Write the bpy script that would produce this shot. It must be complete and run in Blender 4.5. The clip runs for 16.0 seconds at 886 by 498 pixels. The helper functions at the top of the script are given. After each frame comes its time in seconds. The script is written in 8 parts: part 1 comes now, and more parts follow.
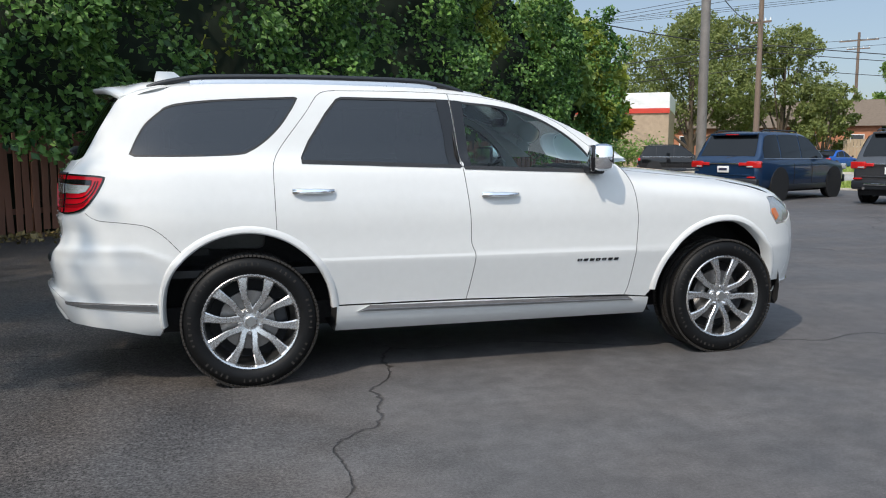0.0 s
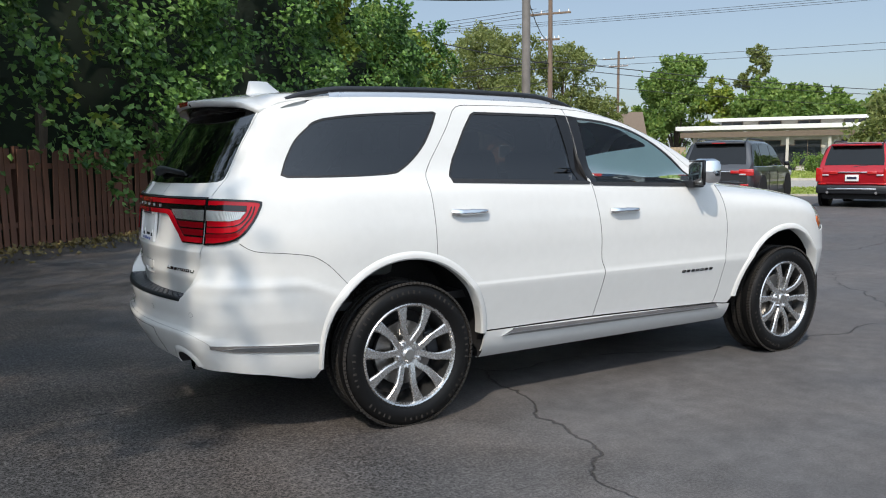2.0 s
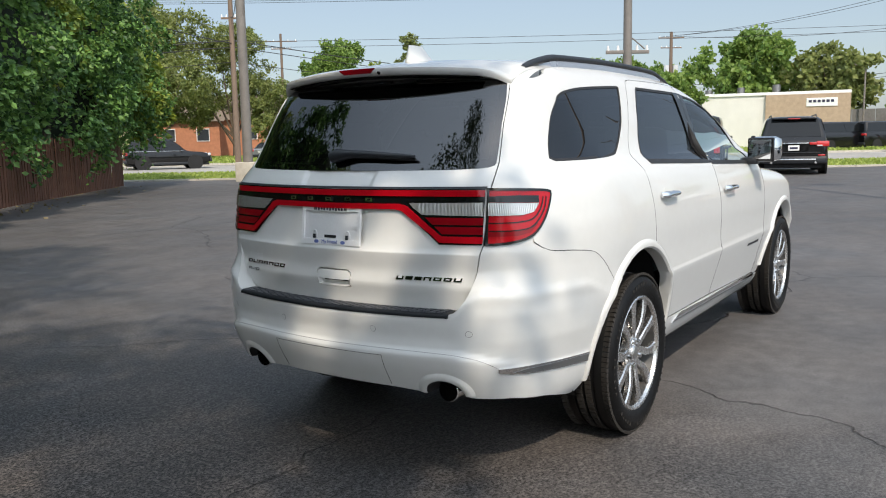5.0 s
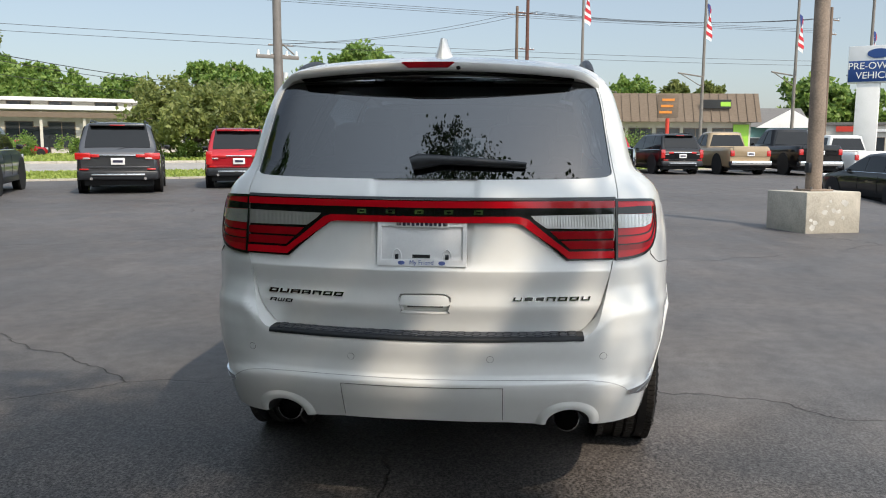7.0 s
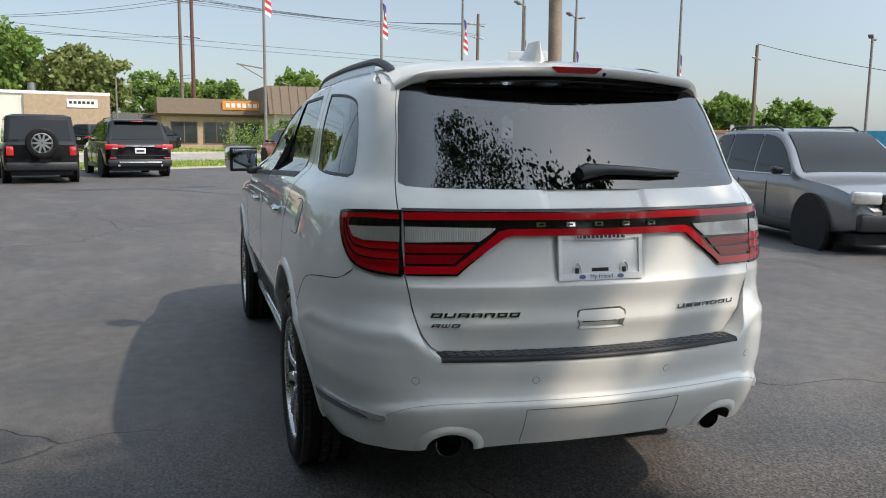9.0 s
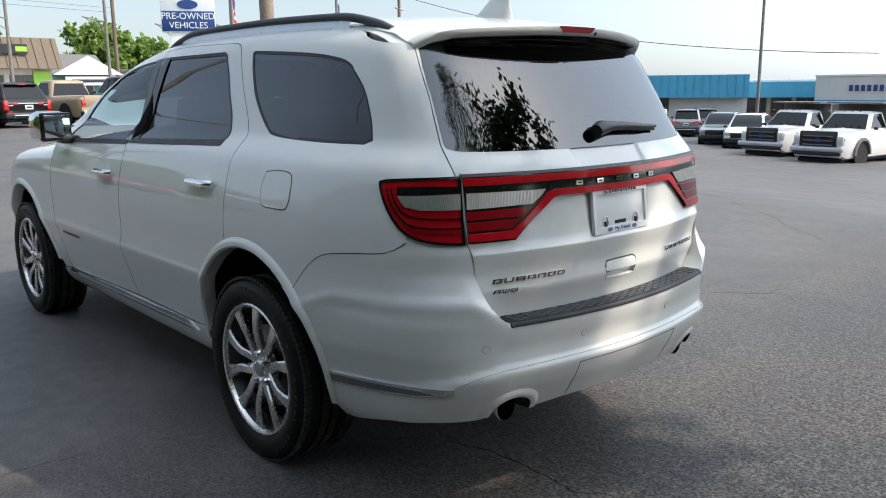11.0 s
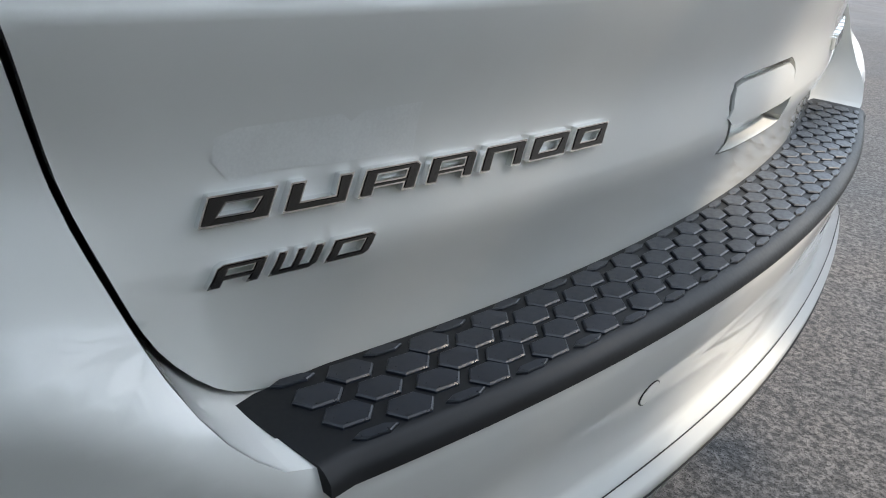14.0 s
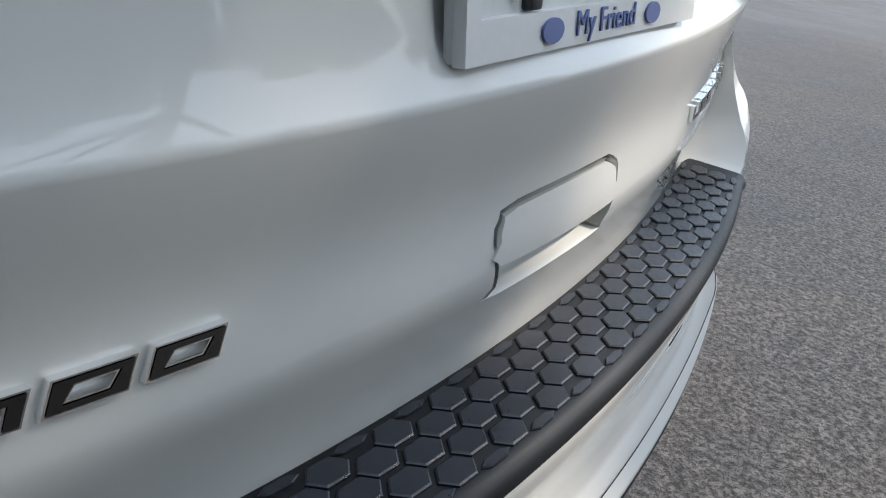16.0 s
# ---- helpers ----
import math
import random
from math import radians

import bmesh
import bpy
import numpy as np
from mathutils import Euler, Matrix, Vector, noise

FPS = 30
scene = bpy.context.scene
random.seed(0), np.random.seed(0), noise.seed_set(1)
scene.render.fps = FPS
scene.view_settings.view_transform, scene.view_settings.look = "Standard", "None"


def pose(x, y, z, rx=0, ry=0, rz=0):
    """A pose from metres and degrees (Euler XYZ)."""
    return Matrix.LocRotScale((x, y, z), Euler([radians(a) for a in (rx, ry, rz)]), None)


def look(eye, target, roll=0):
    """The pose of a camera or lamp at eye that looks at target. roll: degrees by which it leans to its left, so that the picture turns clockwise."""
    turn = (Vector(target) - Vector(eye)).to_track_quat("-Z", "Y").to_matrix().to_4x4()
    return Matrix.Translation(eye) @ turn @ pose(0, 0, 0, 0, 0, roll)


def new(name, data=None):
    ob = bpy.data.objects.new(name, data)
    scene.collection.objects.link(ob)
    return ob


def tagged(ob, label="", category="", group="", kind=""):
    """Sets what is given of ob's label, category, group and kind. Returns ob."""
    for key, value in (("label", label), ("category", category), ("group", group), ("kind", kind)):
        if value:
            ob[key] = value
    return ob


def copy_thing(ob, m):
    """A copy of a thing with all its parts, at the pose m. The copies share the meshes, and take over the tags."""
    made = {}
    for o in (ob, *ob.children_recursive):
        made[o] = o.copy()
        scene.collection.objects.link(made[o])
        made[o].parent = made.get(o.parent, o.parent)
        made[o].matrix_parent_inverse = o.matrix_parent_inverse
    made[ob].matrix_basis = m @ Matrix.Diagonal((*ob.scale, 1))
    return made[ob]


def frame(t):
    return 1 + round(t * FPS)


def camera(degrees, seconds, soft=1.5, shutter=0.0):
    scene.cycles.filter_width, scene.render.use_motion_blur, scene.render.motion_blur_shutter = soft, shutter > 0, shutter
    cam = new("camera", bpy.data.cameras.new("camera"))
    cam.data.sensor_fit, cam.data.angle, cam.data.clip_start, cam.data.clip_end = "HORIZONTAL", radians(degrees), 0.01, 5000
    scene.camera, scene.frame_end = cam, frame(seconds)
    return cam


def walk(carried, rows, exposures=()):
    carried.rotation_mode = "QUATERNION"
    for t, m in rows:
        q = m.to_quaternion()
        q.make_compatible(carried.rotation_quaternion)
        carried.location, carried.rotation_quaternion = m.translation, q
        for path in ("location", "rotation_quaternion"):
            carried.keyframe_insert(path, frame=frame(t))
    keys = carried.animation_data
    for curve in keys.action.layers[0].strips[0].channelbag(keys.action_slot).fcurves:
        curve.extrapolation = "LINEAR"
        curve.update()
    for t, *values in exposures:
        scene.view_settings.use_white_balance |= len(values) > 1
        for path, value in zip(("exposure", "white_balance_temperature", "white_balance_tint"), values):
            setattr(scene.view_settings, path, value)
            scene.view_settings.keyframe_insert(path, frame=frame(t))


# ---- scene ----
cam = camera(57.4, 16.0, soft=1.05)
PATH = [
    (0, (-0.173, -5.405, 1.293), (0.372, -3.496, 1.056), 0.0),
    (0.5, (-0.641, -5.216, 1.329), (0.03, -3.346, 1.107), -0.1),
    (1, (-1.085, -4.971, 1.333), (-0.293, -3.148, 1.113), -0.8),
    (1.5, (-1.555, -4.719, 1.341), (-0.61, -2.969, 1.127), -0.5),
    (2, (-1.95, -4.429, 1.343), (-0.909, -2.734, 1.127), -0.5),
    (2.5, (-2.354, -4.086, 1.351), (-1.186, -2.477, 1.131), -1.2),
    (3, (-2.676, -3.744, 1.347), (-1.427, -2.199, 1.115), -1.5),
    (3.5, (-2.971, -3.394, 1.351), (-1.606, -1.952, 1.115), -1.2),
    (4, (-3.188, -3.063, 1.353), (-1.751, -1.695, 1.102), -1.8),
    (4.2, (-3.245, -2.917, 1.361), (-1.778, -1.581, 1.107), -2.1),
    (6.3, (-3.827, -0.985, 1.365), (-1.925, -0.427, 1.095), 0.8),
    (6.5, (-3.828, -0.813, 1.376), (-1.904, -0.341, 1.105), 0.4),
    (7, (-3.81, -0.372, 1.375), (-1.84, -0.156, 1.113), 0.3),
    (7.5, (-3.73, 0.023, 1.362), (-1.747, 0.068, 1.104), 0.1),
    (8, (-3.66, 0.438, 1.378), (-1.681, 0.298, 1.122), 0.6),
    (8.2, (-3.648, 0.616, 1.385), (-1.677, 0.393, 1.126), 0.7),
    (10.3, (-2.966, 2.299, 1.465), (-1.42, 1.077, 1.126), 0.3),
    (10.5, (-2.909, 2.383, 1.469), (-1.423, 1.092, 1.113), 0.2),
    (11, (-2.763, 2.379, 1.454), (-1.296, 1.077, 1.062), -0.5),
    (11.5, (-2.525, 2.18, 1.379), (-1.1, 0.853, 0.92), -0.2),
    (12, (-2.211, 1.863, 1.297), (-0.891, 0.496, 0.673), 0.8),
    (12.5, (-1.913, 1.482, 1.228), (-0.631, 0.116, 0.528), 1.4),
    (13, (-1.598, 1.167, 1.155), (-0.426, -0.259, 0.386), 3.6),
    (13.5, (-1.372, 0.927, 1.051), (-0.284, -0.53, 0.216), 4.9),
    (14, (-1.274, 0.79, 0.995), (-0.197, -0.661, 0.140), 5.0),
    (14.5, (-1.231, 0.737, 0.973), (-0.146, -0.700, 0.102), 5.4),
    (15, (-1.236, 0.668, 0.999), (-0.142, -0.746, 0.104), 6.4),
    (15.5, (-1.268, 0.585, 1.039), (-0.212, -0.859, 0.142), 6.9),
    (16, (-1.271, 0.491, 1.042), (-0.3, -1.019, 0.161), 7.7),
]
walk(cam, [(t, look(eye, target, roll)) for t, eye, target, roll in PATH],
     [(0, 0.84, 6250, 10), (4, 1.00, 6550, 10), (7, 1.14, 6750, 10), (8, 1.15, 6750, 10), (10.5, 1.36, 6600, 10), (11, 1.52, 6600, 10), (12, 1.76, 6900, 10), (12.6, 1.88, 7000, 10), (13.5, 1.64, 6550, 10),
      (14.5, 1.56, 6550, 10), (15.3, 1.48, 6500, 10), (16, 1.26, 6400, 10)])

# ---- sky, sun ----
SUN_TO = Vector((-0.72, -0.66, 1.0)).normalized()
world = bpy.data.worlds.new("sky")
scene.world = world
world.use_nodes = True
wn, wl = world.node_tree.nodes, world.node_tree.links
sky = wn.new("ShaderNodeTexSky")
sky.sky_type, sky.sun_disc = "NISHITA", False
sky.sun_elevation = math.asin(SUN_TO.z)
sky.sun_rotation = math.atan2(SUN_TO.x, SUN_TO.y)
sky.air_density, sky.dust_density, sky.ozone_density = 1.0, 1.6, 1.5
wn["Background"].inputs["Strength"].default_value = 0.15
# thin white haze over the whole sky
haze = wn.new("ShaderNodeMix")
haze.data_type = "RGBA"
haze.inputs["Factor"].default_value = 0.75
# the haze brightens towards the sun
wc, wd, wr, wv = wn.new("ShaderNodeTexCoord"), wn.new("ShaderNodeVectorMath"), wn.new("ShaderNodeMapRange"), wn.new("ShaderNodeVectorMath")
wd.operation, wv.operation = "DOT_PRODUCT", "SCALE"
wr.interpolation_type = "SMOOTHSTEP"
wd.inputs[1].default_value = SUN_TO
for k, x in (("From Min", -0.1), ("From Max", 1.0), ("To Min", 1.06), ("To Max", 5.0)):
    wr.inputs[k].default_value = x
wv.inputs[0].default_value = (0.985, 1.14, 1.30)
wl.new(wc.outputs["Generated"], wd.inputs[0])
wl.new(wd.outputs["Value"], wr.inputs["Value"])
wl.new(wr.outputs[0], wv.inputs["Scale"])
wl.new(wv.outputs[0], haze.inputs["B"])
wl.new(sky.outputs[0], haze.inputs["A"])
wl.new(haze.outputs["Result"], wn["Background"].inputs["Color"])
sun = new("sun", bpy.data.lights.new("sun", "SUN"))
sun.data.energy, sun.data.angle, sun.data.color = 1.75, radians(0.8), (1.0, 0.88, 0.73)
sun.matrix_world = look(SUN_TO * 50, (0, 0, 0))

# ---- body skin of the parked sport utility vehicle: x forward from the rear axle, y to its left ----
XC, YC, XFC = -0.35, 0.45, 3.05
QR = 0.6


def prof(table):
    xs, ys = np.array(table)[:, 0], np.array(table)[:, 1]
    d = np.diff(ys) / np.diff(xs)
    m = np.zeros(len(xs))
    m[0], m[-1] = d[0], d[-1]
    for i in range(1, len(xs) - 1):
        if d[i - 1] * d[i] > 0:
            m[i] = 2 * d[i - 1] * d[i] / (d[i - 1] + d[i])

    def f(x):
        x = min(max(x, xs[0]), xs[-1])
        i = min(int(np.searchsorted(xs, x, side="right")) - 1, len(xs) - 2)
        h = xs[i + 1] - xs[i]
        t = (x - xs[i]) / h
        return ((1 + 2 * t) * (1 - t) ** 2 * ys[i] + t * (1 - t) ** 2 * h * m[i]
                + t * t * (3 - 2 * t) * ys[i + 1] + t * t * (t - 1) * h * m[i + 1])
    return f


XR = prof([(0.25, -0.98), (0.6, -1.0), (0.70, -1.029), (0.735, -1.0335), (0.765, -1.041), (0.806, -1.052), (0.812, -1.0515), (0.85, -1.048), (0.9265, -1.0628), (0.931, -1.0634), (0.9345, -1.0615), (0.95, -1.0545),
           (1.0, -1.045), (1.08, -1.036), (1.17, -1.028), (1.20, -1.010), (1.245, -0.977), (1.27, -0.9625), (1.36, -0.909), (1.45, -0.853), (1.54, -0.796), (1.60, -0.757), (1.72, -0.67)])
XRB = prof([(0.25, -0.94), (0.31, -0.97), (0.36, -1.03), (0.44, -1.08), (0.50, -1.112), (0.548, -1.126), (0.558, -1.124), (0.566, -1.104), (0.60, -1.102), (0.67, -1.114),
            (0.692, -1.116), (0.70, -1.112), (0.72, -1.094), (0.76, -1.074), (0.82, -1.060), (0.928, -1.063), (0.95, -1.057), (1.0, -1.046), (1.1, -1.03)])
WS = prof([(0.25, 0.77), (0.29, 0.815), (0.34, 0.85), (0.40, 0.872), (0.45, 0.884), (0.55, 0.908), (0.66, 0.9345), (0.690, 0.9412), (0.698, 0.9412), (0.707, 0.9378), (0.8, 0.938), (0.9, 0.941),
           (1.0, 0.936), (1.10, 0.918), (1.17, 0.898), (1.205, 0.880), (1.235, 0.85), (1.28, 0.80), (1.45, 0.742), (1.60, 0.686), (1.66, 0.655), (1.72, 0.60)])
XF = prof([(0.25, 3.68), (0.33, 3.79), (0.45, 3.86), (0.6, 3.88), (0.8, 3.87), (0.92, 3.82), (1.0, 3.75), (1.1, 3.62)])
ZR = prof([(-1.0, 1.61), (-0.7, 1.684), (-0.4, 1.721), (0.0, 1.747), (0.4, 1.759), (0.8, 1.754), (1.2, 1.726), (1.6, 1.655), (2.0, 1.515), (2.35, 1.345), (2.75, 1.14)])
ZH = prof([(2.0, 1.26), (2.4, 1.215), (2.8, 1.185), (3.2, 1.145), (3.5, 1.09), (3.75, 1.01), (3.9, 0.93), (4.0, 0.85)])


def smax(a, b, k):
    h = max(k - abs(a - b), 0.0) / k
    return max(a, b) + h * h * k * 0.25


def skin(x, y, z, kind="body"):
    """Negative inside, positive outside."""
    y = abs(y)
    back = XR
    zb = z
    if kind == "bumper":
        back = XRB
        zb = z + 0.058 * min(max((y - 0.52) / 0.3, 0.0), 1.0) ** 1.5 * min(1.0, max(0.0, (0.68 - z) / 0.1))
        lift = 0.088 * min(1.0, max(0.0, (z - 0.60) / 0.14)) * min(1.0, max(0.0, (0.96 - z) / 0.13))
        zb -= lift * min(max((y - 0.545) / 0.13, 0.0), 1.0)
    bow = 0.243 * y * y
    rear = back(zb) + bow - x
    w = WS(z)
    if kind == "bumper":
        w = WS(z - lift * min(1.0, max(0.0, (-0.30 - x) / 0.25)))
        w += 0.003 + 0.006 * max(0.0, min(1.0, (0.935 - z) / 0.19, (z - 0.50) / 0.16)) * min(1.0, max(0.0, (-0.42 - x) / 0.25))
    t = 1 - (0.33 + 0.075 * min(1.0, max(0.0, (z - 0.70) / 0.12))) * max(0.0, -0.25 - x) ** 2 - (0.055 * max(0.0, x - 2.9) ** 2 if x > 2.9 else 0.0)
    f = smax(y - w * t, rear, 0.16 if kind == "bumper" else 0.13)
    if kind == "lower":
        f = smax(f, (x - XF(z) + 0.37 * y * y) * 0.9, 0.30)
        return smax(f, z - ZH(x) + 0.07 * (y / 0.8) ** 3, 0.07)
    if kind == "body" and z > 1.2:
        return smax(f, (z - ZR(x) + 0.05 * (y / 0.65) ** 2) * 0.9, 0.10)
    return f


def solve(f, lo, hi):
    for _ in range(34):
        m = 0.5 * (lo + hi)
        if f(m) < 0:
            lo = m
        else:
            hi = m
    return 0.5 * (lo + hi)


def wrap(a, v, kind="body", off=0.0):
    """Point of the skin on the right-hand side. a: x along the side, running on round the rear corner to the middle of the tail; v: height."""
    if a >= XC:
        if kind == "lower" and a > XFC:
            q = min((a - XFC) / QR, math.pi / 2)
            b, d = (XFC, YC - max(0.0, a - XFC - QR * math.pi / 2)), (math.sin(q), math.cos(q))
        else:
            b, d = (a, 0.3), (0.0, 1.0)
    else:
        q = min((XC - a) / QR, math.pi / 2)
        rest = max(0.0, XC - a - QR * math.pi / 2)
        b, d = (XC, YC - rest), (-math.sin(q), math.cos(q))
        if q < math.pi / 2:
            b = (XC, 0.3 + 0.15 * min(1, q / 0.3))
    r = solve(lambda s: skin(b[0] + d[0] * s, b[1] + d[1] * s, v, kind), 0.0, 1.4) + off
    return Vector((b[0] + d[0] * r, -(b[1] + d[1] * r), v))


def unwrap(p):
    """The a of a point."""
    x, y = p[0], abs(p[1])
    if x >= XC:
        return x
    if y <= YC:
        return XC - QR * math.pi / 2 - (YC - y)
    lo, hi = 0.0, math.pi / 2
    for _ in range(40):
        q = 0.5 * (lo + hi)
        b = 0.3 + 0.15 * min(1, q / 0.3)
        # which side of the ray
        if -(x - XC) * math.cos(q) - (y - b) * math.sin(q) > 0:
            lo = q
        else:
            hi = q
    return XC - QR * q


def lid(x, y, kind="body", off=0.0):
    """Height of the roof or hood over x, y."""
    z = solve(lambda s: skin(x, y, s, kind), 0.9 if kind == "lower" else 1.21, 2.0)
    return Vector((x, y, z + off))

# ---- materials ----
def nodes_of(name):
    m = bpy.data.materials.new(name)
    m.use_nodes = True
    return m, m.node_tree.nodes, m.node_tree.links, m.node_tree.nodes["Principled BSDF"]


def mat(name, color, rough=0.5, metal=0.0, coat=0.0, var=0.12, scale=3.0, bump=0.0, bscale=80.0, rvar=0.1, stretch=(1, 1, 1), rand=0.0, spec=0.5):
    """Principled surface whose colour and gloss vary at a coarse and a fine scale."""
    m, n, l, b = nodes_of(name)
    b.inputs["Metallic"].default_value = metal
    b.inputs["Coat Weight"].default_value = coat
    b.inputs["Coat Roughness"].default_value = 0.015
    b.inputs["Specular IOR Level"].default_value = spec
    tc, mp = n.new("ShaderNodeTexCoord"), n.new("ShaderNodeMapping")
    mp.inputs["Scale"].default_value = stretch
    l.new(tc.outputs["Object"], mp.inputs["Vector"])
    c, f = n.new("ShaderNodeTexNoise"), n.new("ShaderNodeTexNoise")
    for t, s in ((c, scale), (f, scale * 14)):
        t.inputs["Scale"].default_value, t.inputs["Detail"].default_value = s, 4.0
        l.new(mp.outputs["Vector"], t.inputs["Vector"])
    mix = n.new("ShaderNodeMath")
    mix.operation = "ADD"
    l.new(c.outputs["Fac"], mix.inputs[0])
    l.new(f.outputs["Fac"], mix.inputs[1])
    fac = mix.outputs[0]
    if rand:
        oi, mr = n.new("ShaderNodeObjectInfo"), n.new("ShaderNodeMath")
        mr.operation = "MULTIPLY_ADD"
        mr.inputs[1].default_value = rand
        l.new(oi.outputs["Random"], mr.inputs[0])
        l.new(fac, mr.inputs[2])
        fac = mr.outputs[0]
    cr = n.new("ShaderNodeMapRange")
    cr.inputs["From Min"].default_value, cr.inputs["From Max"].default_value = 0.65, 1.35 + rand
    cr.inputs["To Min"].default_value, cr.inputs["To Max"].default_value = 1 - var, 1 + var
    l.new(fac, cr.inputs["Value"])
    vm = n.new("ShaderNodeVectorMath")
    vm.operation = "SCALE"
    vm.inputs[0].default_value = color
    l.new(cr.outputs[0], vm.inputs["Scale"])
    l.new(vm.outputs[0], b.inputs["Base Color"])
    rr = n.new("ShaderNodeMapRange")
    rr.inputs["From Min"].default_value, rr.inputs["From Max"].default_value = 0.3, 0.7
    rr.inputs["To Min"].default_value, rr.inputs["To Max"].default_value = max(0.0, rough * (1 - rvar)), min(1.0, rough * (1 + rvar))
    l.new(f.outputs["Fac"], rr.inputs["Value"])
    l.new(rr.outputs[0], b.inputs["Roughness"])
    if bump:
        bt, bn = n.new("ShaderNodeTexNoise"), n.new("ShaderNodeBump")
        bt.inputs["Scale"].default_value, bt.inputs["Detail"].default_value = bscale, 5.0
        bn.inputs["Strength"].default_value, bn.inputs["Distance"].default_value = bump, 0.004
        l.new(mp.outputs["Vector"], bt.inputs["Vector"])
        l.new(bt.outputs["Fac"], bn.inputs["Height"])
        l.new(bn.outputs[0], b.inputs["Normal"])
    return m


def glass(name, tint, gloss=1.5):
    """Thin tinted pane: a sharp reflection over a coloured see-through sheet."""
    m, n, l, b = nodes_of(name)
    n.remove(b)
    tr, gl, mx, fr = n.new("ShaderNodeBsdfTransparent"), n.new("ShaderNodeBsdfGlossy"), n.new("ShaderNodeMixShader"), n.new("ShaderNodeFresnel")
    tr.inputs["Color"].default_value = (*tint, 1)
    gl.inputs["Roughness"].default_value = 0.0
    gl.inputs["Color"].default_value = (0.95, 0.97, 1.0, 1)
    fr.inputs["IOR"].default_value = gloss
    l.new(fr.outputs[0], mx.inputs[0])
    l.new(tr.outputs[0], mx.inputs[1])
    l.new(gl.outputs[0], mx.inputs[2])
    l.new(mx.outputs[0], n["Material Output"].inputs["Surface"])
    return m


PAINT_WHITE = mat("pearl_white_paint", (0.635, 0.638, 0.622), 0.6, coat=1.0, var=0.025, scale=1.5, rvar=0.05, spec=0.25)
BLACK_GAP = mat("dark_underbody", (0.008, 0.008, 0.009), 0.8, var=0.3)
BLACK_GLOSS = mat("gloss_black_plastic", (0.006, 0.006, 0.007), 0.12, var=0.2, rvar=0.3)
# one rubber in two tones: the pad below the hexagons darkened as groove shade
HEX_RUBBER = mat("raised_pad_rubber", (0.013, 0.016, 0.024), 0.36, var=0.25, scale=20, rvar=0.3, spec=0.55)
PAD_RUBBER_SHADED = mat("pad_rubber_shaded", (0.004, 0.005, 0.007), 0.5, var=0.25, scale=20, spec=0.35)
BLACK_PLASTIC = mat("textured_black_plastic", (0.013, 0.015, 0.019), 0.42, var=0.25, scale=8, bump=0.15, bscale=900)
RUBBER_TRIM = mat("black_rubber_trim", (0.012, 0.012, 0.013), 0.55, var=0.2)
TYRE = mat("tyre_rubber", (0.005, 0.005, 0.0052), 0.5, spec=0.22, var=0.35, scale=6, bump=0.2, bscale=200)
TREAD = mat("worn_tyre_tread", (0.022, 0.019, 0.016), 0.85, var=0.35, scale=8, bump=0.2, bscale=120)
ALLOY = mat("polished_alloy", (0.66, 0.655, 0.645), 0.27, metal=0.95, var=0.04, scale=5, rvar=0.1)
RIM_CAP = mat("satin_centre_cap", (0.38, 0.38, 0.37), 0.4, metal=0.9, var=0.05)
ALLOY_DARK = mat("brake_dusted_alloy", (0.20, 0.20, 0.20), 0.45, metal=1.0, var=0.2, scale=9)
SATIN_GREY = mat("satin_grey_strip", (0.20, 0.205, 0.21), 0.34, metal=0.6, var=0.05)
RAIL_SILVER = mat("satin_silver_rail", (0.55, 0.57, 0.60), 0.3, metal=0.8, var=0.03, rvar=0.1)
CHROME = mat("chrome", (0.85, 0.86, 0.87), 0.06, metal=1.0, var=0.02, rvar=0.4)
CHROME_DARK = mat("dark_chrome_badge", (0.10, 0.105, 0.11), 0.22, metal=1.0, var=0.1, scale=20)
STEEL = mat("brake_steel", (0.25, 0.24, 0.23), 0.35, metal=1.0, var=0.2, scale=15)
LAMP_RED = mat("red_lamp_lens", (0.40, 0.003, 0.010), 0.14, coat=0.35, var=0.10, scale=12, rvar=0.1, spec=0.25)
LAMP_RED_DEEP = mat("deep_red_lamp_lens", (0.22, 0.002, 0.007), 0.14, coat=0.35, var=0.15, scale=25, spec=0.25)
def ribbed_lens(name, color):
    """Clear lens over a bright reflector with upright flutes and round bulb bowls."""
    m, n, l, b = nodes_of(name)
    tc, wv, vo, bn, ad = n.new("ShaderNodeTexCoord"), n.new("ShaderNodeTexWave"), n.new("ShaderNodeTexVoronoi"), n.new("ShaderNodeBump"), n.new("ShaderNodeMath")
    wv.bands_direction = "Y"
    wv.inputs["Scale"].default_value, wv.inputs["Distortion"].default_value = 58.0, 0.6
    vo.inputs["Scale"].default_value = 13.0
    l.new(tc.outputs["Object"], wv.inputs["Vector"])
    l.new(tc.outputs["Object"], vo.inputs["Vector"])
    ad.operation = "MULTIPLY_ADD"
    ad.inputs[1].default_value = 2.5
    l.new(vo.outputs["Distance"], ad.inputs[0])
    l.new(wv.outputs["Fac"], ad.inputs[2])
    bn.inputs["Strength"].default_value, bn.inputs["Distance"].default_value = 0.35, 0.005
    l.new(ad.outputs[0], bn.inputs["Height"])
    l.new(bn.outputs[0], b.inputs["Normal"])
    b.inputs["Base Color"].default_value = (*color, 1)
    b.inputs["Metallic"].default_value, b.inputs["Roughness"].default_value = 0.65, 0.2
    b.inputs["Coat Weight"].default_value, b.inputs["Coat Roughness"].default_value = 0.8, 0.02
    return m


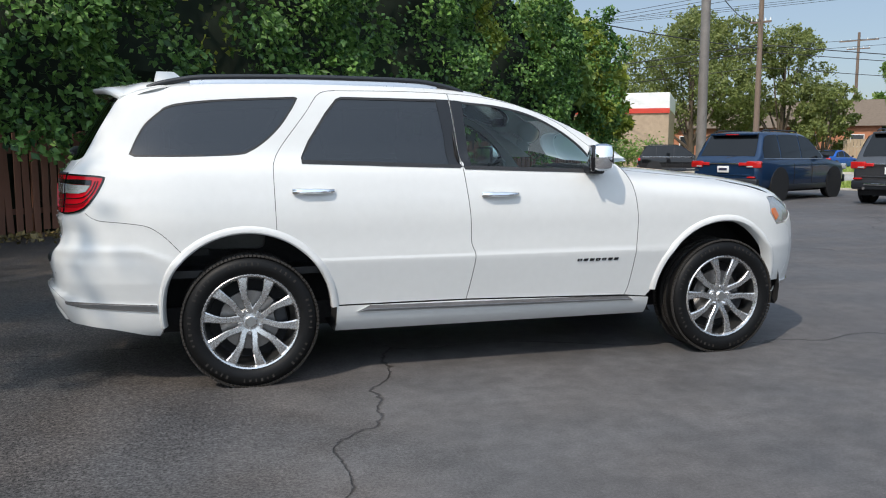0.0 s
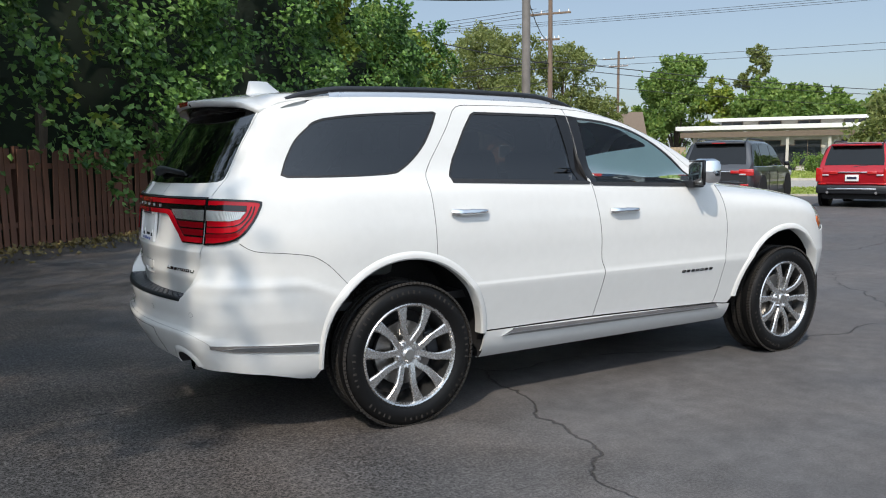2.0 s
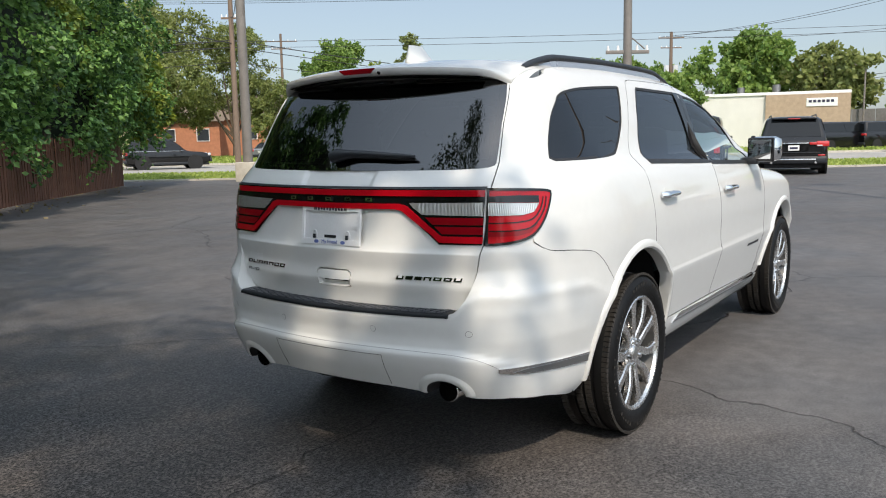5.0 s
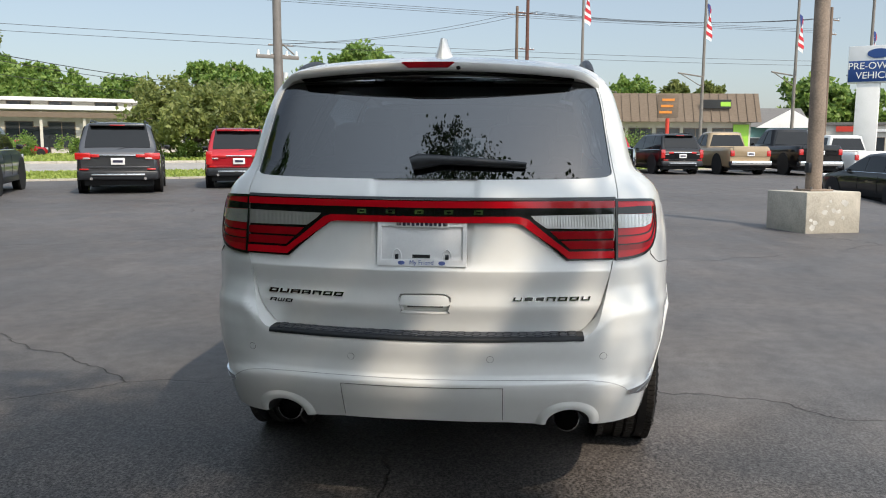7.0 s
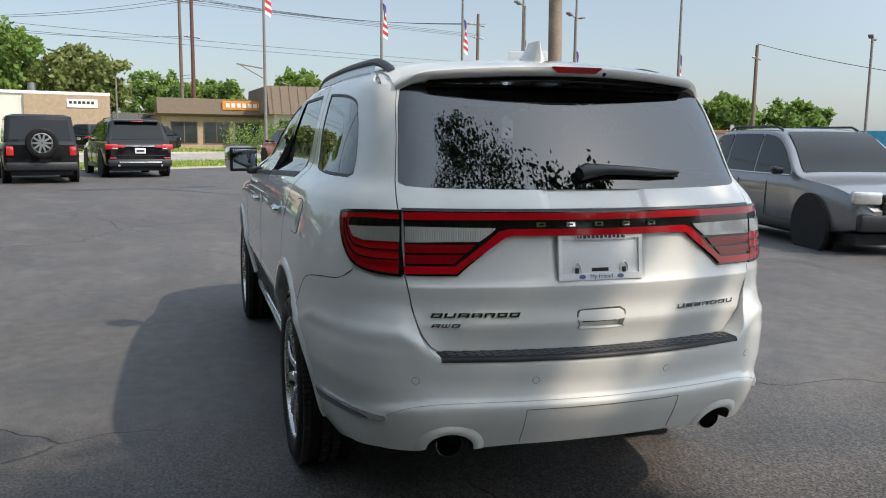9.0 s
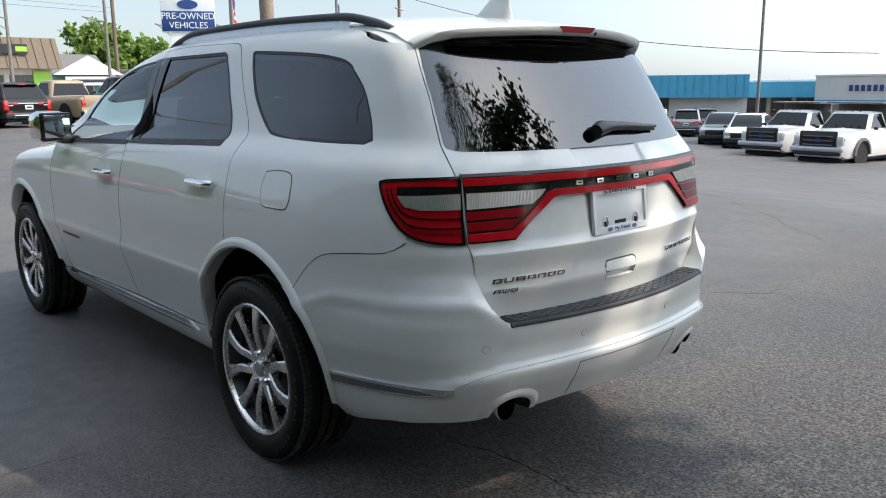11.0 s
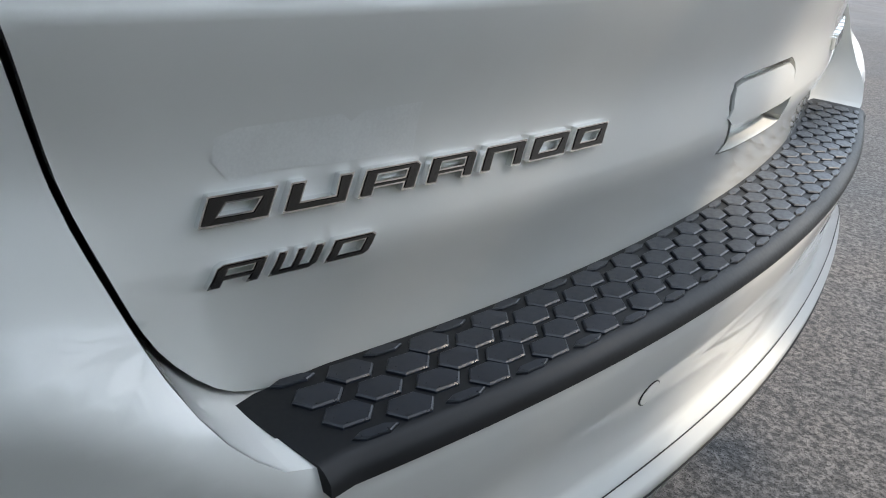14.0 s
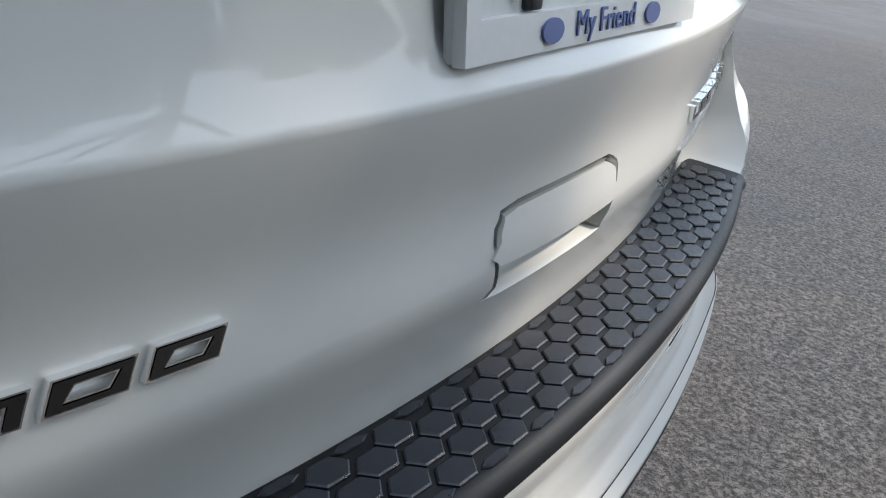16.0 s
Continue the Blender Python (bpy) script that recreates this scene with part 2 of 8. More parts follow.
LAMP_CLEAR = ribbed_lens("clear_lamp_lens", (0.56, 0.56, 0.545))
LAMP_AMBER = mat("amber_lamp_lens", (0.55, 0.13, 0.02), 0.2, coat=1.0, var=0.1)
GLASS_DARK = glass("privacy_glass", (0.07, 0.075, 0.08), 1.7)
GLASS_LIGHT = glass("lightly_tinted_glass", (0.80, 0.93, 0.89), 1.38)
GLASS_REAR = glass("dark_rear_glass", (0.06, 0.065, 0.07), 1.9)
SEAT_GREY = mat("grey_leather", (0.16, 0.165, 0.16), 0.5, var=0.15, bump=0.2, bscale=150)
SEAT = mat("black_leather", (0.02, 0.02, 0.021), 0.45, var=0.2, bump=0.2, bscale=150)
PLATE_WHITE = mat("white_plastic_plate", (0.72, 0.72, 0.72), 0.35, var=0.04, scale=10)
PLATE_BLUE = mat("blue_print", (0.10, 0.14, 0.35), 0.4, var=0.05)
INK = mat("dark_print", (0.02, 0.02, 0.05), 0.5, var=0.05)

# ---- mesh tools ----
from mathutils.geometry import delaunay_2d_cdt


def obj(name, bm, material, parent=None, label="", smooth=True, angle=None):
    me = bpy.data.meshes.new(name)
    bm.to_mesh(me)
    bm.free()
    if smooth:
        me.shade_smooth()
        if angle:
            me.set_sharp_from_angle(angle=radians(angle))
    for mt in (material if isinstance(material, (list, tuple)) else [material]):
        me.materials.append(mt)
    ob = new(name, me)
    if parent:
        ob.parent = parent
    if label:
        ob["label"] = label
    return ob


def part(name, bm, material, parent, label="", smooth=True, angle=40):
    return obj(name, bm, material, parent, label, smooth, angle)


def empty(name, m=None, label="", category="", group="", kind=""):
    e = new(name)
    e.empty_display_size = 0.2
    if m:
        e.matrix_world = m
    return tagged(e, label, category, group, kind)


def add_box(bm, c, s, rz=0.0, bevel=0.0, rx=0.0, ry=0.0):
    g = bmesh.ops.create_cube(bm, size=1)["verts"]
    m = pose(*c, rx, ry, rz) @ Matrix.Diagonal((*s, 1))
    bmesh.ops.transform(bm, matrix=m, verts=g)
    if bevel:
        es = list({e for v in g for e in v.link_edges})
        bmesh.ops.bevel(bm, geom=es, offset=bevel, segments=2, affect="EDGES", profile=0.5)


def box(c, s, rz=0.0, bevel=0.0, rx=0.0, ry=0.0):
    bm = bmesh.new()
    add_box(bm, c, s, rz, bevel, rx, ry)
    return bm


def add_tube(bm, path, radii, seg=10, cap=True):
    """Tube along a list of points with one radius for each."""
    rings, up = [], Vector((0.31, 0.17, 0.93))
    pts = [Vector(p) for p in path]
    if not isinstance(radii, (list, tuple)):
        radii = [radii] * len(pts)
    for i, p in enumerate(pts):
        d = (pts[min(i + 1, len(pts) - 1)] - pts[max(i - 1, 0)]).normalized()
        u = d.cross(up)
        if u.length < 0.05:
            u = d.cross(Vector((1, 0, 0)))
        u.normalize()
        w = d.cross(u)
        rings.append([bm.verts.new(p + (u * math.cos(k) + w * math.sin(k)) * radii[i]) for k in [2 * math.pi * j / seg for j in range(seg)]])
    for a, b in zip(rings, rings[1:]):
        for j in range(seg):
            bm.faces.new((a[j], a[(j + 1) % seg], b[(j + 1) % seg], b[j]))
    if cap:
        bm.faces.new(rings[0][::-1])
        bm.faces.new(rings[-1])


def tube(path, radii, seg=10):
    bm = bmesh.new()
    add_tube(bm, path, radii, seg)
    bmesh.ops.recalc_face_normals(bm, faces=bm.faces)
    return bm


def lathe(profile, seg=64, axis="y"):
    """Ring swept about the y axis from (radius, y) pairs, in a closed loop."""
    bm = bmesh.new()
    rings = []
    for k in range(seg):
        q = 2 * math.pi * k / seg
        rings.append([bm.verts.new((r * math.cos(q), y, r * math.sin(q))) for r, y in profile])
    n = len(profile)
    for k in range(seg):
        a, b = rings[k], rings[(k + 1) % seg]
        for j in range(n):
            bm.faces.new((a[j], a[(j + 1) % n], b[(j + 1) % n], b[j]))
    bmesh.ops.recalc_face_normals(bm, faces=bm.faces)
    return bm


def grid(rows, close=False):
    """Sheet through a table of points."""
    bm = bmesh.new()
    vs = [[bm.verts.new(p) for p in r] for r in rows]
    for a, b in zip(vs, vs[1:]):
        n = len(a)
        for j in range(n if close else n - 1):
            bm.faces.new((a[j], a[(j + 1) % n], b[(j + 1) % n], b[j]))
    return bm


def extrude_poly(pts, depth, bevel=0.0):
    """Solid from a flat outline in x, z with thickness along +y."""
    bm = bmesh.new()
    f = bm.faces.new([bm.verts.new((x, 0, z)) for x, z in pts])
    r = bmesh.ops.extrude_face_region(bm, geom=[f])
    bmesh.ops.translate(bm, vec=(0, depth, 0), verts=[v for v in r["geom"] if isinstance(v, bmesh.types.BMVert)])
    bmesh.ops.recalc_face_normals(bm, faces=bm.faces)
    if bevel:
        bmesh.ops.bevel(bm, geom=bm.edges[:], offset=bevel, segments=2, affect="EDGES", profile=0.5)
    return bm


def spline(pts, step=0.02):
    """Smooth open curve through the points."""
    out = []
    p = [Vector((*q, 0)) for q in pts]
    for i in range(len(p) - 1):
        a, b, c, d = p[max(i - 1, 0)], p[i], p[i + 1], p[min(i + 2, len(p) - 1)]
        n = max(2, int((c - b).length / step))
        for k in range(n):
            t = k / n
            q = 0.5 * ((2 * b) + (c - a) * t + (2 * a - 5 * b + 4 * c - d) * t * t + (3 * b - a - 3 * c + d) * t ** 3)
            out.append((q.x, q.y))
    out.append(tuple(pts[-1]))
    return out


def arc(cx, cz, r, q0, q1, n=24, ratio=1.0):
    return [(cx + r * math.cos(radians(q0 + (q1 - q0) * k / n)), cz + ratio * r * math.sin(radians(q0 + (q1 - q0) * k / n))) for k in range(n + 1)]


def resample(poly, step):
    out = []
    for i, a in enumerate(poly):
        b = poly[(i + 1) % len(poly)]
        d = math.hypot(b[0] - a[0], b[1] - a[1])
        if d < 1e-5:
            continue
        n = max(1, math.ceil(d / step))
        out += [(a[0] + (b[0] - a[0]) * k / n, a[1] + (b[1] - a[1]) * k / n) for k in range(n)]
    return out


def area2(poly):
    return sum(a[0] * b[1] - b[0] * a[1] for a, b in zip(poly, poly[1:] + poly[:1]))


def shrink(poly, d):
    """The outline moved inwards by d (outwards where negative)."""
    s, out, n = (1 if area2(poly) > 0 else -1), [], len(poly)
    for i in range(n):
        a, b, c = poly[i - 1], poly[i], poly[(i + 1) % n]
        e, f = (b[0] - a[0], b[1] - a[1]), (c[0] - b[0], c[1] - b[1])
        le, lf = math.hypot(*e) or 1, math.hypot(*f) or 1
        nx, ny = -e[1] / le - f[1] / lf, e[0] / le + f[0] / lf
        k = math.hypot(nx, ny) or 1
        m = d * min(2.0 / k, 2.0) / k * s
        out.append((b[0] + nx * m, b[1] + ny * m))
    return out


def inside(p, poly):
    x, y = p
    c = False
    for (x0, y0), (x1, y1) in zip(poly, poly[1:] + poly[:1]):
        if (y0 > y) != (y1 > y) and x < (x1 - x0) * (y - y0) / (y1 - y0) + x0:
            c = not c
    return c


def sheet(outline, fn, holes=(), step=0.04, inset=0.002, depth=0.012, flip=False, creases=()):
    """A panel: the outline, less its holes, laid on a surface fn(a, v, off), with its edges turned in by depth."""
    out = shrink(resample(outline, step), inset)
    gaps = [shrink(resample(h, step), -inset) for h in holes]
    loops = [out, *gaps]
    pts, edges = [], []
    for lp in loops:
        s = len(pts)
        pts += [Vector(p) for p in lp]
        edges += [(s + i, s + (i + 1) % len(lp)) for i in range(len(lp))]
    border = np.array([tuple(p) for p in pts])
    xs, ys = border[:, 0], border[:, 1]
    for i in range(int((xs.max() - xs.min()) / step) + 1):
        for j in range(int((ys.max() - ys.min()) / step) + 1):
            p = (xs.min() + (i + 0.5) * step, ys.min() + (j + 0.5) * step)
            if np.min((xs - p[0]) ** 2 + (ys - p[1]) ** 2) > (0.45 * step) ** 2 and inside(p, out) and not any(inside(p, h) for h in gaps):
                if not any(abs(p[1] - c) < 0.35 * step for c in creases):
                    pts.append(Vector(p))
    for c in creases:
        for i in range(int((xs.max() - xs.min()) / step) + 1):
            p = (xs.min() + (i + 0.5) * step, c)
            if np.min((xs - p[0]) ** 2 + (ys - p[1]) ** 2) > (0.3 * step) ** 2 and inside(p, out) and not any(inside(p, h) for h in gaps):
                pts.append(Vector(p))
    vs, _, fs, *_ = delaunay_2d_cdt(pts, edges, [], 0, 1e-6)
    bm = bmesh.new()
    top = [bm.verts.new(fn(v.x, v.y, 0.0)) for v in vs]
    for f in fs:
        c = (sum(vs[i].x for i in f) / len(f), sum(vs[i].y for i in f) / len(f))
        if inside(c, out) and not any(inside(c, h) for h in gaps):
            try:
                bm.faces.new([top[i] for i in (f[::-1] if flip else f)])
            except ValueError:
                pass
    for v in [v for v in bm.verts if not v.link_faces]:
        bm.verts.remove(v)
    if depth:
        for lp in loops:
            a = [bm.verts.new(fn(x, y, 0.0)) for x, y in lp]
            b = [bm.verts.new(fn(x, y, -depth)) for x, y in lp]
            for i in range(len(lp)):
                k = (i + 1) % len(lp)
                bm.faces.new((a[i], a[k], b[k], b[i]))
    return bm

# ---- the white sport utility vehicle ----
AM = XC - QR * math.pi / 2 - YC
suv = empty("sport_utility_vehicle", None, "pearl white seven-seat sport utility vehicle with chrome trim parked on asphalt", "car")


def on_side(side, kind="body", base=0.0):
    def fn(a, v, off=0.0):
        p = wrap(a, v, kind, base + off)
        return Vector((p.x, p.y * -side, p.z))
    return fn


def on_tail(kind="body", base=0.0):
    def fn(b, v, off=0.0):
        p = wrap(AM + abs(b), v, kind, base + off)
        return Vector((p.x, -p.y if b > 0 else p.y, p.z))
    return fn


def on_lid(kind="body", base=0.0):
    return lambda x, y, off=0.0: lid(x, y, kind, base + off)


def put_sheet(name, outline, fn, material, parent, label="", flip=False, **kw):
    return part(name, sheet(outline, fn, flip=flip, **kw), material, parent, label, angle=50)


def near(line, p):
    """Index of the point of the line that lies nearest to p."""
    return min(range(len(line)), key=lambda i: math.hypot(line[i][0] - p[0], line[i][1] - p[1]))


# shared lines on the flank: x and height
MID = spline([(1.208, 1.642), (1.216, 1.56), (1.241, 1.195), (1.27, 0.934), (1.278, 0.768), (1.303, 0.70), (1.288, 0.565), (1.262, 0.428)])
REAR_EDGE = spline([(0.161, 0.872), (0.154, 1.17), (0.165, 1.25), (0.216, 1.339), (0.351, 1.515), (0.42, 1.615), (0.47, 1.642), (0.53, 1.648)])
DOOR_TOP = spline([(0.53, 1.648), (0.9, 1.652), (1.208, 1.645), (1.429, 1.627), (1.686, 1.575), (1.891, 1.485), (2.053, 1.363), (2.19, 1.255)])
FRONT_EDGE = spline([(2.19, 1.255), (2.262, 1.19), (2.326, 1.085), (2.356, 0.912), (2.354, 0.735), (2.332, 0.482), (2.308, 0.402)])
BUMPER_CUT = spline([(-0.335, 0.76), (-0.43, 0.855), (-0.54, 0.905), (-0.68, 0.924), (-0.83, 0.938), (-0.90, 0.975)])
TAIL_EDGE = [(0.76, 1.60), (0.745, 1.52), (0.72, 1.42), (0.705, 1.27), (0.682, 1.182)] + spline([(0.656, 0.965), (0.645, 0.93), (0.632, 0.86), (0.618, 0.815), (0.602, 0.772), (0.585, 0.742), (0.562, 0.717), (0.538, 0.706), (0.50, 0.703)], 0.012)
LAMP_SIDE = spline([(0.668, 1.180), (0.80, 1.176), (0.915, 1.168), (0.934, 1.150), (0.905, 1.075), (0.86, 1.014), (0.81, 0.985), (0.74, 0.971), (0.664, 0.966)], 0.012)
ROOF_SEAM = [(-0.985, 1.60), (-0.80, 1.605), (-0.62, 1.622), (-0.4, 1.652), (-0.1, 1.676), (0.3, 1.693), (0.7, 1.694), (1.0, 1.684), (1.3, 1.658), (1.55, 1.615), (1.8, 1.54), (2.0, 1.455), (2.2, 1.34), (2.34, 1.255)]
QUARTER_WIN = spline([(-0.75, 1.283), (-0.727, 1.36), (-0.66, 1.45), (-0.53, 1.515), (-0.397, 1.547), (-0.231, 1.573), (-0.019, 1.590), (0.295, 1.606)]) + \
    spline([(0.312, 1.598), (0.273, 1.530), (0.205, 1.434), (0.124, 1.355), (0.045, 1.302), (-0.032, 1.279), (-0.298, 1.270), (-0.70, 1.270)])
REAR_WIN = [(0.318, 1.241), (0.313, 1.262), (0.358, 1.356), (0.464, 1.517), (0.53, 1.597), (0.56, 1.610), (1.13, 1.606), (1.198, 1.604), (1.226, 1.21), (1.16, 1.213)]
FRONT_WIN = [(1.238, 1.603)] + spline([(1.31, 1.592), (1.483, 1.577), (1.664, 1.541), (1.805, 1.487), (1.942, 1.404), (2.043, 1.318), (2.10, 1.24)]) + [(2.108, 1.180), (1.252, 1.206)]


def flat_arch(cx, r, q0, q1):
    return arc(cx, 0.395, r, q0, q1, 36)


for side in (-1, 1):
    flip = side > 0
    S = on_side(side)
    L = on_side(side, "lower")
    B = on_side(side, "bumper")
    what = dict(parent=suv, flip=flip)
    # quarter panel with pillar, roof edge and front pillar
    edge = [(b + AM, v) for b, v in TAIL_EDGE[:5]]
    lamp = [(b + AM, v) for b, v in LAMP_SIDE]
    stop = min(range(len(lamp)), key=lambda i: abs(lamp[i][0] + 0.90) + abs(lamp[i][1] - 0.985))
    outline = flat_arch(0.0, 0.475, 71, 130) + BUMPER_CUT[1:] + lamp[stop:0:-1] + edge[::-1] + spline(ROOF_SEAM[1:], 0.04) + DOOR_TOP[::-1] + REAR_EDGE[-2::-1]
    put_sheet("quarter_panel", outline, S, PAINT_WHITE, holes=[QUARTER_WIN], step=0.021, inset=0.0011, **what)
    put_sheet("quarter_window", QUARTER_WIN, on_side(side, base=-0.004), GLASS_DARK, step=0.05, inset=-0.004, depth=0.0, **what)
    ring = shrink(resample(QUARTER_WIN, 0.03), 0.010)
    put_sheet("window_seal", QUARTER_WIN, on_side(side, base=-0.0015), RUBBER_TRIM, holes=[ring], step=0.04, inset=0.0, depth=0.006, **what)
    # rear door
    door = part("rear_door", sheet(flat_arch(0.0, 0.475, 4, 71) + REAR_EDGE + DOOR_TOP[1:near(DOOR_TOP, (1.208, 1.645))] + MID + [(0.9, 0.43), (0.52, 0.43)], S, holes=[REAR_WIN], step=0.021, flip=flip, creases=(0.690, 0.698, 0.706)), PAINT_WHITE, suv, angle=50)
    put_sheet("door_glass", REAR_WIN, on_side(side, base=-0.005), GLASS_DARK, door, flip=flip, step=0.05, inset=-0.004, depth=0.0)
    put_sheet("pillar_trim", [(1.128, 1.607), (1.2085, 1.605), (1.2370, 1.208), (1.163, 1.212), (1.157, 1.39)], on_side(side, base=0.0016), BLACK_GLOSS, door, flip=flip, step=0.05, inset=0.0, depth=0.008)
    put_sheet("belt_seal", [(0.312, 1.230), (0.312, 1.250), (1.228, 1.222), (1.228, 1.203)], on_side(side, base=0.004), RUBBER_TRIM, door, flip=flip, step=0.04, inset=0.0)
    put_sheet("window_seal", REAR_WIN, on_side(side, base=-0.0012), RUBBER_TRIM, door, flip=flip, holes=[shrink(resample(REAR_WIN, 0.03), 0.012)], step=0.04, inset=0.0, depth=0.006)
    # front door
    fdoor = part("front_door", sheet(MID[::-1] + DOOR_TOP[near(DOOR_TOP, (1.208, 1.645)) + 1:] + FRONT_EDGE[1:] + [(1.8, 0.415)], S, holes=[FRONT_WIN], step=0.021, flip=flip, creases=(0.690, 0.698, 0.706)), PAINT_WHITE, suv, angle=50)
    put_sheet("door_glass", FRONT_WIN, on_side(side, base=-0.005), GLASS_LIGHT, fdoor, flip=flip, step=0.05, inset=-0.004, depth=0.0)
    put_sheet("pillar_trim", [(1.2150, 1.605), (1.288, 1.595), (1.297, 1.203), (1.2440, 1.205)], on_side(side, base=0.0016), BLACK_GLOSS, fdoor, flip=flip, step=0.05, inset=0.0, depth=0.008)
    put_sheet("belt_seal", [(1.25, 1.196), (1.25, 1.215), (2.11, 1.190), (2.13, 1.168)], on_side(side, base=0.004), RUBBER_TRIM, fdoor, flip=flip, step=0.04, inset=0.0)
    put_sheet("window_seal", FRONT_WIN, on_side(side, base=-0.0012), RUBBER_TRIM, fdoor, flip=flip, holes=[shrink(resample(FRONT_WIN, 0.03), 0.012)], step=0.04, inset=0.0, depth=0.006)
    # front wing and headlamp
    HL = [(3.40, 1.002), (3.62, 1.005), (3.80, 0.965), (3.80, 0.90), (3.55, 0.835), (3.445, 0.825), (3.385, 0.90)]
    wing_top = [(3.86, 0.985), (3.62, 1.012), (3.47, 1.032), (3.3, 1.080), (3.05, 1.118), (2.7, 1.150), (2.45, 1.175), (2.30, 1.196)]
    outline = [(2.308, 0.402), (2.46, 0.385)] + flat_arch(2.985, 0.475, 178, 6)[1:] + [(3.60, 0.44), (3.63, 0.60), (3.60, 0.80), (3.55, 0.835)] + [(3.445, 0.825), (3.385, 0.90), (3.40, 1.002), (3.62, 1.005)] + wing_top[1:] + FRONT_EDGE[near(FRONT_EDGE, (2.326, 1.085)):-1]
    put_sheet("front_wing", outline, L, PAINT_WHITE, step=0.021, **what)
    hl = put_sheet("headlamp", HL, on_side(side, "lower", -0.004), LAMP_CLEAR, step=0.03, **what)
    put_sheet("amber_marker", [(3.41, 0.93), (3.45, 0.935), (3.48, 0.88), (3.44, 0.85), (3.405, 0.90)], on_side(side, "lower", 0.001), LAMP_AMBER, hl, flip=flip, step=0.03)
    fb = [(3.60, 0.44), (3.63, 0.60), (3.60, 0.80), (3.55, 0.835), (3.80, 0.90), (3.80, 0.965), (4.44, 0.96), (4.44, 0.30), (3.9, 0.30), (3.58, 0.32)]
    put_sheet("front_bumper", fb, L, PAINT_WHITE, step=0.05, **what)
    put_sheet("front_grille", [(4.28, 0.55), (4.44, 0.55), (4.44, 0.86), (4.24, 0.86)], on_side(side, "lower", 0.004), BLACK_GLOSS, step=0.06, **what)
    put_sheet("front_trim_strip", [(3.60, 0.40), (3.60, 0.43), (3.95, 0.43), (3.95, 0.40)], on_side(side, "lower", 0.008), CHROME, step=0.04, **what)
    # sill with its bright strip
    put_sheet("sill", [(0.49, 0.262), (0.49, 0.425), (1.262, 0.422), (2.308, 0.396), (2.485, 0.38), (2.495, 0.262)], on_side(side, "lower", 0.004), PAINT_WHITE, step=0.03, **what)
    strip = put_sheet("sill_strip", [(0.60, 0.384), (0.68, 0.424), (1.5, 0.414), (2.335, 0.397), (2.375, 0.366), (1.5, 0.375)], on_side(side, "lower", 0.012), CHROME, step=0.03, **what)
    put_sheet("strip_insert", [(0.62, 0.386), (0.66, 0.398), (1.5, 0.389), (2.36, 0.374), (2.37, 0.367), (1.5, 0.376)], on_side(side, "lower", 0.0145), SATIN_GREY, strip, flip=flip, step=0.03, depth=0.003, inset=0.0)
    # raised lips round the wheel openings
    for cx, a0, a1, fn in ((0.0, 3, 128, L), (2.985, 176, 4, L)):
        rows = []
        for k in range(49):
            q = radians(a0 + (a1 - a0) * k / 48)
            ring = []
            for r, o in ((0.505, -0.002), (0.50, 0.006), (0.485, 0.014), (0.47, 0.013), (0.462, 0.004), (0.462, -0.05)):
                ring.append(fn(cx + r * math.cos(q), max(0.262, 0.395 + r * math.sin(q)), o))
            rows.append(ring)
        part("arch_lip", grid(rows), PAINT_WHITE, suv)
    rows = []
    for k in range(25):
        q = radians(128 + (186 - 128) * k / 24)
        rows.append([B(0.0 + r * math.cos(q), max(0.262, 0.395 + r * math.sin(q)), o) for r, o in ((0.505, -0.002), (0.50, 0.006), (0.485, 0.014), (0.47, 0.013), (0.462, 0.004), (0.462, -0.05))])
    part("arch_lip", grid(rows), PAINT_WHITE, suv)
    for cx in (0.0, 2.985):
        rows = [[(cx + 0.50 * math.cos(radians(q)), side * y, max(0.28, 0.395 + 0.50 * math.sin(radians(q)))) for y in (0.50, 0.70, 0.80, 0.845 if cx or q < 130 else 0.82)] for q in range(-20, 201, 10)]
        part("wheel_well", grid(rows), BLACK_GAP, suv)
        part("wheel_well_wall", box((cx, side * 0.5, 0.6), (1.05, 0.02, 0.7)), BLACK_GAP, suv)
    # tail lamp on the corner
    lamp = put_sheet("tail_lamp", LAMP_SIDE, on_tail("body", 0.004), LAMP_RED, suv, "red tail lamp with clear reversing lens", flip=True, step=0.025, depth=0.02) if side > 0 else \
        part("tail_lamp", sheet([(-b, v) for b, v in LAMP_SIDE], on_tail("body", 0.004), flip=True, step=0.025, depth=0.02), LAMP_RED, suv, "red tail lamp with clear reversing lens")

    def lens(name, pts, material, parent, base, step=0.02, depth=0.004):
        return put_sheet(name, [(b * side, v) for b, v in pts], on_tail("body", base), material, parent, flip=True, step=step, depth=depth, inset=0.0)

    rim = resample(LAMP_SIDE, 0.012)
    ring = shrink(rim, 0.007)
    part("lamp_border", sheet([(b * side, v) for b, v in rim], on_tail("body", 0.006), holes=[[(b * side, v) for b, v in ring]], flip=True, step=0.02, depth=0.012, inset=-0.001), BLACK_GLOSS, lamp)
    lens("dark_band", [(0.672, 1.150), (0.672, 1.128), (0.87, 1.122), (0.868, 1.148), (0.77, 1.152)], BLACK_GLOSS, lamp, 0.007)
    lens("clear_lens", [(0.672, 1.127), (0.672, 1.078), (0.80, 1.078), (0.845, 1.088), (0.868, 1.120)], LAMP_CLEAR, lamp, 0.009)
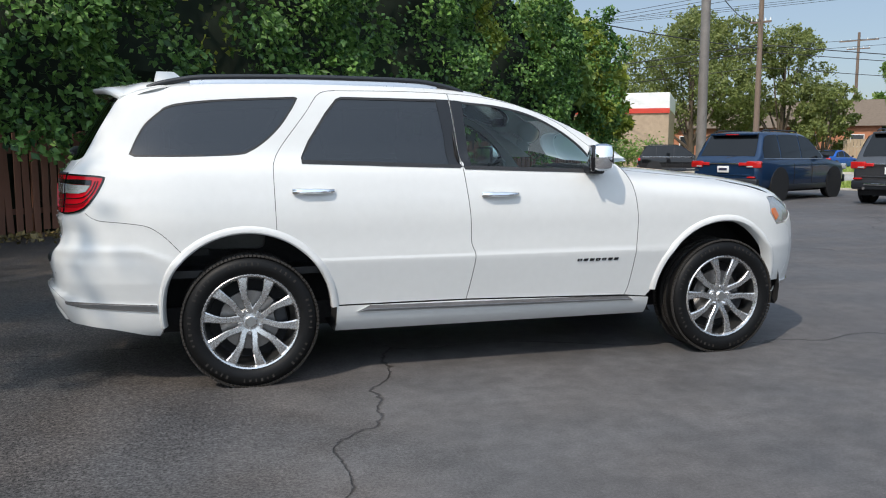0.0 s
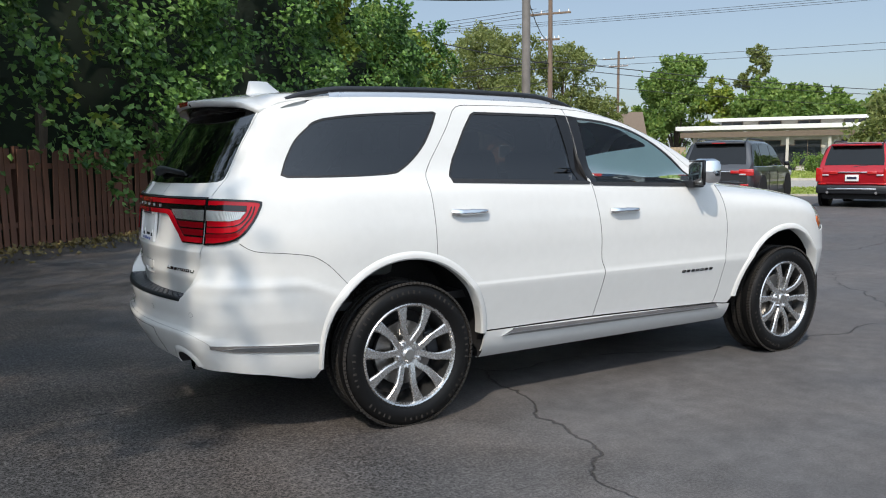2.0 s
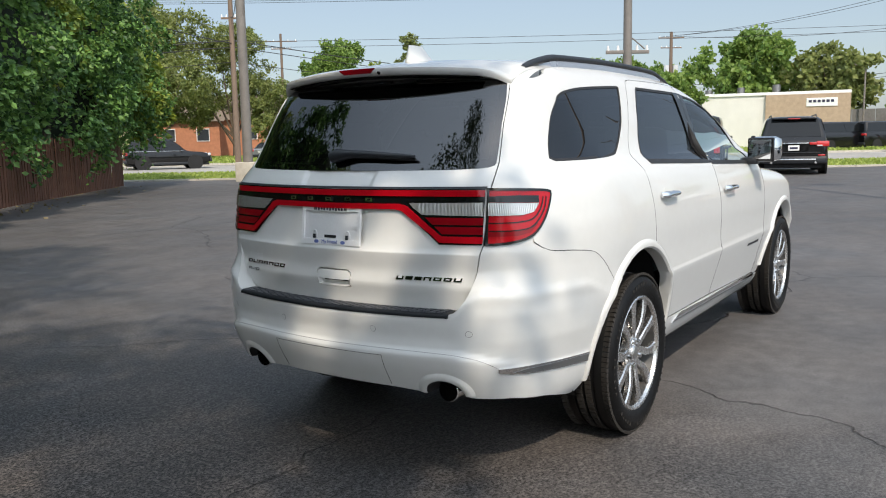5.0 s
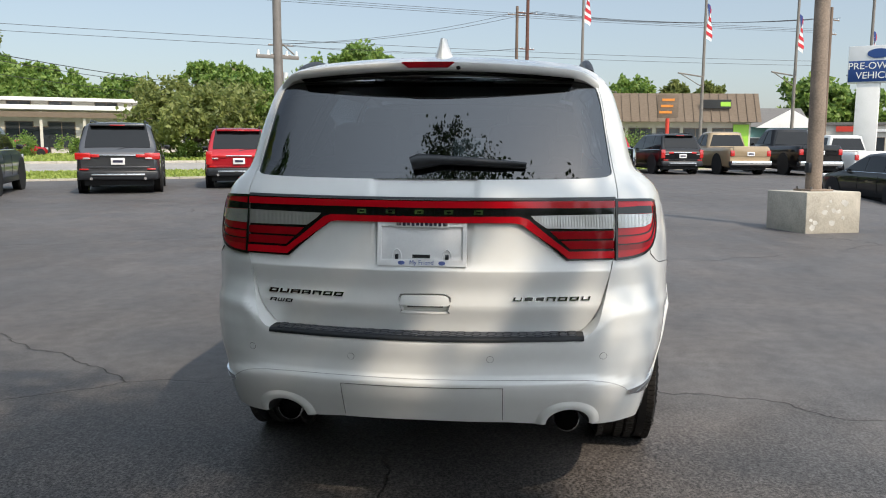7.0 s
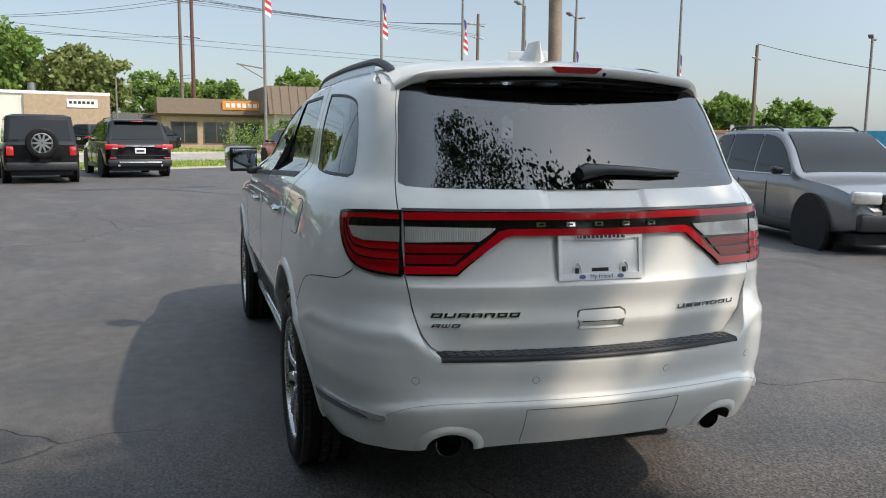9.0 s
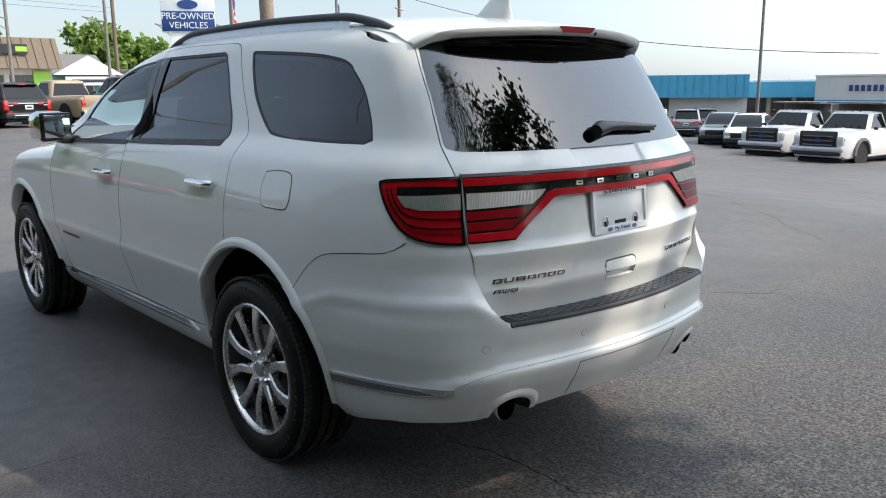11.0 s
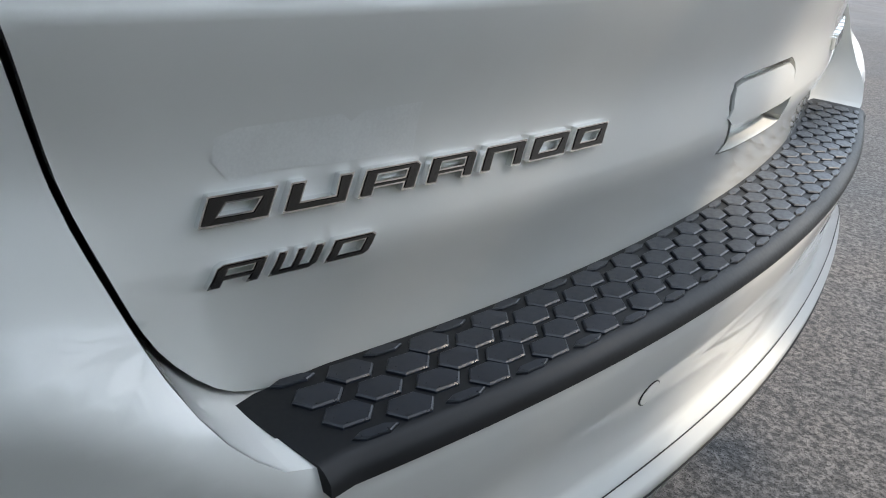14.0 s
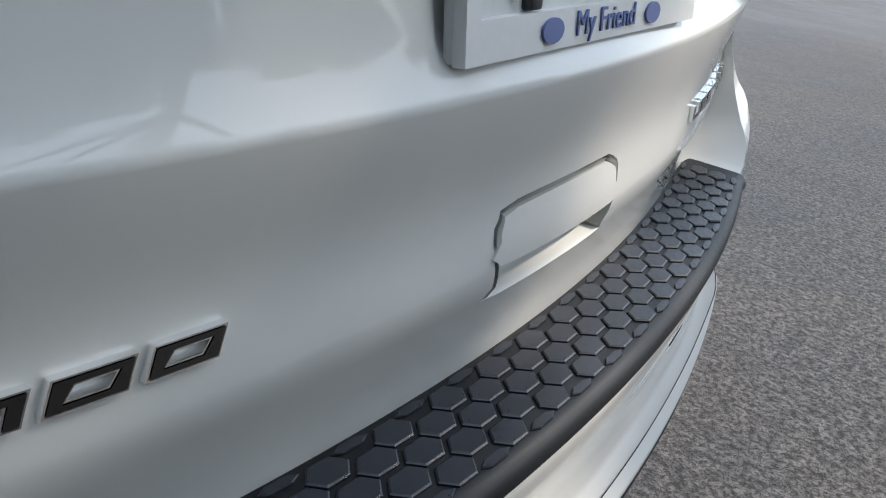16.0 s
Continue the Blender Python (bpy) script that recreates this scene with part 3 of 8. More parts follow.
    for off in (0.0, 1.0):
        o = 0.030 * off
        line = spline([(0.672, 1.052 - o), (0.78, 1.054 - o), (0.84, 1.066 - o * 0.9), (0.875 + o * 0.45, 1.105 - o * 0.3), (0.888 + o * 0.5, 1.145)], 0.015)
        lens("lens_rib", line + [(b + 0.004, v - 0.004) for b, v in line[::-1]], BLACK_GLOSS, lamp, 0.0075)
    lens("deep_lens", [(0.672, 1.018), (0.672, 1.000), (0.78, 1.001), (0.83, 1.012), (0.862, 1.045), (0.84, 1.034), (0.78, 1.019)], LAMP_RED_DEEP, lamp, 0.0066)
    # mirror on the front door
    mir = part("door_mirror", box((2.068, side * 1.000, 1.264), (0.13, 0.190, 0.160), rz=side * 20, bevel=0.042), CHROME, suv, "chrome-capped door mirror")
    part("mirror_back", box((2.012, side * 0.981, 1.259), (0.022, 0.186, 0.155), rz=side * 20, bevel=0.009), BLACK_GLOSS, mir)
    part("mirror_glass", box((1.9995, side * 0.9765, 1.262), (0.004, 0.158, 0.123), rz=side * 20, bevel=0.0015), CHROME, mir)
    part("mirror_foot", box((2.06, side * 0.905, 1.187), (0.11, 0.11, 0.045), bevel=0.014), BLACK_PLASTIC, mir)
    # door handles
    for owner, x0, x1, zz in ((door, 0.250, 0.480, 1.082), (fdoor, 1.338, 1.568, 1.050)):
        rows = []
        for k in range(13):
            a = x0 + (x1 - x0) * k / 12
            w = 0.009 + 0.008 * math.sin(math.pi * min(1, (k + 1) / 7)) ** 0.5 if k < 6 else 0.017 - 0.006 * (k - 6) / 6
            d = 0.012 + 0.026 * min(1, k / 1.5, (12 - k) / 1.5)
            rows.append([S(a, zz + w * math.sin(q), 0.006 + d * (0.55 + 0.45 * math.cos(q))) for q in [2 * math.pi * j / 10 for j in range(10)]])
        h = part("door_handle", grid(rows, close=True), CHROME, owner, "chrome pull handle")
        for e in (0, -1):
            bm = bmesh.new()
            bm.faces.new([bm.verts.new(p) for p in rows[e]])
            part("handle_end", bm, CHROME, h)
        cup = [(0.5 * (x0 + x1) + 0.058 * math.cos(q), zz + 0.034 * math.sin(q)) for q in [2 * math.pi * j / 24 for j in range(24)]]
        put_sheet("handle_cup", cup, on_side(side, base=0.0012), PAINT_WHITE, h, flip=flip, step=0.02, depth=0.004)
    # badge blocks on the front door
    for k in range(7):
        x = 1.955 + 0.041 * k
        xx = x if side < 0 else 1.955 + 0.041 * (6 - k)
        put_sheet("badge_block", [(xx, 0.634), (xx + 0.028, 0.634), (xx + 0.033, 0.650), (xx + 0.005, 0.650)], on_side(side, base=0.004), CHROME_DARK, fdoor, flip=flip,
                  holes=[[(xx + 0.009, 0.639), (xx + 0.022, 0.639), (xx + 0.024, 0.645), (xx + 0.011, 0.645)]] if k in (0, 3, 4) else [], step=0.03, depth=0.004, inset=0.0)
    # roof rail
    rows, strip_rows = [], []
    for k in range(33):
        x = -0.50 + 1.83 * k / 32
        lift = 0.040 * min(1.0, max(0.0, min((x + 0.50) / 0.26, (1.33 - x) / 0.26))) ** 0.7
        y = side * (0.590 - 0.02 * max(0, x - 0.8))
        z = lid(x, abs(y)).z + lift - 0.012
        rows.append([(x, y + 0.018 * math.cos(q), z + 0.016 * math.sin(q)) for q in [2 * math.pi * j / 12 for j in range(12)]])
        if -0.3 < x < 1.16:
            strip_rows.append([(x, y + side * 0.008, z - 0.010), (x, y + side * 0.016, z - 0.016), (x, y + side * 0.022, z - 0.032), (x, y + side * 0.022, z - 0.054)])
    rr = part("roof_rail", grid(rows, close=True), BLACK_PLASTIC, suv, "black roof rail with satin silver side")
    part("rail_side", grid(strip_rows), RAIL_SILVER, rr)

# joints between the panels
for side in (-1, 1):
    for line, kind in ((BUMPER_CUT, "body"), (BUMPER_CUT, "bumper"), (MID, "body"), (REAR_EDGE, "body"), (FRONT_EDGE, "body")):
        fn = on_side(side, kind)
        part("panel_gap", tube([fn(a, v, -0.0006) for a, v in line], 0.0015, 6), BLACK_GAP, suv)

# filler flap on the left flank
FLAP = spline([(-0.135, 1.160), (-0.22, 1.170), (-0.305, 1.160), (-0.318, 1.10), (-0.305, 1.042), (-0.22, 1.034), (-0.135, 1.040), (-0.118, 1.10), (-0.135, 1.160)])[:-1]
ring = shrink(resample(FLAP, 0.02), 0.003)
put_sheet("flap_gap", FLAP, on_side(1, base=0.0012), BLACK_GAP, suv, flip=True, holes=[ring], step=0.03, inset=0.0, depth=0.002)
put_sheet("filler_flap", ring, on_side(1, base=0.0015), PAINT_WHITE, suv, flip=True, step=0.03, inset=0.0, depth=0.003)

# inner shell seen through the gaps
for side in (-1, 1):
    put_sheet("inner_shell", flat_arch(0.0, 0.52, 0, 180) + [(-0.60, 0.40), (-0.9, 0.45), (-0.95, 1.18), (0.2, 1.16), (2.28, 1.10), (2.42, 0.33), (0.56, 0.33)],
              on_side(side, "body", -0.022), BLACK_GAP, suv, flip=side > 0, step=0.12, depth=0.0)
part("underbody", box((1.5, 0, 0.36), (4.1, 1.2, 0.10)), BLACK_GAP, suv)
part("cabin_floor", box((1.1, 0, 0.62), (3.6, 1.5, 0.04)), SEAT, suv)

# roof, windscreen, hood
def seam_y(x, pts):
    z = np.interp(x, [p[0] for p in pts], [p[1] for p in pts])
    return -wrap(x, float(z)).y


xs = [-0.62 + 0.1 * k for k in range(22)]
left = [(x, seam_y(x, ROOF_SEAM)) for x in xs if x < 1.45] + [(1.45, seam_y(1.45, ROOF_SEAM))]
put_sheet("roof", left[::-1] + [(x, -y) for x, y in left], on_lid(), PAINT_WHITE, suv, step=0.06, depth=0.0, inset=0.0)
xs = [1.46 + 0.1 * k for k in range(9)]
left = [(x, seam_y(x, ROOF_SEAM) - 0.004) for x in xs] + [(2.5, 0.5), (2.62, 0.0)]
put_sheet("windscreen", [(x, y) for x, y in left[::-1][1:]] + [(x, -y) for x, y in left], on_lid(base=-0.004), GLASS_LIGHT, suv, step=0.08, depth=0.0, inset=0.0)
hood_y = lambda x: -wrap(x, float(np.interp(x, [2.3, 2.45, 2.7, 3.05, 3.3, 3.47, 3.7], [1.196, 1.175, 1.15, 1.118, 1.08, 1.032, 1.0])), "lower").y
xs = [2.36 + 0.12 * k for k in range(11)]
left = [(x, hood_y(x) - 0.003) for x in xs] + [(3.72, 0.55), (3.80, 0.25)]
put_sheet("hood", left[::-1] + [(x, -y) for x, y in left], on_lid("lower"), PAINT_WHITE, suv, step=0.07, depth=0.0, inset=0.0)
part("hood_vent", box((3.0, -0.42, 1.172), (0.22, 0.05, 0.012), rz=10, bevel=0.004), BLACK_PLASTIC, suv)

# ---- tailgate ----
TB = on_tail()
both = TAIL_EDGE + [(-b, v) for b, v in TAIL_EDGE[::-1]]
GLASS_LOW = spline([(0.690, 1.272), (0.66, 1.258), (0.5, 1.251), (0.25, 1.2485), (0.0, 1.248), (-0.25, 1.2485), (-0.5, 1.251), (-0.66, 1.258), (-0.690, 1.272)], 0.04)
rear_glass = [(0.735, 1.60), (0.728, 1.52), (0.707, 1.42)] + GLASS_LOW + [(-0.707, 1.42), (-0.728, 1.52), (-0.735, 1.60)]
pocket = spline([(-0.072, 0.846), (0.062, 0.845), (0.080, 0.838), (0.084, 0.825), (0.074, 0.788), (0.066, 0.780), (-0.076, 0.780), (-0.084, 0.788), (-0.094, 0.825), (-0.090, 0.838), (-0.072, 0.846)], 0.01)[:-1]


def gate_at(b, v, off=0.0):
    """Tailgate skin with the shallow plate recess pressed into it."""
    e = min(0.168 + 0.10 * max(0.0, v - 0.96) - abs(b - 0.005), v - 0.942)
    k = min(max(e / 0.016, 0.0), 1.0)
    return TB(b, v, off - 0.011 * k * k * (3 - 2 * k))


gate = part("tailgate", sheet(both, gate_at, holes=[rear_glass, pocket], step=0.0115, flip=True, depth=0.02, inset=0.0034, creases=(0.8045, 0.809, 0.9275, 0.931, 0.9345)), PAINT_WHITE, suv, "white tailgate with faint scuffs above the badge", angle=60)
put_sheet("rear_window", rear_glass, on_tail(base=-0.004), GLASS_REAR, gate, flip=True, step=0.05, inset=-0.003, depth=0.0)
put_sheet("window_border", rear_glass, on_tail(base=-0.008), BLACK_GLOSS, gate, flip=True, holes=[[(0.69, 1.58), (0.675, 1.42), (0.655, 1.285), (0.5, 1.272), (0, 1.268), (-0.5, 1.272), (-0.655, 1.285), (-0.675, 1.42), (-0.69, 1.58)]], step=0.05, inset=0.0, depth=0.0)
# hand pocket with its flap
rows = [[TB(b, v, o) for b, v in shrink(resample(pocket, 0.008), s)] for o, s in ((0.001, -0.001), (-0.003, 0.001), (-0.016, 0.004))]
part("pocket_wall", grid(rows, close=True), PAINT_WHITE, gate)
put_sheet("pocket_back", pocket, on_tail(base=-0.016), PAINT_WHITE, gate, flip=True, step=0.02, inset=0.0, depth=0.0)
flap = spline([(-0.071, 0.8448), (0.061, 0.8438), (0.0785, 0.8368), (0.082, 0.824), (0.0785, 0.806), (-0.0885, 0.806), (-0.092, 0.824), (-0.0885, 0.8368), (-0.071, 0.8448)], 0.01)[:-1]
part("release_flap", sheet(flap, lambda b, v, off=0.0: TB(b, v, off + 0.002 * math.sin(math.pi * min(max((0.845 - v) / 0.05, 0), 1))), step=0.008, flip=True, depth=0.008, inset=0.0012), PAINT_WHITE, gate)
# black strip laid on the white pocket back as the flap's shadow
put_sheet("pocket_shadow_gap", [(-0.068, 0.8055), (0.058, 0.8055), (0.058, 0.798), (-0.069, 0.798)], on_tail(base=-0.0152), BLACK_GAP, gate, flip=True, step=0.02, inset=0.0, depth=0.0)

# light bar across the tailgate
bar = put_sheet("light_bar", [(0.664, 1.180), (0.4, 1.178), (0, 1.177), (-0.4, 1.178), (-0.664, 1.180), (-0.653, 0.967), (-0.492, 0.966), (-0.455, 1.000), (-0.39, 1.052), (-0.335, 1.092), (-0.31, 1.097), (0, 1.094), (0.31, 1.097), (0.335, 1.092), (0.39, 1.052), (0.455, 1.000), (0.492, 0.966), (0.653, 0.967)],
                on_tail(base=0.006), BLACK_GLOSS, gate, "full-width red and black light bar", flip=True, step=0.03, depth=0.012)
put_sheet("upper_red_strip", [(0.662, 1.174), (0.3, 1.173), (0, 1.172), (-0.3, 1.173), (-0.662, 1.174), (-0.660, 1.150), (-0.3, 1.150), (0, 1.149), (0.3, 1.150), (0.660, 1.150)], on_tail(base=0.012), LAMP_RED, bar, flip=True, step=0.03, depth=0.005, inset=0.0)
low = [(0.0, 1.119), (0.33, 1.121), (0.36, 1.112), (0.50, 1.000), (0.655, 1.000), (0.654, 0.9755), (0.4965, 0.9755), (0.461, 1.008), (0.393, 1.055), (0.338, 1.094), (0.31, 1.099), (0.0, 1.097)]
put_sheet("lower_red_strip", low[:-1] + [(-b, v) for b, v in low[:0:-1]], on_tail(base=0.014), LAMP_RED, bar, flip=True, step=0.03, depth=0.007, inset=0.0)
for s in (1, -1):
    for name, pts, material, base in (("clear_lens", [(0.655, 1.128), (0.37, 1.124), (0.385, 1.108), (0.425, 1.080), (0.655, 1.077)], LAMP_CLEAR, 0.012),
                                      ("red_lens", [(0.655, 1.070), (0.437, 1.070), (0.466, 1.043), (0.655, 1.043)], LAMP_RED_DEEP, 0.011),
                                      ("red_lens", [(0.655, 1.036), (0.474, 1.036), (0.503, 1.008), (0.655, 1.008)], LAMP_RED_DEEP, 0.011)):
        put_sheet(name, [(b * s, v) for b, v in pts], on_tail(base=base), material, bar, flip=True, step=0.03, depth=0.004, inset=0.0)
put_sheet("bar_ledge", [(0.668, 1.187), (0.3, 1.185), (-0.3, 1.185), (-0.668, 1.187), (-0.666, 1.178), (0, 1.176), (0.666, 1.178)], on_tail(base=0.010), BLACK_PLASTIC, bar, flip=True, step=0.03, depth=0.010, inset=0.0)


def tail_block(b, v, w, h, slant, material, parent, hollow, base, name="badge_block", thick=0.004, face=None):
    """Slanted badge block, hollow or solid, on the tailgate; b falls towards the right-hand side."""
    o = [(b, v), (b - w, v), (b - w - slant, v + h), (b - slant, v + h)]
    if hollow == "cup":
        t = 0.24 * w
        o = [(b, v), (b - w, v), (b - w - slant, v + h), (b - w - slant + t, v + h), (b - w + t * 0.9 - slant * 0.35, v + h * 0.32), (b - t - slant * 0.35, v + h * 0.32), (b - slant - t, v + h), (b - slant, v + h)]
    elif hollow == "bridge":
        t = 0.24 * w
        o = [(b, v), (b - t, v), (b - t - slant * 0.62, v + h * 0.66), (b - w + t - slant * 0.62, v + h * 0.66), (b - w + t, v), (b - w, v), (b - w - slant, v + h), (b - slant, v + h)]
    holes = []
    if hollow == "arch":
        t = 0.24 * w
        o = [(b, v), (b - t, v), (b - t - slant * 0.3, v + h * 0.28), (b - w + t - slant * 0.3, v + h * 0.28), (b - w + t, v), (b - w, v), (b - w - slant * 0.85, v + h * 0.85), (b - w - slant + 0.003, v + h), (b - slant, v + h)]
        holes = [[(b - t - slant * 0.5, v + h * 0.50), (b - w + t - slant * 0.5, v + h * 0.50), (b - w + t - slant * 0.75, v + h * 0.74), (b - t - slant * 0.75, v + h * 0.74)]]
    if hollow == "ring":
        holes = [[(b - w * 0.24 - slant * 0.32, v + h * 0.32), (b - w * 0.72 - slant * 0.32, v + h * 0.32), (b - w * 0.78 - slant * 0.68, v + h * 0.68), (b - w * 0.30 - slant * 0.68, v + h * 0.68)]]
    ob = part(name, sheet(o, on_tail(base=base), holes=holes, step=0.01, flip=True, depth=thick, inset=0.0), material, parent)
    if face:
        part("dark_face", sheet(o, on_tail(base=base + 0.0006), holes=holes, step=0.01, flip=True, depth=0.0, inset=0.0011), face, ob)


shapes = ("ring", "cup", "arch", "arch", "bridge", "ring", "ring")
for k, sh in enumerate(shapes):
    tail_block(0.574 - 0.0413 * k, 0.8290, 0.0345, 0.0155, 0.0058, CHROME, gate, sh, 0.0045, "model_badge_block", 0.0045, CHROME_DARK)
for k in range(7):
    tail_block(-0.312 - 0.0385 * k, 0.826, 0.031, 0.0145, 0.004, CHROME, gate, ("cup", "", "", "bridge", "ring", "ring", "cup")[k], 0.0045, "trim_badge_block", 0.0045, CHROME_DARK)
for k in range(5):
    tail_block(0.236 - 0.1025 * k, 1.127, 0.032, 0.015, 0.0, CHROME, bar, "ring", 0.011, "maker_badge_block", 0.004)


def text_bm(words, size, depth):
    cu = bpy.data.curves.new("text", "FONT")
    cu.body, cu.size, cu.extrude, cu.align_x = words, size, depth, "CENTER"
    tmp = bpy.data.objects.new("text", cu)
    scene.collection.objects.link(tmp)
    me = bpy.data.meshes.new_from_object(tmp.evaluated_get(bpy.context.evaluated_depsgraph_get()))
    bpy.data.objects.remove(tmp)
    bm = bmesh.new()
    bm.from_mesh(me)
    bpy.data.meshes.remove(me)
    return bm


def tail_frame(b, v, off):
    """Pose on the tailgate: x to the right as seen from behind, y up the face, z out of it."""
    p = TB(b, v, off)
    r = (TB(b - 0.02, v, off) - TB(b + 0.02, v, off)).normalized()
    u = (TB(b, v + 0.01, off) - TB(b, v - 0.01, off)).normalized()
    n = r.cross(u).normalized()
    u = n.cross(r)
    return Matrix(((r.x, u.x, n.x, p.x), (r.y, u.y, n.y, p.y), (r.z, u.z, n.z, p.z), (0, 0, 0, 1)))


# drive badge: slanted square letters
LETTERS = {
    "A": ([(0, 0), (0, 0.86), (0.10, 1), (1, 1), (1, 0), (0.76, 0), (0.76, 0.30), (0.25, 0.30), (0.25, 0)], [(0.25, 0.53), (0.76, 0.53), (0.76, 0.76), (0.25, 0.76)]),
    "W": ([(0, 1), (0, 0), (0.86, 0), (1, 0.18), (1, 1), (0.80, 1), (0.80, 0.26), (0.60, 0.26), (0.60, 1), (0.41, 1), (0.41, 0.26), (0.20, 0.26), (0.20, 1)], None),
    "D": ([(0, 0), (0, 1), (0.90, 1), (1, 0.86), (1, 0.14), (0.90, 0)], [(0.25, 0.27), (0.76, 0.27), (0.76, 0.74), (0.25, 0.74)])}
for k, ch in enumerate("AWD"):
    b0, v0, lw, lh, sl = 0.5715 - 0.0305 * k, 0.7955, 0.0252, 0.0132, 0.0056
    put = lambda pts: [(b0 - lw * x - sl * y, v0 + lh * y) for x, y in pts]
    outer, hole = LETTERS[ch]
    holes = [put(hole)] if hole else []
    letter = part("drive_badge", sheet(put(outer), on_tail(base=0.004), holes=holes, step=0.01, flip=True, depth=0.004, inset=0.0), CHROME, gate, "slanted dark chrome letter")
    part("dark_face", sheet(put(outer), on_tail(base=0.0046), holes=holes, step=0.01, flip=True, depth=0.0, inset=0.0009), CHROME_DARK, letter)

# worn patch where a sticker was peeled off
SCUFF = mat("glue_residue", (0.645, 0.65, 0.64), 0.5, var=0.07, scale=45, coat=0.7)
put_sheet("sticker_residue", [(0.556, 0.849), (0.53, 0.851), (0.506, 0.850), (0.454, 0.849), (0.453, 0.878), (0.487, 0.877), (0.494, 0.872), (0.50, 0.877), (0.552, 0.876), (0.563, 0.872), (0.564, 0.860)], on_tail(base=0.0003), SCUFF, gate, "torn grey glue residue", flip=True, step=0.02, depth=0.0, inset=0.0)

# licence plate holder
m = tail_frame(0.005, 1.026, 0.0) @ pose(0, 0, -0.004)
plate = part("plate_holder", box((0, 0, 0), (0.312, 0.160, 0.008), bevel=0.003), PLATE_WHITE, gate, "white blank plate in a white dealer frame")
plate.matrix_local = m
FRAME_O = [(-0.156, -0.080), (0.156, -0.080), (0.156, 0.080), (-0.156, 0.080)]
FRAME_I = [(-0.143, -0.058), (0.143, -0.058), (0.143, 0.058), (-0.143, 0.058)]
part("plate_frame", sheet(FRAME_O, lambda a, v, off=0.0: Vector((a, v, 0.011 + off)), holes=[FRAME_I], step=0.08, depth=0.008, inset=0.0), PLATE_WHITE, plate)
part("header_strip", box((0, 0.066, 0.0125), (0.190, 0.022, 0.003), bevel=0.001), PLATE_WHITE, plate)
for k in range(11):
    part("print_bar", box((-0.078 + 0.0156 * k, 0.066, 0.0143), (0.010, 0.011 + 0.003 * (k % 2), 0.0012)), INK, plate)
part("socket", box((0, 0.082, 0.010), (0.075, 0.014, 0.010), bevel=0.003), BLACK_PLASTIC, plate)
bm = text_bm("My Friend", 0.021, 0.0006)
bmesh.ops.translate(bm, vec=(0, -0.0745, 0.0118), verts=bm.verts)
part("frame_text", bm, PLATE_BLUE, plate, "dark blue lettering", smooth=False)
for s in (-1, 1):
    bm = bmesh.new()
    bmesh.ops.create_cone(bm, segments=24, radius1=0.012, radius2=0.012, depth=0.002, cap_ends=True)
    bmesh.ops.transform(bm, matrix=Matrix.Translation((s * 0.071, -0.069, 0.0118)) @ Matrix.Diagonal((1, 0.6, 1, 1)), verts=bm.verts)
    part("blue_oval", bm, PLATE_BLUE, plate)
    part("clip", box((s * 0.088, -0.048, 0.006), (0.012, 0.018, 0.010), bevel=0.002), BLACK_PLASTIC, plate)
    bm = bmesh.new()
    add_tube(bm, [(s * 0.088 + 0.016 * math.cos(q), -0.052 + 0.030 * math.sin(q), 0.006) for q in [math.pi * j / 12 for j in range(13)]], 0.0022, 6)
    part("mould_rib", bm, PLATE_WHITE, plate)
    part("screw", box((s * 0.084, 0.066, 0.014), (0.010, 0.012, 0.006), bevel=0.002), STEEL, plate)
part("slot", box((-0.002, -0.046, 0.005), (0.062, 0.012, 0.003)), BLACK_GAP, plate)
# wiper
rows = [(0.055, 1.298), (0.03, 1.306), (-0.05, 1.312), (-0.15, 1.309), (-0.25, 1.303), (-0.35, 1.300)]
wip = part("rear_wiper", tube([TB(b, v, 0.022) for b, v in rows], [0.024, 0.028, 0.017, 0.014, 0.012, 0.006], 10), BLACK_PLASTIC, gate, "black rear wiper")
part("wiper_blade", tube([TB(b, v - 0.012, 0.008) for b, v in rows[1:]], 0.006, 8), RUBBER_TRIM, wip)

# ---- rear bumper ----
EX_ARCH = [(0.510 + 0.074 * math.cos(q), 0.376 + 0.066 * math.sin(q)) for q in [radians(4 + 172 * k / 16) for k in range(17)]]
half = [(0.0, 0.701), (0.53, 0.703)] + [p for p in TAIL_EDGE[:4:-1] if p[0] > 0.556] + LAMP_SIDE[:near(LAMP_SIDE, (0.664, 0.966)) + 1][::-1]
low_i = min(range(len(half)), key=lambda i: abs(half[i][0] - 0.842) + abs(half[i][1] - 0.975) + (9 if i < 6 else 0))
half = half[:low_i + 1] + [(a - AM, v) for a, v in BUMPER_CUT[::-1][1:]] + [(a - AM, v) for a, v in flat_arch(0.0, 0.475, 131, 186)] + [(1.20, 0.296), (1.10, 0.303), (0.91, 0.343), (0.75, 0.366), (0.60, 0.368)] + EX_ARCH + [(0.42, 0.378), (0.3, 0.388), (0.0, 0.392)]
outline = half + [(-b, v) for b, v in half[-2:0:-1]]
bumper = part("rear_bumper", sheet(outline, on_tail("bumper"), step=0.0125, flip=True, depth=0.03, inset=0.0004), PAINT_WHITE, suv, angle=60)
BT = on_tail("bumper")
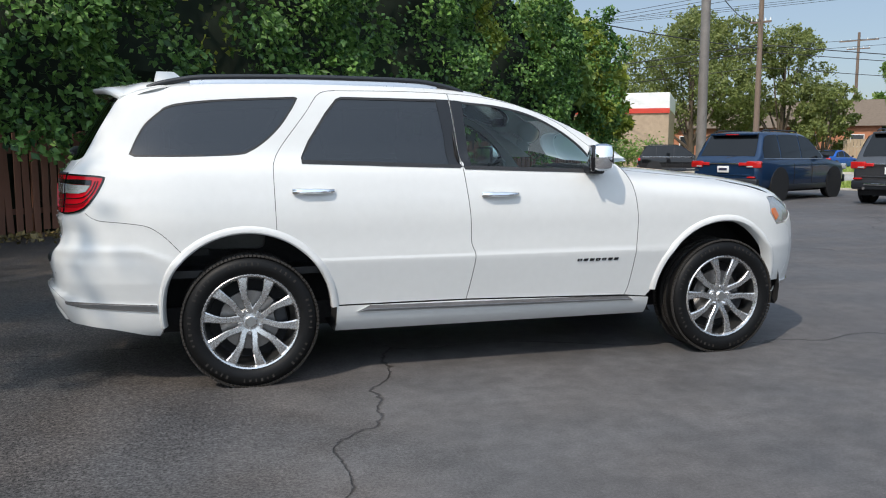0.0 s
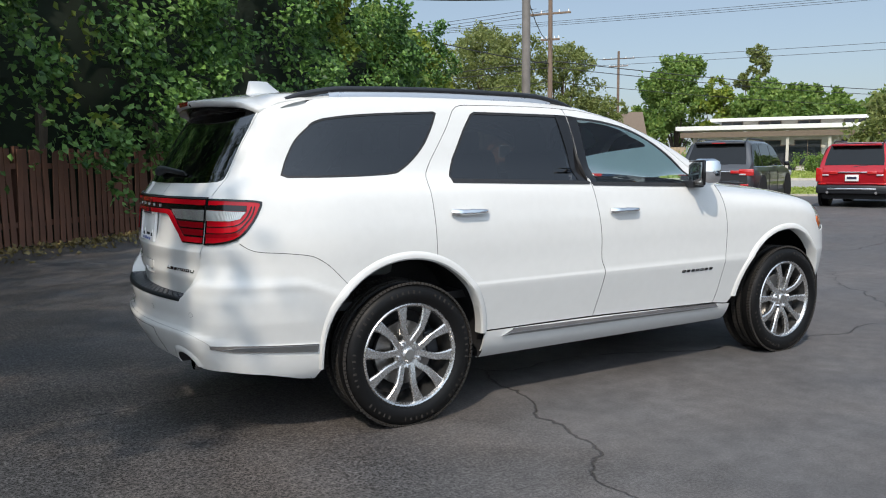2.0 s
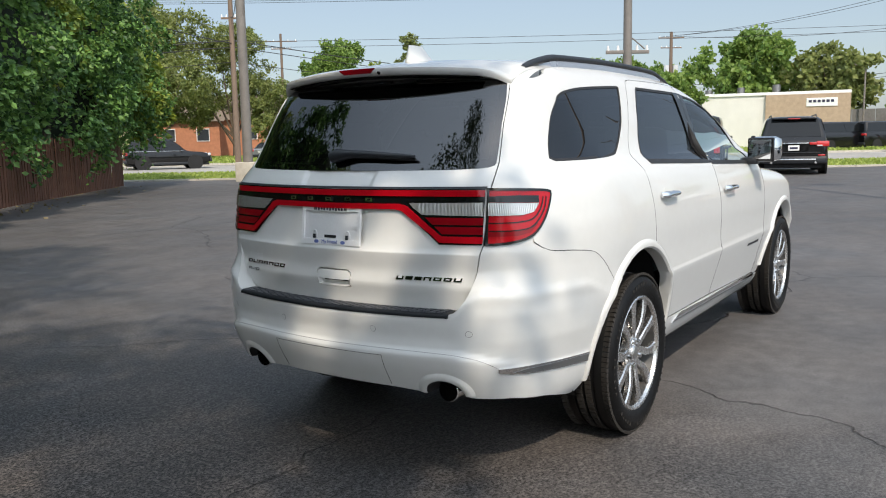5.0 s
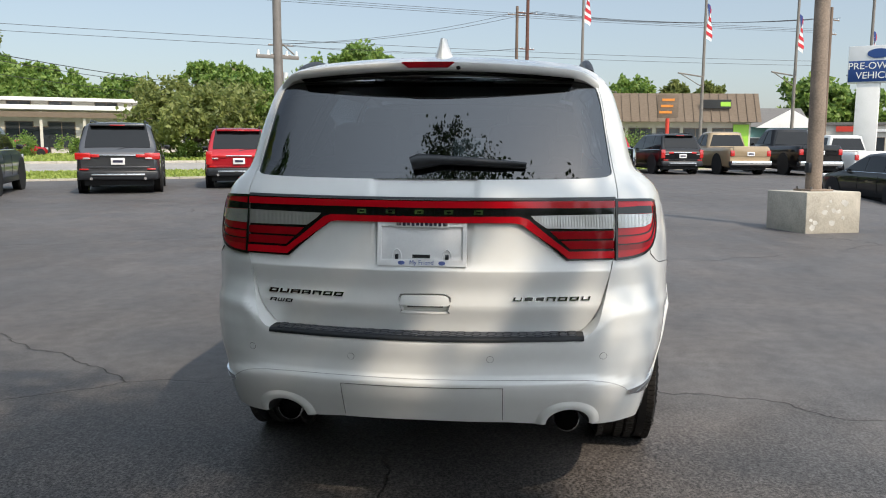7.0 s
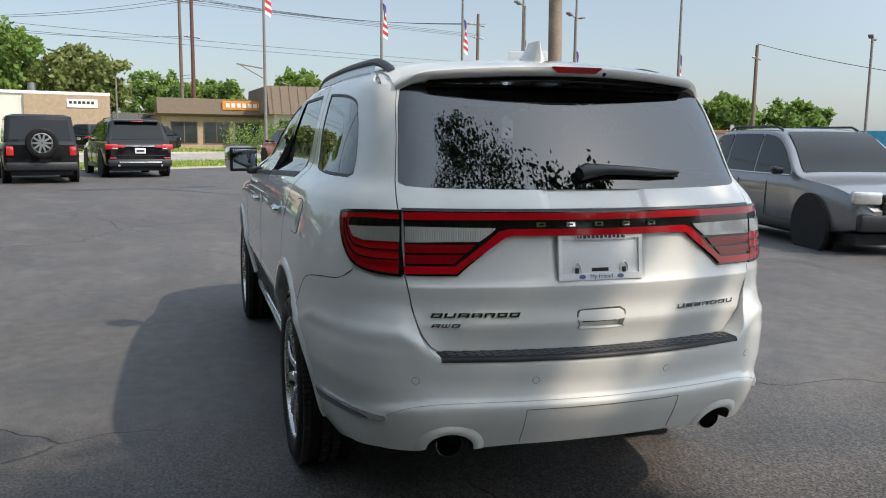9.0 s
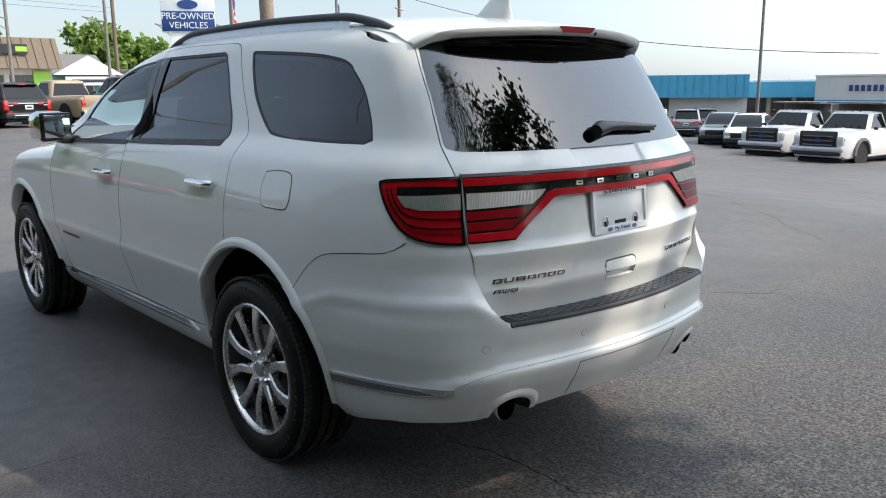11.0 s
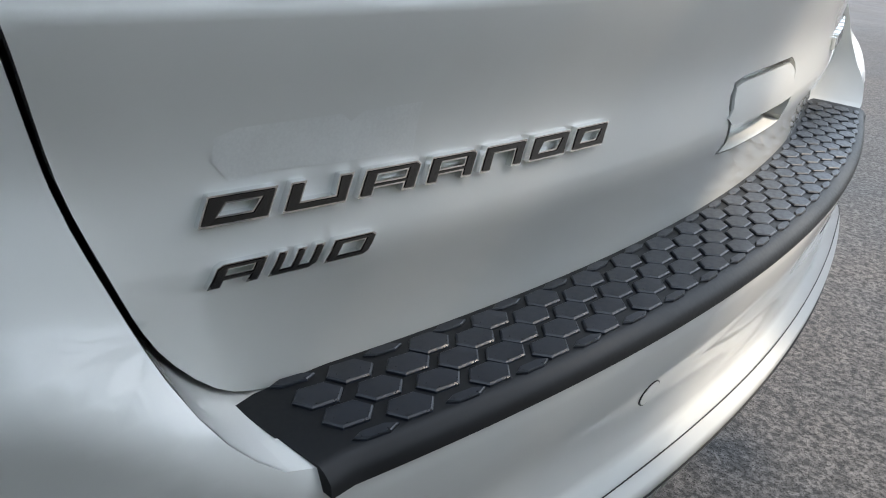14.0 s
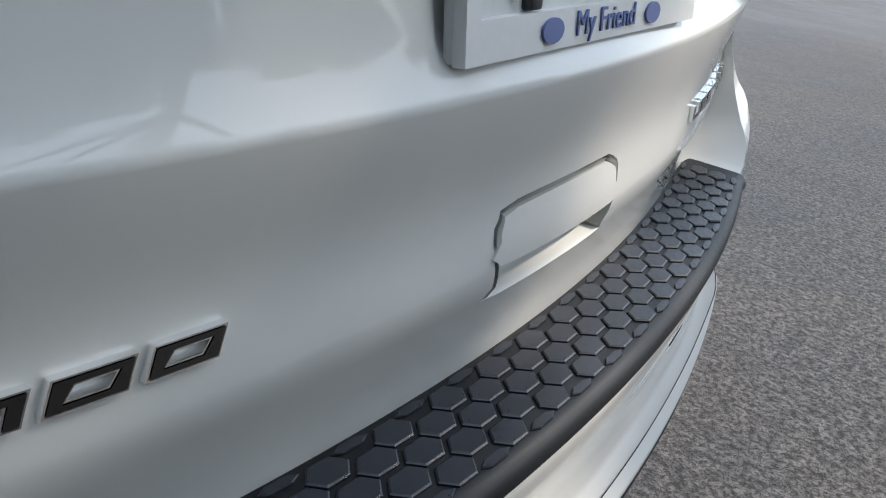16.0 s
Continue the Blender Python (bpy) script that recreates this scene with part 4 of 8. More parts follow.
# wings turned in beside the tailgate
for sd in (1, -1):
    line = [p for p in TAIL_EDGE[4:] if p[1] < 0.965]
    rows = []
    for b, v in line:
        o, n = BT(sd * b, v, -0.001), TB(sd * (b + 0.0006), v, -0.030)
        rows.append([o, o.lerp(n, 0.15), o.lerp(n, 0.5), n])
    part("wing_return", grid(rows), PAINT_WHITE, bumper)
# shelf behind the lip
rows = []
for k in range(61):
    b = -0.60 + 1.2 * k / 60
    o = BT(b, 0.701, 0.0)
    rows.append([o, o + Vector((0.004, 0, 0.0045)), o + Vector((0.012, 0, 0.006)), Vector((o.x + 0.12, o.y * 0.97, 0.707))])
part("bumper_shelf", grid(rows), PAINT_WHITE, bumper)
# lower panel lines
for pts in ([(0.285, 0.532), (0.283, 0.40)], [(-0.285, 0.534), (-0.283, 0.40)], [(0.285, 0.533), (0.0, 0.534), (-0.285, 0.534)]):
    line = resample(pts + pts[::-1], 0.03)
    p = [BT(b, v, 0.0006) for b, v in resample(pts + [pts[-1]], 0.03)[:len(line) // 2]] + [BT(*pts[-1], 0.0006)]
    part("panel_gap", tube(p, 0.0010, 6), BLACK_GAP, bumper)
# joint between the upper bumper and the lower fascia
for sd in (1, -1):
    line = spline([(0.0, 0.561), (0.30, 0.561), (0.50, 0.559), (0.58, 0.552), (0.64, 0.538), (0.685, 0.516), (0.708, 0.500)], 0.02)
    part("fascia_joint", tube([BT(sd * b, v, 0.0002) for b, v in line], 0.0006, 6), BLACK_GAP, bumper)
# sensors
for y, z in ((0.636, 0.630), (0.25, 0.627), (-0.239, 0.632), (-0.629, 0.636)):
    b = unwrap((-1.02 - 0.09 * (abs(y) < 0.4) + (0.02 if abs(y) > 0.4 else 0), y, z)) - AM
    b = math.copysign(b, y)
    c = [(b + 0.0125 * math.cos(q), z + 0.0125 * math.sin(q)) for q in [2 * math.pi * k / 24 for k in range(24)]]
    ring = part("sensor_ring", sheet(c, on_tail("bumper", 0.0008), holes=[shrink(c, 0.0011)], flip=True, step=0.01, depth=0.001, inset=0.0), RUBBER_TRIM, bumper)
    part("parking_sensor", sheet(shrink(c, 0.0011), on_tail("bumper", 0.0012), flip=True, step=0.006, depth=0.004, inset=0.0), PAINT_WHITE, ring)
# bright strips at the corners
for s in (1, -1):
    st = part("corner_strip", sheet([(b * s, v) for b, v in [(0.709, 0.500), (0.812, 0.500), (0.963, 0.492), (1.235, 0.481), (1.23, 0.440), (0.968, 0.455), (0.813, 0.466), (0.709, 0.482)]], on_tail("bumper", 0.007), flip=True, step=0.02, depth=0.008, inset=0.0), CHROME, bumper, "chrome corner strip")
    part("strip_insert", sheet([(b * s, v) for b, v in [(0.76, 0.4800), (0.812, 0.4885), (0.963, 0.4845), (1.228, 0.475), (1.224, 0.445), (0.965, 0.4590), (0.812, 0.4705)]], on_tail("bumper", 0.0085), flip=True, step=0.03, depth=0.002, inset=0.0), SATIN_GREY, st)
    # exhaust: surround, tunnel and pipe
    rows = []
    for r, o in ((1.50, 0.0005), (1.32, 0.008), (1.12, 0.013), (1.0, 0.009), (0.96, -0.02), (0.9, -0.16)):
        rows.append([BT(s * (0.510 + 0.074 * r * math.cos(q)), 0.376 + 0.066 * r * math.sin(q), o) for q in [radians(2 + 176 * k / 28) for k in range(29)]])
    part("exhaust_surround", grid(rows[:4]), PAINT_WHITE, bumper)
    part("exhaust_tunnel", grid(rows[3:]), BLACK_GAP, bumper)
    c0 = Vector((-0.972, s * 0.510, 0.389))
    prof_r = ((0.043, 0.0), (0.046, 0.003), (0.046, 0.20), (0.040, 0.20), (0.040, 0.0))
    rows = [[(c0.x + d, c0.y + r * math.cos(q), c0.z + r * math.sin(q)) for q in [2 * math.pi * k / 32 for k in range(32)]] for r, d in prof_r]
    ex = part("exhaust_tip", grid(rows, close=True), CHROME, suv, "chrome exhaust tip")
    part("exhaust_inside", box((c0.x + 0.15, c0.y, c0.z), (0.01, 0.08, 0.08)), BLACK_GAP, ex)

# tread pad on the bumper
def pad_at(y, d):
    """Point on the pad: d metres in from the outer edge."""
    o = BT(y, 0.699, 0.0)
    lip = max(0.0, 0.012 - d)
    return Vector((o.x - 0.006 + d, o.y, 0.7115 - lip * lip * 58 + 0.0004 * d / 0.09))


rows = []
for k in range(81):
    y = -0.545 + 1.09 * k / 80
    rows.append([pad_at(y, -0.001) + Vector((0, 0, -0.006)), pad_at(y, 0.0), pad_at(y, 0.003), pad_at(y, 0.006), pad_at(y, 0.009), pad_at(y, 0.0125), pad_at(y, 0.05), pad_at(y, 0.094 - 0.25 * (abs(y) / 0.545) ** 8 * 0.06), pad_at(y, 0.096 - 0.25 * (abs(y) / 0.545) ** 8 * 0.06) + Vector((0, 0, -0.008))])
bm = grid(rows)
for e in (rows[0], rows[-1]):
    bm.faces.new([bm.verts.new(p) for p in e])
pad = part("step_pad", bm, PAD_RUBBER_SHADED, bumper, "black rubber step pad with raised hexagons", angle=35)
HEXP = 0.0537


def hexagon(sx, sy, h):
    bm = bmesh.new()
    ring = [((-1.0, 0), (-0.52, 1), (0.52, 1), (1.0, 0), (0.52, -1), (-0.52, -1))][0]
    lo = [bm.verts.new((sy * y, sx * x, -0.001)) for x, y in ring]
    mid = [bm.verts.new((sy * y * 0.975, sx * x * 0.98, h * 0.62)) for x, y in ring]
    hi = [bm.verts.new((sy * y * 0.86, sx * x * 0.90, h)) for x, y in ring]
    for i in range(6):
        bm.faces.new((lo[i], lo[(i + 1) % 6], mid[(i + 1) % 6], mid[i]))
        bm.faces.new((mid[i], mid[(i + 1) % 6], hi[(i + 1) % 6], hi[i]))
    bm.faces.new(hi)
    bmesh.ops.recalc_face_normals(bm, faces=bm.faces)
    me = bpy.data.meshes.new("hexagon")
    bm.to_mesh(me)
    bm.free()
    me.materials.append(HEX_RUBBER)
    return me


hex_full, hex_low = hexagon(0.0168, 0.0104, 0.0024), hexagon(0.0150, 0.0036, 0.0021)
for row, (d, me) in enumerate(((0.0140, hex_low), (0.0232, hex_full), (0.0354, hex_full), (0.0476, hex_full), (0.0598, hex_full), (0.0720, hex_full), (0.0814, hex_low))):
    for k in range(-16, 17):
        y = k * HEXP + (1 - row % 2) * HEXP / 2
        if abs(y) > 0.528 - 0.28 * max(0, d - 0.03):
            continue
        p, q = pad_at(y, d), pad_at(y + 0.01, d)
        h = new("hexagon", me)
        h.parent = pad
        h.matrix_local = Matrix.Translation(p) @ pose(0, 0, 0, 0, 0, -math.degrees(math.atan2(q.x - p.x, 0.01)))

# ---- spoiler, fin, third brake lamp ----
rows = []
for k in range(61):
    y = -0.618 + 1.236 * k / 60
    e = abs(y) / 0.618
    fall = max(0.0, (e - 0.80) / 0.20) ** 2
    xt = -0.840 + 0.155 * e * e + 0.045 * fall
    zl = 1.668 - 0.030 * e * e - 0.020 * fall
    top = [(x, y, lid(x, y).z + up) for x, up in ((-0.40, -0.002), (-0.44, 0.002), (-0.54, 0.004), (-0.62, 0.005))]
    zl = min(zl, top[-1][2] + 0.004)
    rows.append(top + [(xt + 0.03, y, zl + 0.004), (xt, y, zl - 0.006), (xt - 0.001, y, zl - 0.016), (xt + 0.012, y, zl - 0.034), (xt + 0.05, y, zl - 0.040), (min(-0.64, xt + 0.11), y, zl - 0.047), (-0.54, y, zl - 0.052), (-0.40, y, top[0][2] - 0.04)])
bm = grid(rows)
for e in (rows[0], rows[-1]):
    bm.faces.new([bm.verts.new(p) for p in e])
sp = part("roof_spoiler", bm, PAINT_WHITE, suv, angle=50)
# black sheet below the white spoiler stands in for its shadow
rows = [[Vector((-0.838 + 0.155 * (abs(y) / 0.64) ** 2 + d, y, 1.668 - 0.030 * (abs(y) / 0.64) ** 2 - 0.037 + h)) for d, h in ((0.014, -0.001), (0.04, -0.004), (0.06, -0.006), (0.08, -0.009))] for y in [-0.52 + 1.04 * k / 30 for k in range(31)]]
part("spoiler_underside", grid(rows), BLACK_GLOSS, sp)
LED = [(-0.085, -0.008), (-0.060, -0.026), (0.085, -0.026), (0.110, -0.008), (0.105, -0.005), (-0.080, -0.005)]
led_fn = lambda a, v, off=0.0: Vector((-0.840 + 0.155 * (abs(a) / 0.64) ** 2 - 0.003 - off - 0.28 * min(0.0, v + 0.012), a, 1.668 + v))
part("brake_lamp", sheet(LED, led_fn, step=0.02, flip=True, depth=0.004, inset=0.0), LAMP_RED_DEEP, sp, "dark red high brake lamp")
bm = bmesh.new()
bmesh.ops.create_uvsphere(bm, u_segments=12, v_segments=8, radius=0.011)
bmesh.ops.translate(bm, vec=(-0.825, -0.098, 1.646), verts=bm.verts)
part("washer_nozzle", bm, BLACK_GLOSS, sp)
rows = []
for k in range(9):
    t = k / 8
    z = 1.715 + 0.076 * t
    x0, x1, w = -0.50 + 0.02 * t, -0.26 - 0.115 * t ** 0.8, 0.030 * (1 - t) ** 1.3 + 0.0135
    rows.append([((x0 + x1) / 2 + (x1 - x0) / 2 * math.cos(q), w * math.sin(q) * (1 if math.cos(q) < 0 else 0.8), z) for q in [2 * math.pi * j / 20 for j in range(20)]])
bm = grid(rows, close=True)
bm.faces.new([bm.verts.new(p) for p in rows[-1]])
part("antenna_fin", bm, PAINT_WHITE, suv)

# ---- cabin ----
def seat(x, y, w, back=0.62):
    bm = box((x, y, 0.80), (0.50, w, 0.16), bevel=0.05)
    add_box(bm, (x - 0.27, y, 0.80 + back / 2), (0.14, w, back), ry=-14, bevel=0.05)
    s = part("seat", bm, SEAT_GREY, suv)
    part("headrest", box((x - 0.36, y, 0.84 + back), (0.09, 0.26, 0.18), bevel=0.04), SEAT_GREY, s)


for x, y, w in ((1.55, -0.37, 0.5), (1.55, 0.37, 0.5), (0.72, -0.37, 0.5), (0.72, 0.37, 0.5), (-0.12, -0.32, 0.45), (-0.12, 0.32, 0.45)):
    seat(x, y, w, 0.62 if x > 0 else 0.52)
dash = part("dashboard", box((2.20, 0, 1.02), (0.36, 1.45, 0.24), bevel=0.06), SEAT, suv)
part("steering_wheel", tube([(1.86 + 0.07 * math.sin(q), 0.37 + 0.185 * math.cos(q), 1.06 + 0.175 * math.sin(q)) for q in [2 * math.pi * k / 24 for k in range(25)]], 0.016, 8), SEAT, dash)
part("interior_mirror", box((1.78, 0, 1.50), (0.03, 0.24, 0.06), bevel=0.012), BLACK_PLASTIC, suv)
part("headliner", box((0.55, 0, 1.63), (1.9, 1.05, 0.02)), PLATE_WHITE, suv)
part("load_floor", box((-0.55, 0, 0.72), (0.7, 1.1, 0.04)), SEAT, suv)

# ---- wheels ----
def make_wheel():
    w = empty("wheel")
    tyre = part("tyre", lathe([(0.2620, -0.112), (0.2814, -0.127), (0.3093, -0.1335), (0.3321, -0.130), (0.3499, -0.120), (0.3609, -0.104), (0.3655, -0.090), (0.3655, -0.052), (0.3592, -0.050), (0.3592, -0.042), (0.3668, -0.040), (0.3668, -0.004), (0.3600, -0.004), (0.3600, 0.004), (0.3668, 0.004),
                               (0.3668, 0.040), (0.3592, 0.042), (0.3592, 0.050), (0.3655, 0.052), (0.3655, 0.090), (0.3609, 0.104), (0.3321, 0.130), (0.2814, 0.127), (0.2620, 0.112)], 96), TYRE, w)
    bm = bmesh.new()
    for k in range(104):
        q = 2 * math.pi * k / 104
        for y, ln in ((-0.094, 0.046), (-0.022, 0.028), (0.022, 0.028), (0.094, 0.046)):
            qq = q + (0.02 if y > 0 else 0)
            g = bmesh.ops.create_cube(bm, size=1)["verts"]
            tilt = math.degrees(-math.copysign(1, y) * 0.30) if abs(y) > 0.05 else 0
            mm = Matrix.Rotation(-qq, 4, "Y") @ Matrix.Translation((0.3616 if abs(y) > 0.05 else 0.3644, y, 0)) @ pose(0, 0, 0, 0, 0, tilt) @ Matrix.Diagonal((0.012, ln, 0.0175, 1))
            bmesh.ops.transform(bm, matrix=mm, verts=g)
    tagged(part("tread", bm, TREAD, tyre, smooth=False), kind="stuff")
    bm = bmesh.new()
    for k in range(64):
        if k % 16 in (6, 7, 8, 14, 15):
            continue
        q = 2 * math.pi * k / 64
        g = bmesh.ops.create_cube(bm, size=1)["verts"]
        bmesh.ops.transform(bm, matrix=Matrix.Rotation(-q, 4, "Y") @ Matrix.Translation((0.326, -0.1318, 0)) @ Matrix.Diagonal((0.018 - 0.006 * (k % 3 == 1), 0.002, 0.007 + 0.004 * (k % 2), 1)), verts=g)
    tagged(part("sidewall_marking", bm, TREAD, tyre, smooth=False), kind="stuff")
    rim = part("rim", lathe([(0.264, -0.108), (0.268, -0.116), (0.262, -0.121), (0.254, -0.118), (0.247, -0.104), (0.252, -0.100)], 80), ALLOY, w)
    part("rim_barrel", lathe([(0.251, -0.102), (0.246, -0.102), (0.240, -0.06), (0.222, 0.02), (0.240, 0.10), (0.262, 0.108)], 80), ALLOY_DARK, rim)
    bm = bmesh.new()
    for p in range(5):
        for s in (-1, 1):
            base = radians(90 + 72 * p)
            rows = []
            for k in range(11):
                t = k / 10
                r = 0.045 + 0.213 * t
                q = base + s * radians(9.0 + 11.5 * math.sin(math.pi / 2 * min(1, t / 0.5)) ** 1.2 - 4.0 * max(0.0, t - 0.5) / 0.5)
                wd = 0.0195 - 0.002 * math.sin(math.pi * t) + 0.0145 * t ** 4
                y = -0.092 - 0.014 * math.sin(math.pi * t * 0.75) - 0.006 * t
                th = 0.028
                c, d = Vector((r * math.cos(q), 0, r * math.sin(q))), Vector((-math.sin(q), 0, math.cos(q)))
                rows.append([c - d * wd + Vector((0, y + 0.006, 0)), c - d * wd * 0.72 + Vector((0, y, 0)), c + d * wd * 0.72 + Vector((0, y, 0)), c + d * wd + Vector((0, y + 0.006, 0)), c + d * wd * 0.8 + Vector((0, y + th, 0)), c - d * wd * 0.8 + Vector((0, y + th, 0))])
            g = [[bm.verts.new(v) for v in rr] for rr in rows]
            for a, b in zip(g, g[1:]):
                for j in range(6):
                    bm.faces.new((a[j], a[(j + 1) % 6], b[(j + 1) % 6], b[j]))
    bmesh.ops.recalc_face_normals(bm, faces=bm.faces)
    part("spokes", bm, ALLOY, rim, angle=28)
    part("hub", lathe([(0.001, -0.101), (0.028, -0.101), (0.034, -0.097), (0.036, -0.092), (0.070, -0.089), (0.078, -0.080), (0.076, -0.055), (0.001, -0.055)], 40), ALLOY, rim)
    cap = part("centre_cap", lathe([(0.001, -0.104), (0.026, -0.104), (0.029, -0.101), (0.001, -0.099)], 32), RIM_CAP, rim)
    for p in range(5):
        q = radians(90 + 36 + 72 * p)
        bm = bmesh.new()
        bmesh.ops.create_cone(bm, segments=6, radius1=0.012, radius2=0.010, depth=0.03, cap_ends=True)
        bmesh.ops.transform(bm, matrix=Matrix.Translation((0.060 * math.cos(q), -0.094, 0.060 * math.sin(q))) @ pose(0, 0, 0, 90, 0, 0), verts=bm.verts)
        part("wheel_nut", bm, CHROME, rim)
    part("brake_disc", lathe([(0.07, -0.035), (0.165, -0.035), (0.165, -0.010), (0.07, -0.010)], 48), STEEL, w)
    part("brake_caliper", box((0.155, 0.0, 0.06), (0.07, 0.10, 0.13), ry=-20, bevel=0.015), BLACK_PLASTIC, w)
    bm = bmesh.new()
    bmesh.ops.create_cone(bm, segments=40, radius1=0.236, radius2=0.236, depth=0.01, cap_ends=True)
    bmesh.ops.transform(bm, matrix=Matrix.Translation((0, 0.03, 0)) @ pose(0, 0, 0, 90, 0, 0), verts=bm.verts)
    part("back_plate", bm, BLACK_GAP, w)
    return w


wheel = make_wheel()
wheel.parent = suv
wheel.matrix_basis = pose(0.012, -0.80, 0.366, 0, 8, 0)
for m in (pose(2.992, -0.81, 0.366, 0, 40, 0), pose(0.012, 0.80, 0.366, 0, 20, 180), pose(2.992, 0.81, 0.366, 0, -15, 180)):
    copy_thing(wheel, m).parent = suv

# ---- ground, road, verge ----
def ground_z(x, y):
    """The lot falls away gently towards the showroom and rises a little to the kerb."""
    d = max(0.0, -y - 7.5 - 0.35 * max(0.0, x - 18))
    w = 0.809 * x + 0.588 * y
    rise = 0.09 * min(max((w - 6) / 9, 0.0), 1.0) * min(max((30.5 - w) / 5, 0.0), 1.0)
    return rise - 2.1 * (1 - math.exp(-d / 18))


def asphalt(name, tone, speck, cracks):
    m, n, l, b = nodes_of(name)
    geo = n.new("ShaderNodeNewGeometry")
    pos = geo.outputs["Position"]

    def tex(kind, scale, detail=4.0, **kw):
        t = n.new(kind)
        t.inputs["Scale"].default_value = scale
        if "Detail" in t.inputs:
            t.inputs["Detail"].default_value = detail
        l.new(pos, t.inputs["Vector"])
        return t

    def rng(v, a, b0, c, d):
        r = n.new("ShaderNodeMapRange")
        for k, x in zip(("From Min", "From Max", "To Min", "To Max"), (a, b0, c, d)):
            r.inputs[k].default_value = x
        l.new(v, r.inputs["Value"])
        return r.outputs[0]

    def mul(a, c):
        r = n.new("ShaderNodeMath")
        r.operation = "MULTIPLY"
        l.new(a, r.inputs[0])
        l.new(c, r.inputs[1])
        return r.outputs[0]

    big, mid, fine = tex("ShaderNodeTexNoise", 0.22, 5), tex("ShaderNodeTexNoise", 1.7, 6), tex("ShaderNodeTexNoise", 330, 3)
    stone = tex("ShaderNodeTexVoronoi", 130)
    stone.voronoi_dimensions = "2D"
    # the seal coat is smooth on one side of the lot and worn down to the stones on the other
    sep = n.new("ShaderNodeSeparateXYZ")
    l.new(pos, sep.inputs[0])
    edge = n.new("ShaderNodeMath")
    edge.operation = "MULTIPLY_ADD"
    edge.inputs[1].default_value = 2.2
    l.new(mid.outputs["Fac"], edge.inputs[0])
    l.new(sep.outputs["X"], edge.inputs[2])
    worn = rng(edge.outputs[0], -0.5, 2.0, 1.0, 0.0)
    clot, pit, lump_n = tex("ShaderNodeTexNoise", 9, 5), tex("ShaderNodeTexNoise", 70, 6), tex("ShaderNodeTexNoise", 26, 5)
    pit.inputs["Roughness"].default_value = 0.72

    def between(smooth, rough):
        bl = n.new("ShaderNodeMix")
        l.new(worn, bl.inputs["Factor"])
        l.new(smooth, bl.inputs["A"])
        l.new(rough, bl.inputs["B"])
        return bl.outputs["Result"]

    grain = between(rng(pit.outputs["Fac"], 0.36, 0.62, 0.76, 1.16), rng(pit.outputs["Fac"], 0.43, 0.56, 0.06, 1.54))
    sand = between(rng(fine.outputs["Fac"], 0.3, 0.7, 0.80, 1.22), rng(fine.outputs["Fac"], 0.3, 0.7, 0.60, 1.42))
    cells = between(rng(stone.outputs["Distance"], 0.0, 0.62, 1.10, 0.92), rng(stone.outputs["Distance"], 0.0, 0.62, 1.40, 0.55))
    # drawn-out marks of the sealing brush
    mp = n.new("ShaderNodeMapping")
    mp.inputs["Rotation"].default_value, mp.inputs["Scale"].default_value = (0, 0, radians(24)), (0.35, 2.6, 1)
    l.new(pos, mp.inputs["Vector"])
    brush = n.new("ShaderNodeTexNoise")
    brush.inputs["Scale"].default_value, brush.inputs["Detail"].default_value = 1.3, 5.0
    l.new(mp.outputs[0], brush.inputs["Vector"])
    f = mul(mul(mul(rng(big.outputs["Fac"], 0.3, 0.7, 0.86, 1.15), rng(brush.outputs["Fac"], 0.3, 0.7, 0.93, 1.07)), mul(rng(mid.outputs["Fac"], 0.3, 0.7, 0.88, 1.14), between(rng(clot.outputs["Fac"], 0.36, 0.64, 0.88, 1.12), rng(lump_n.outputs["Fac"], 0.36, 0.62, 0.62, 1.46)))), mul(mul(sand, grain), cells))
    # pale chips of unequal size strewn over the surface
    chip = tex("ShaderNodeTexVoronoi", 3.4)
    chip.voronoi_dimensions = "2D"
    csep = n.new("ShaderNodeSeparateColor")
    l.new(chip.outputs["Color"], csep.inputs[0])
    size = rng(csep.outputs[0], 0.35, 1.0, 0.0, 0.030)
    less = n.new("ShaderNodeMath")
    less.operation = "LESS_THAN"
    l.new(chip.outputs["Distance"], less.inputs[0])
    l.new(size, less.inputs[1])
    cmask = mul(less.outputs[0], rng(fine.outputs["Fac"], 0.30, 0.55, 0.0, speck))
    # wandering cracks
    wob = n.new("ShaderNodeVectorMath")
    wob.operation = "MULTIPLY_ADD"
    wn2 = tex("ShaderNodeTexNoise", 1.1, 6)
    wob.inputs[1].default_value = (0.9, 0.9, 0.0)
    l.new(wn2.outputs["Color"], wob.inputs[0])
    l.new(pos, wob.inputs[2])
    ck = n.new("ShaderNodeTexVoronoi")
    ck.voronoi_dimensions = "2D"
    ck.feature = "DISTANCE_TO_EDGE"
    ck.inputs["Scale"].default_value = 0.17
    l.new(wob.outputs[0], ck.inputs["Vector"])
    gate_n = tex("ShaderNodeTexNoise", 0.31, 2)
    crack = mul(rng(ck.outputs["Distance"], 0.0005, 0.0019, cracks, 0.0), rng(gate_n.outputs["Fac"], 0.44, 0.50, 0.0, 1.0))
    f2 = mul(f, rng(crack, 0.0, 1.0, 1.0, 0.5))
    vm = n.new("ShaderNodeVectorMath")
    vm.operation = "SCALE"
    dust = n.new("ShaderNodeMix")
    dust.data_type = "RGBA"
    dust.inputs["A"].default_value, dust.inputs["B"].default_value = (*tone, 1), (tone[0] * 1.36, tone[1] * 1.18, tone[2] * 1.02, 1)
    dn = tex("ShaderNodeTexNoise", 0.75, 6)
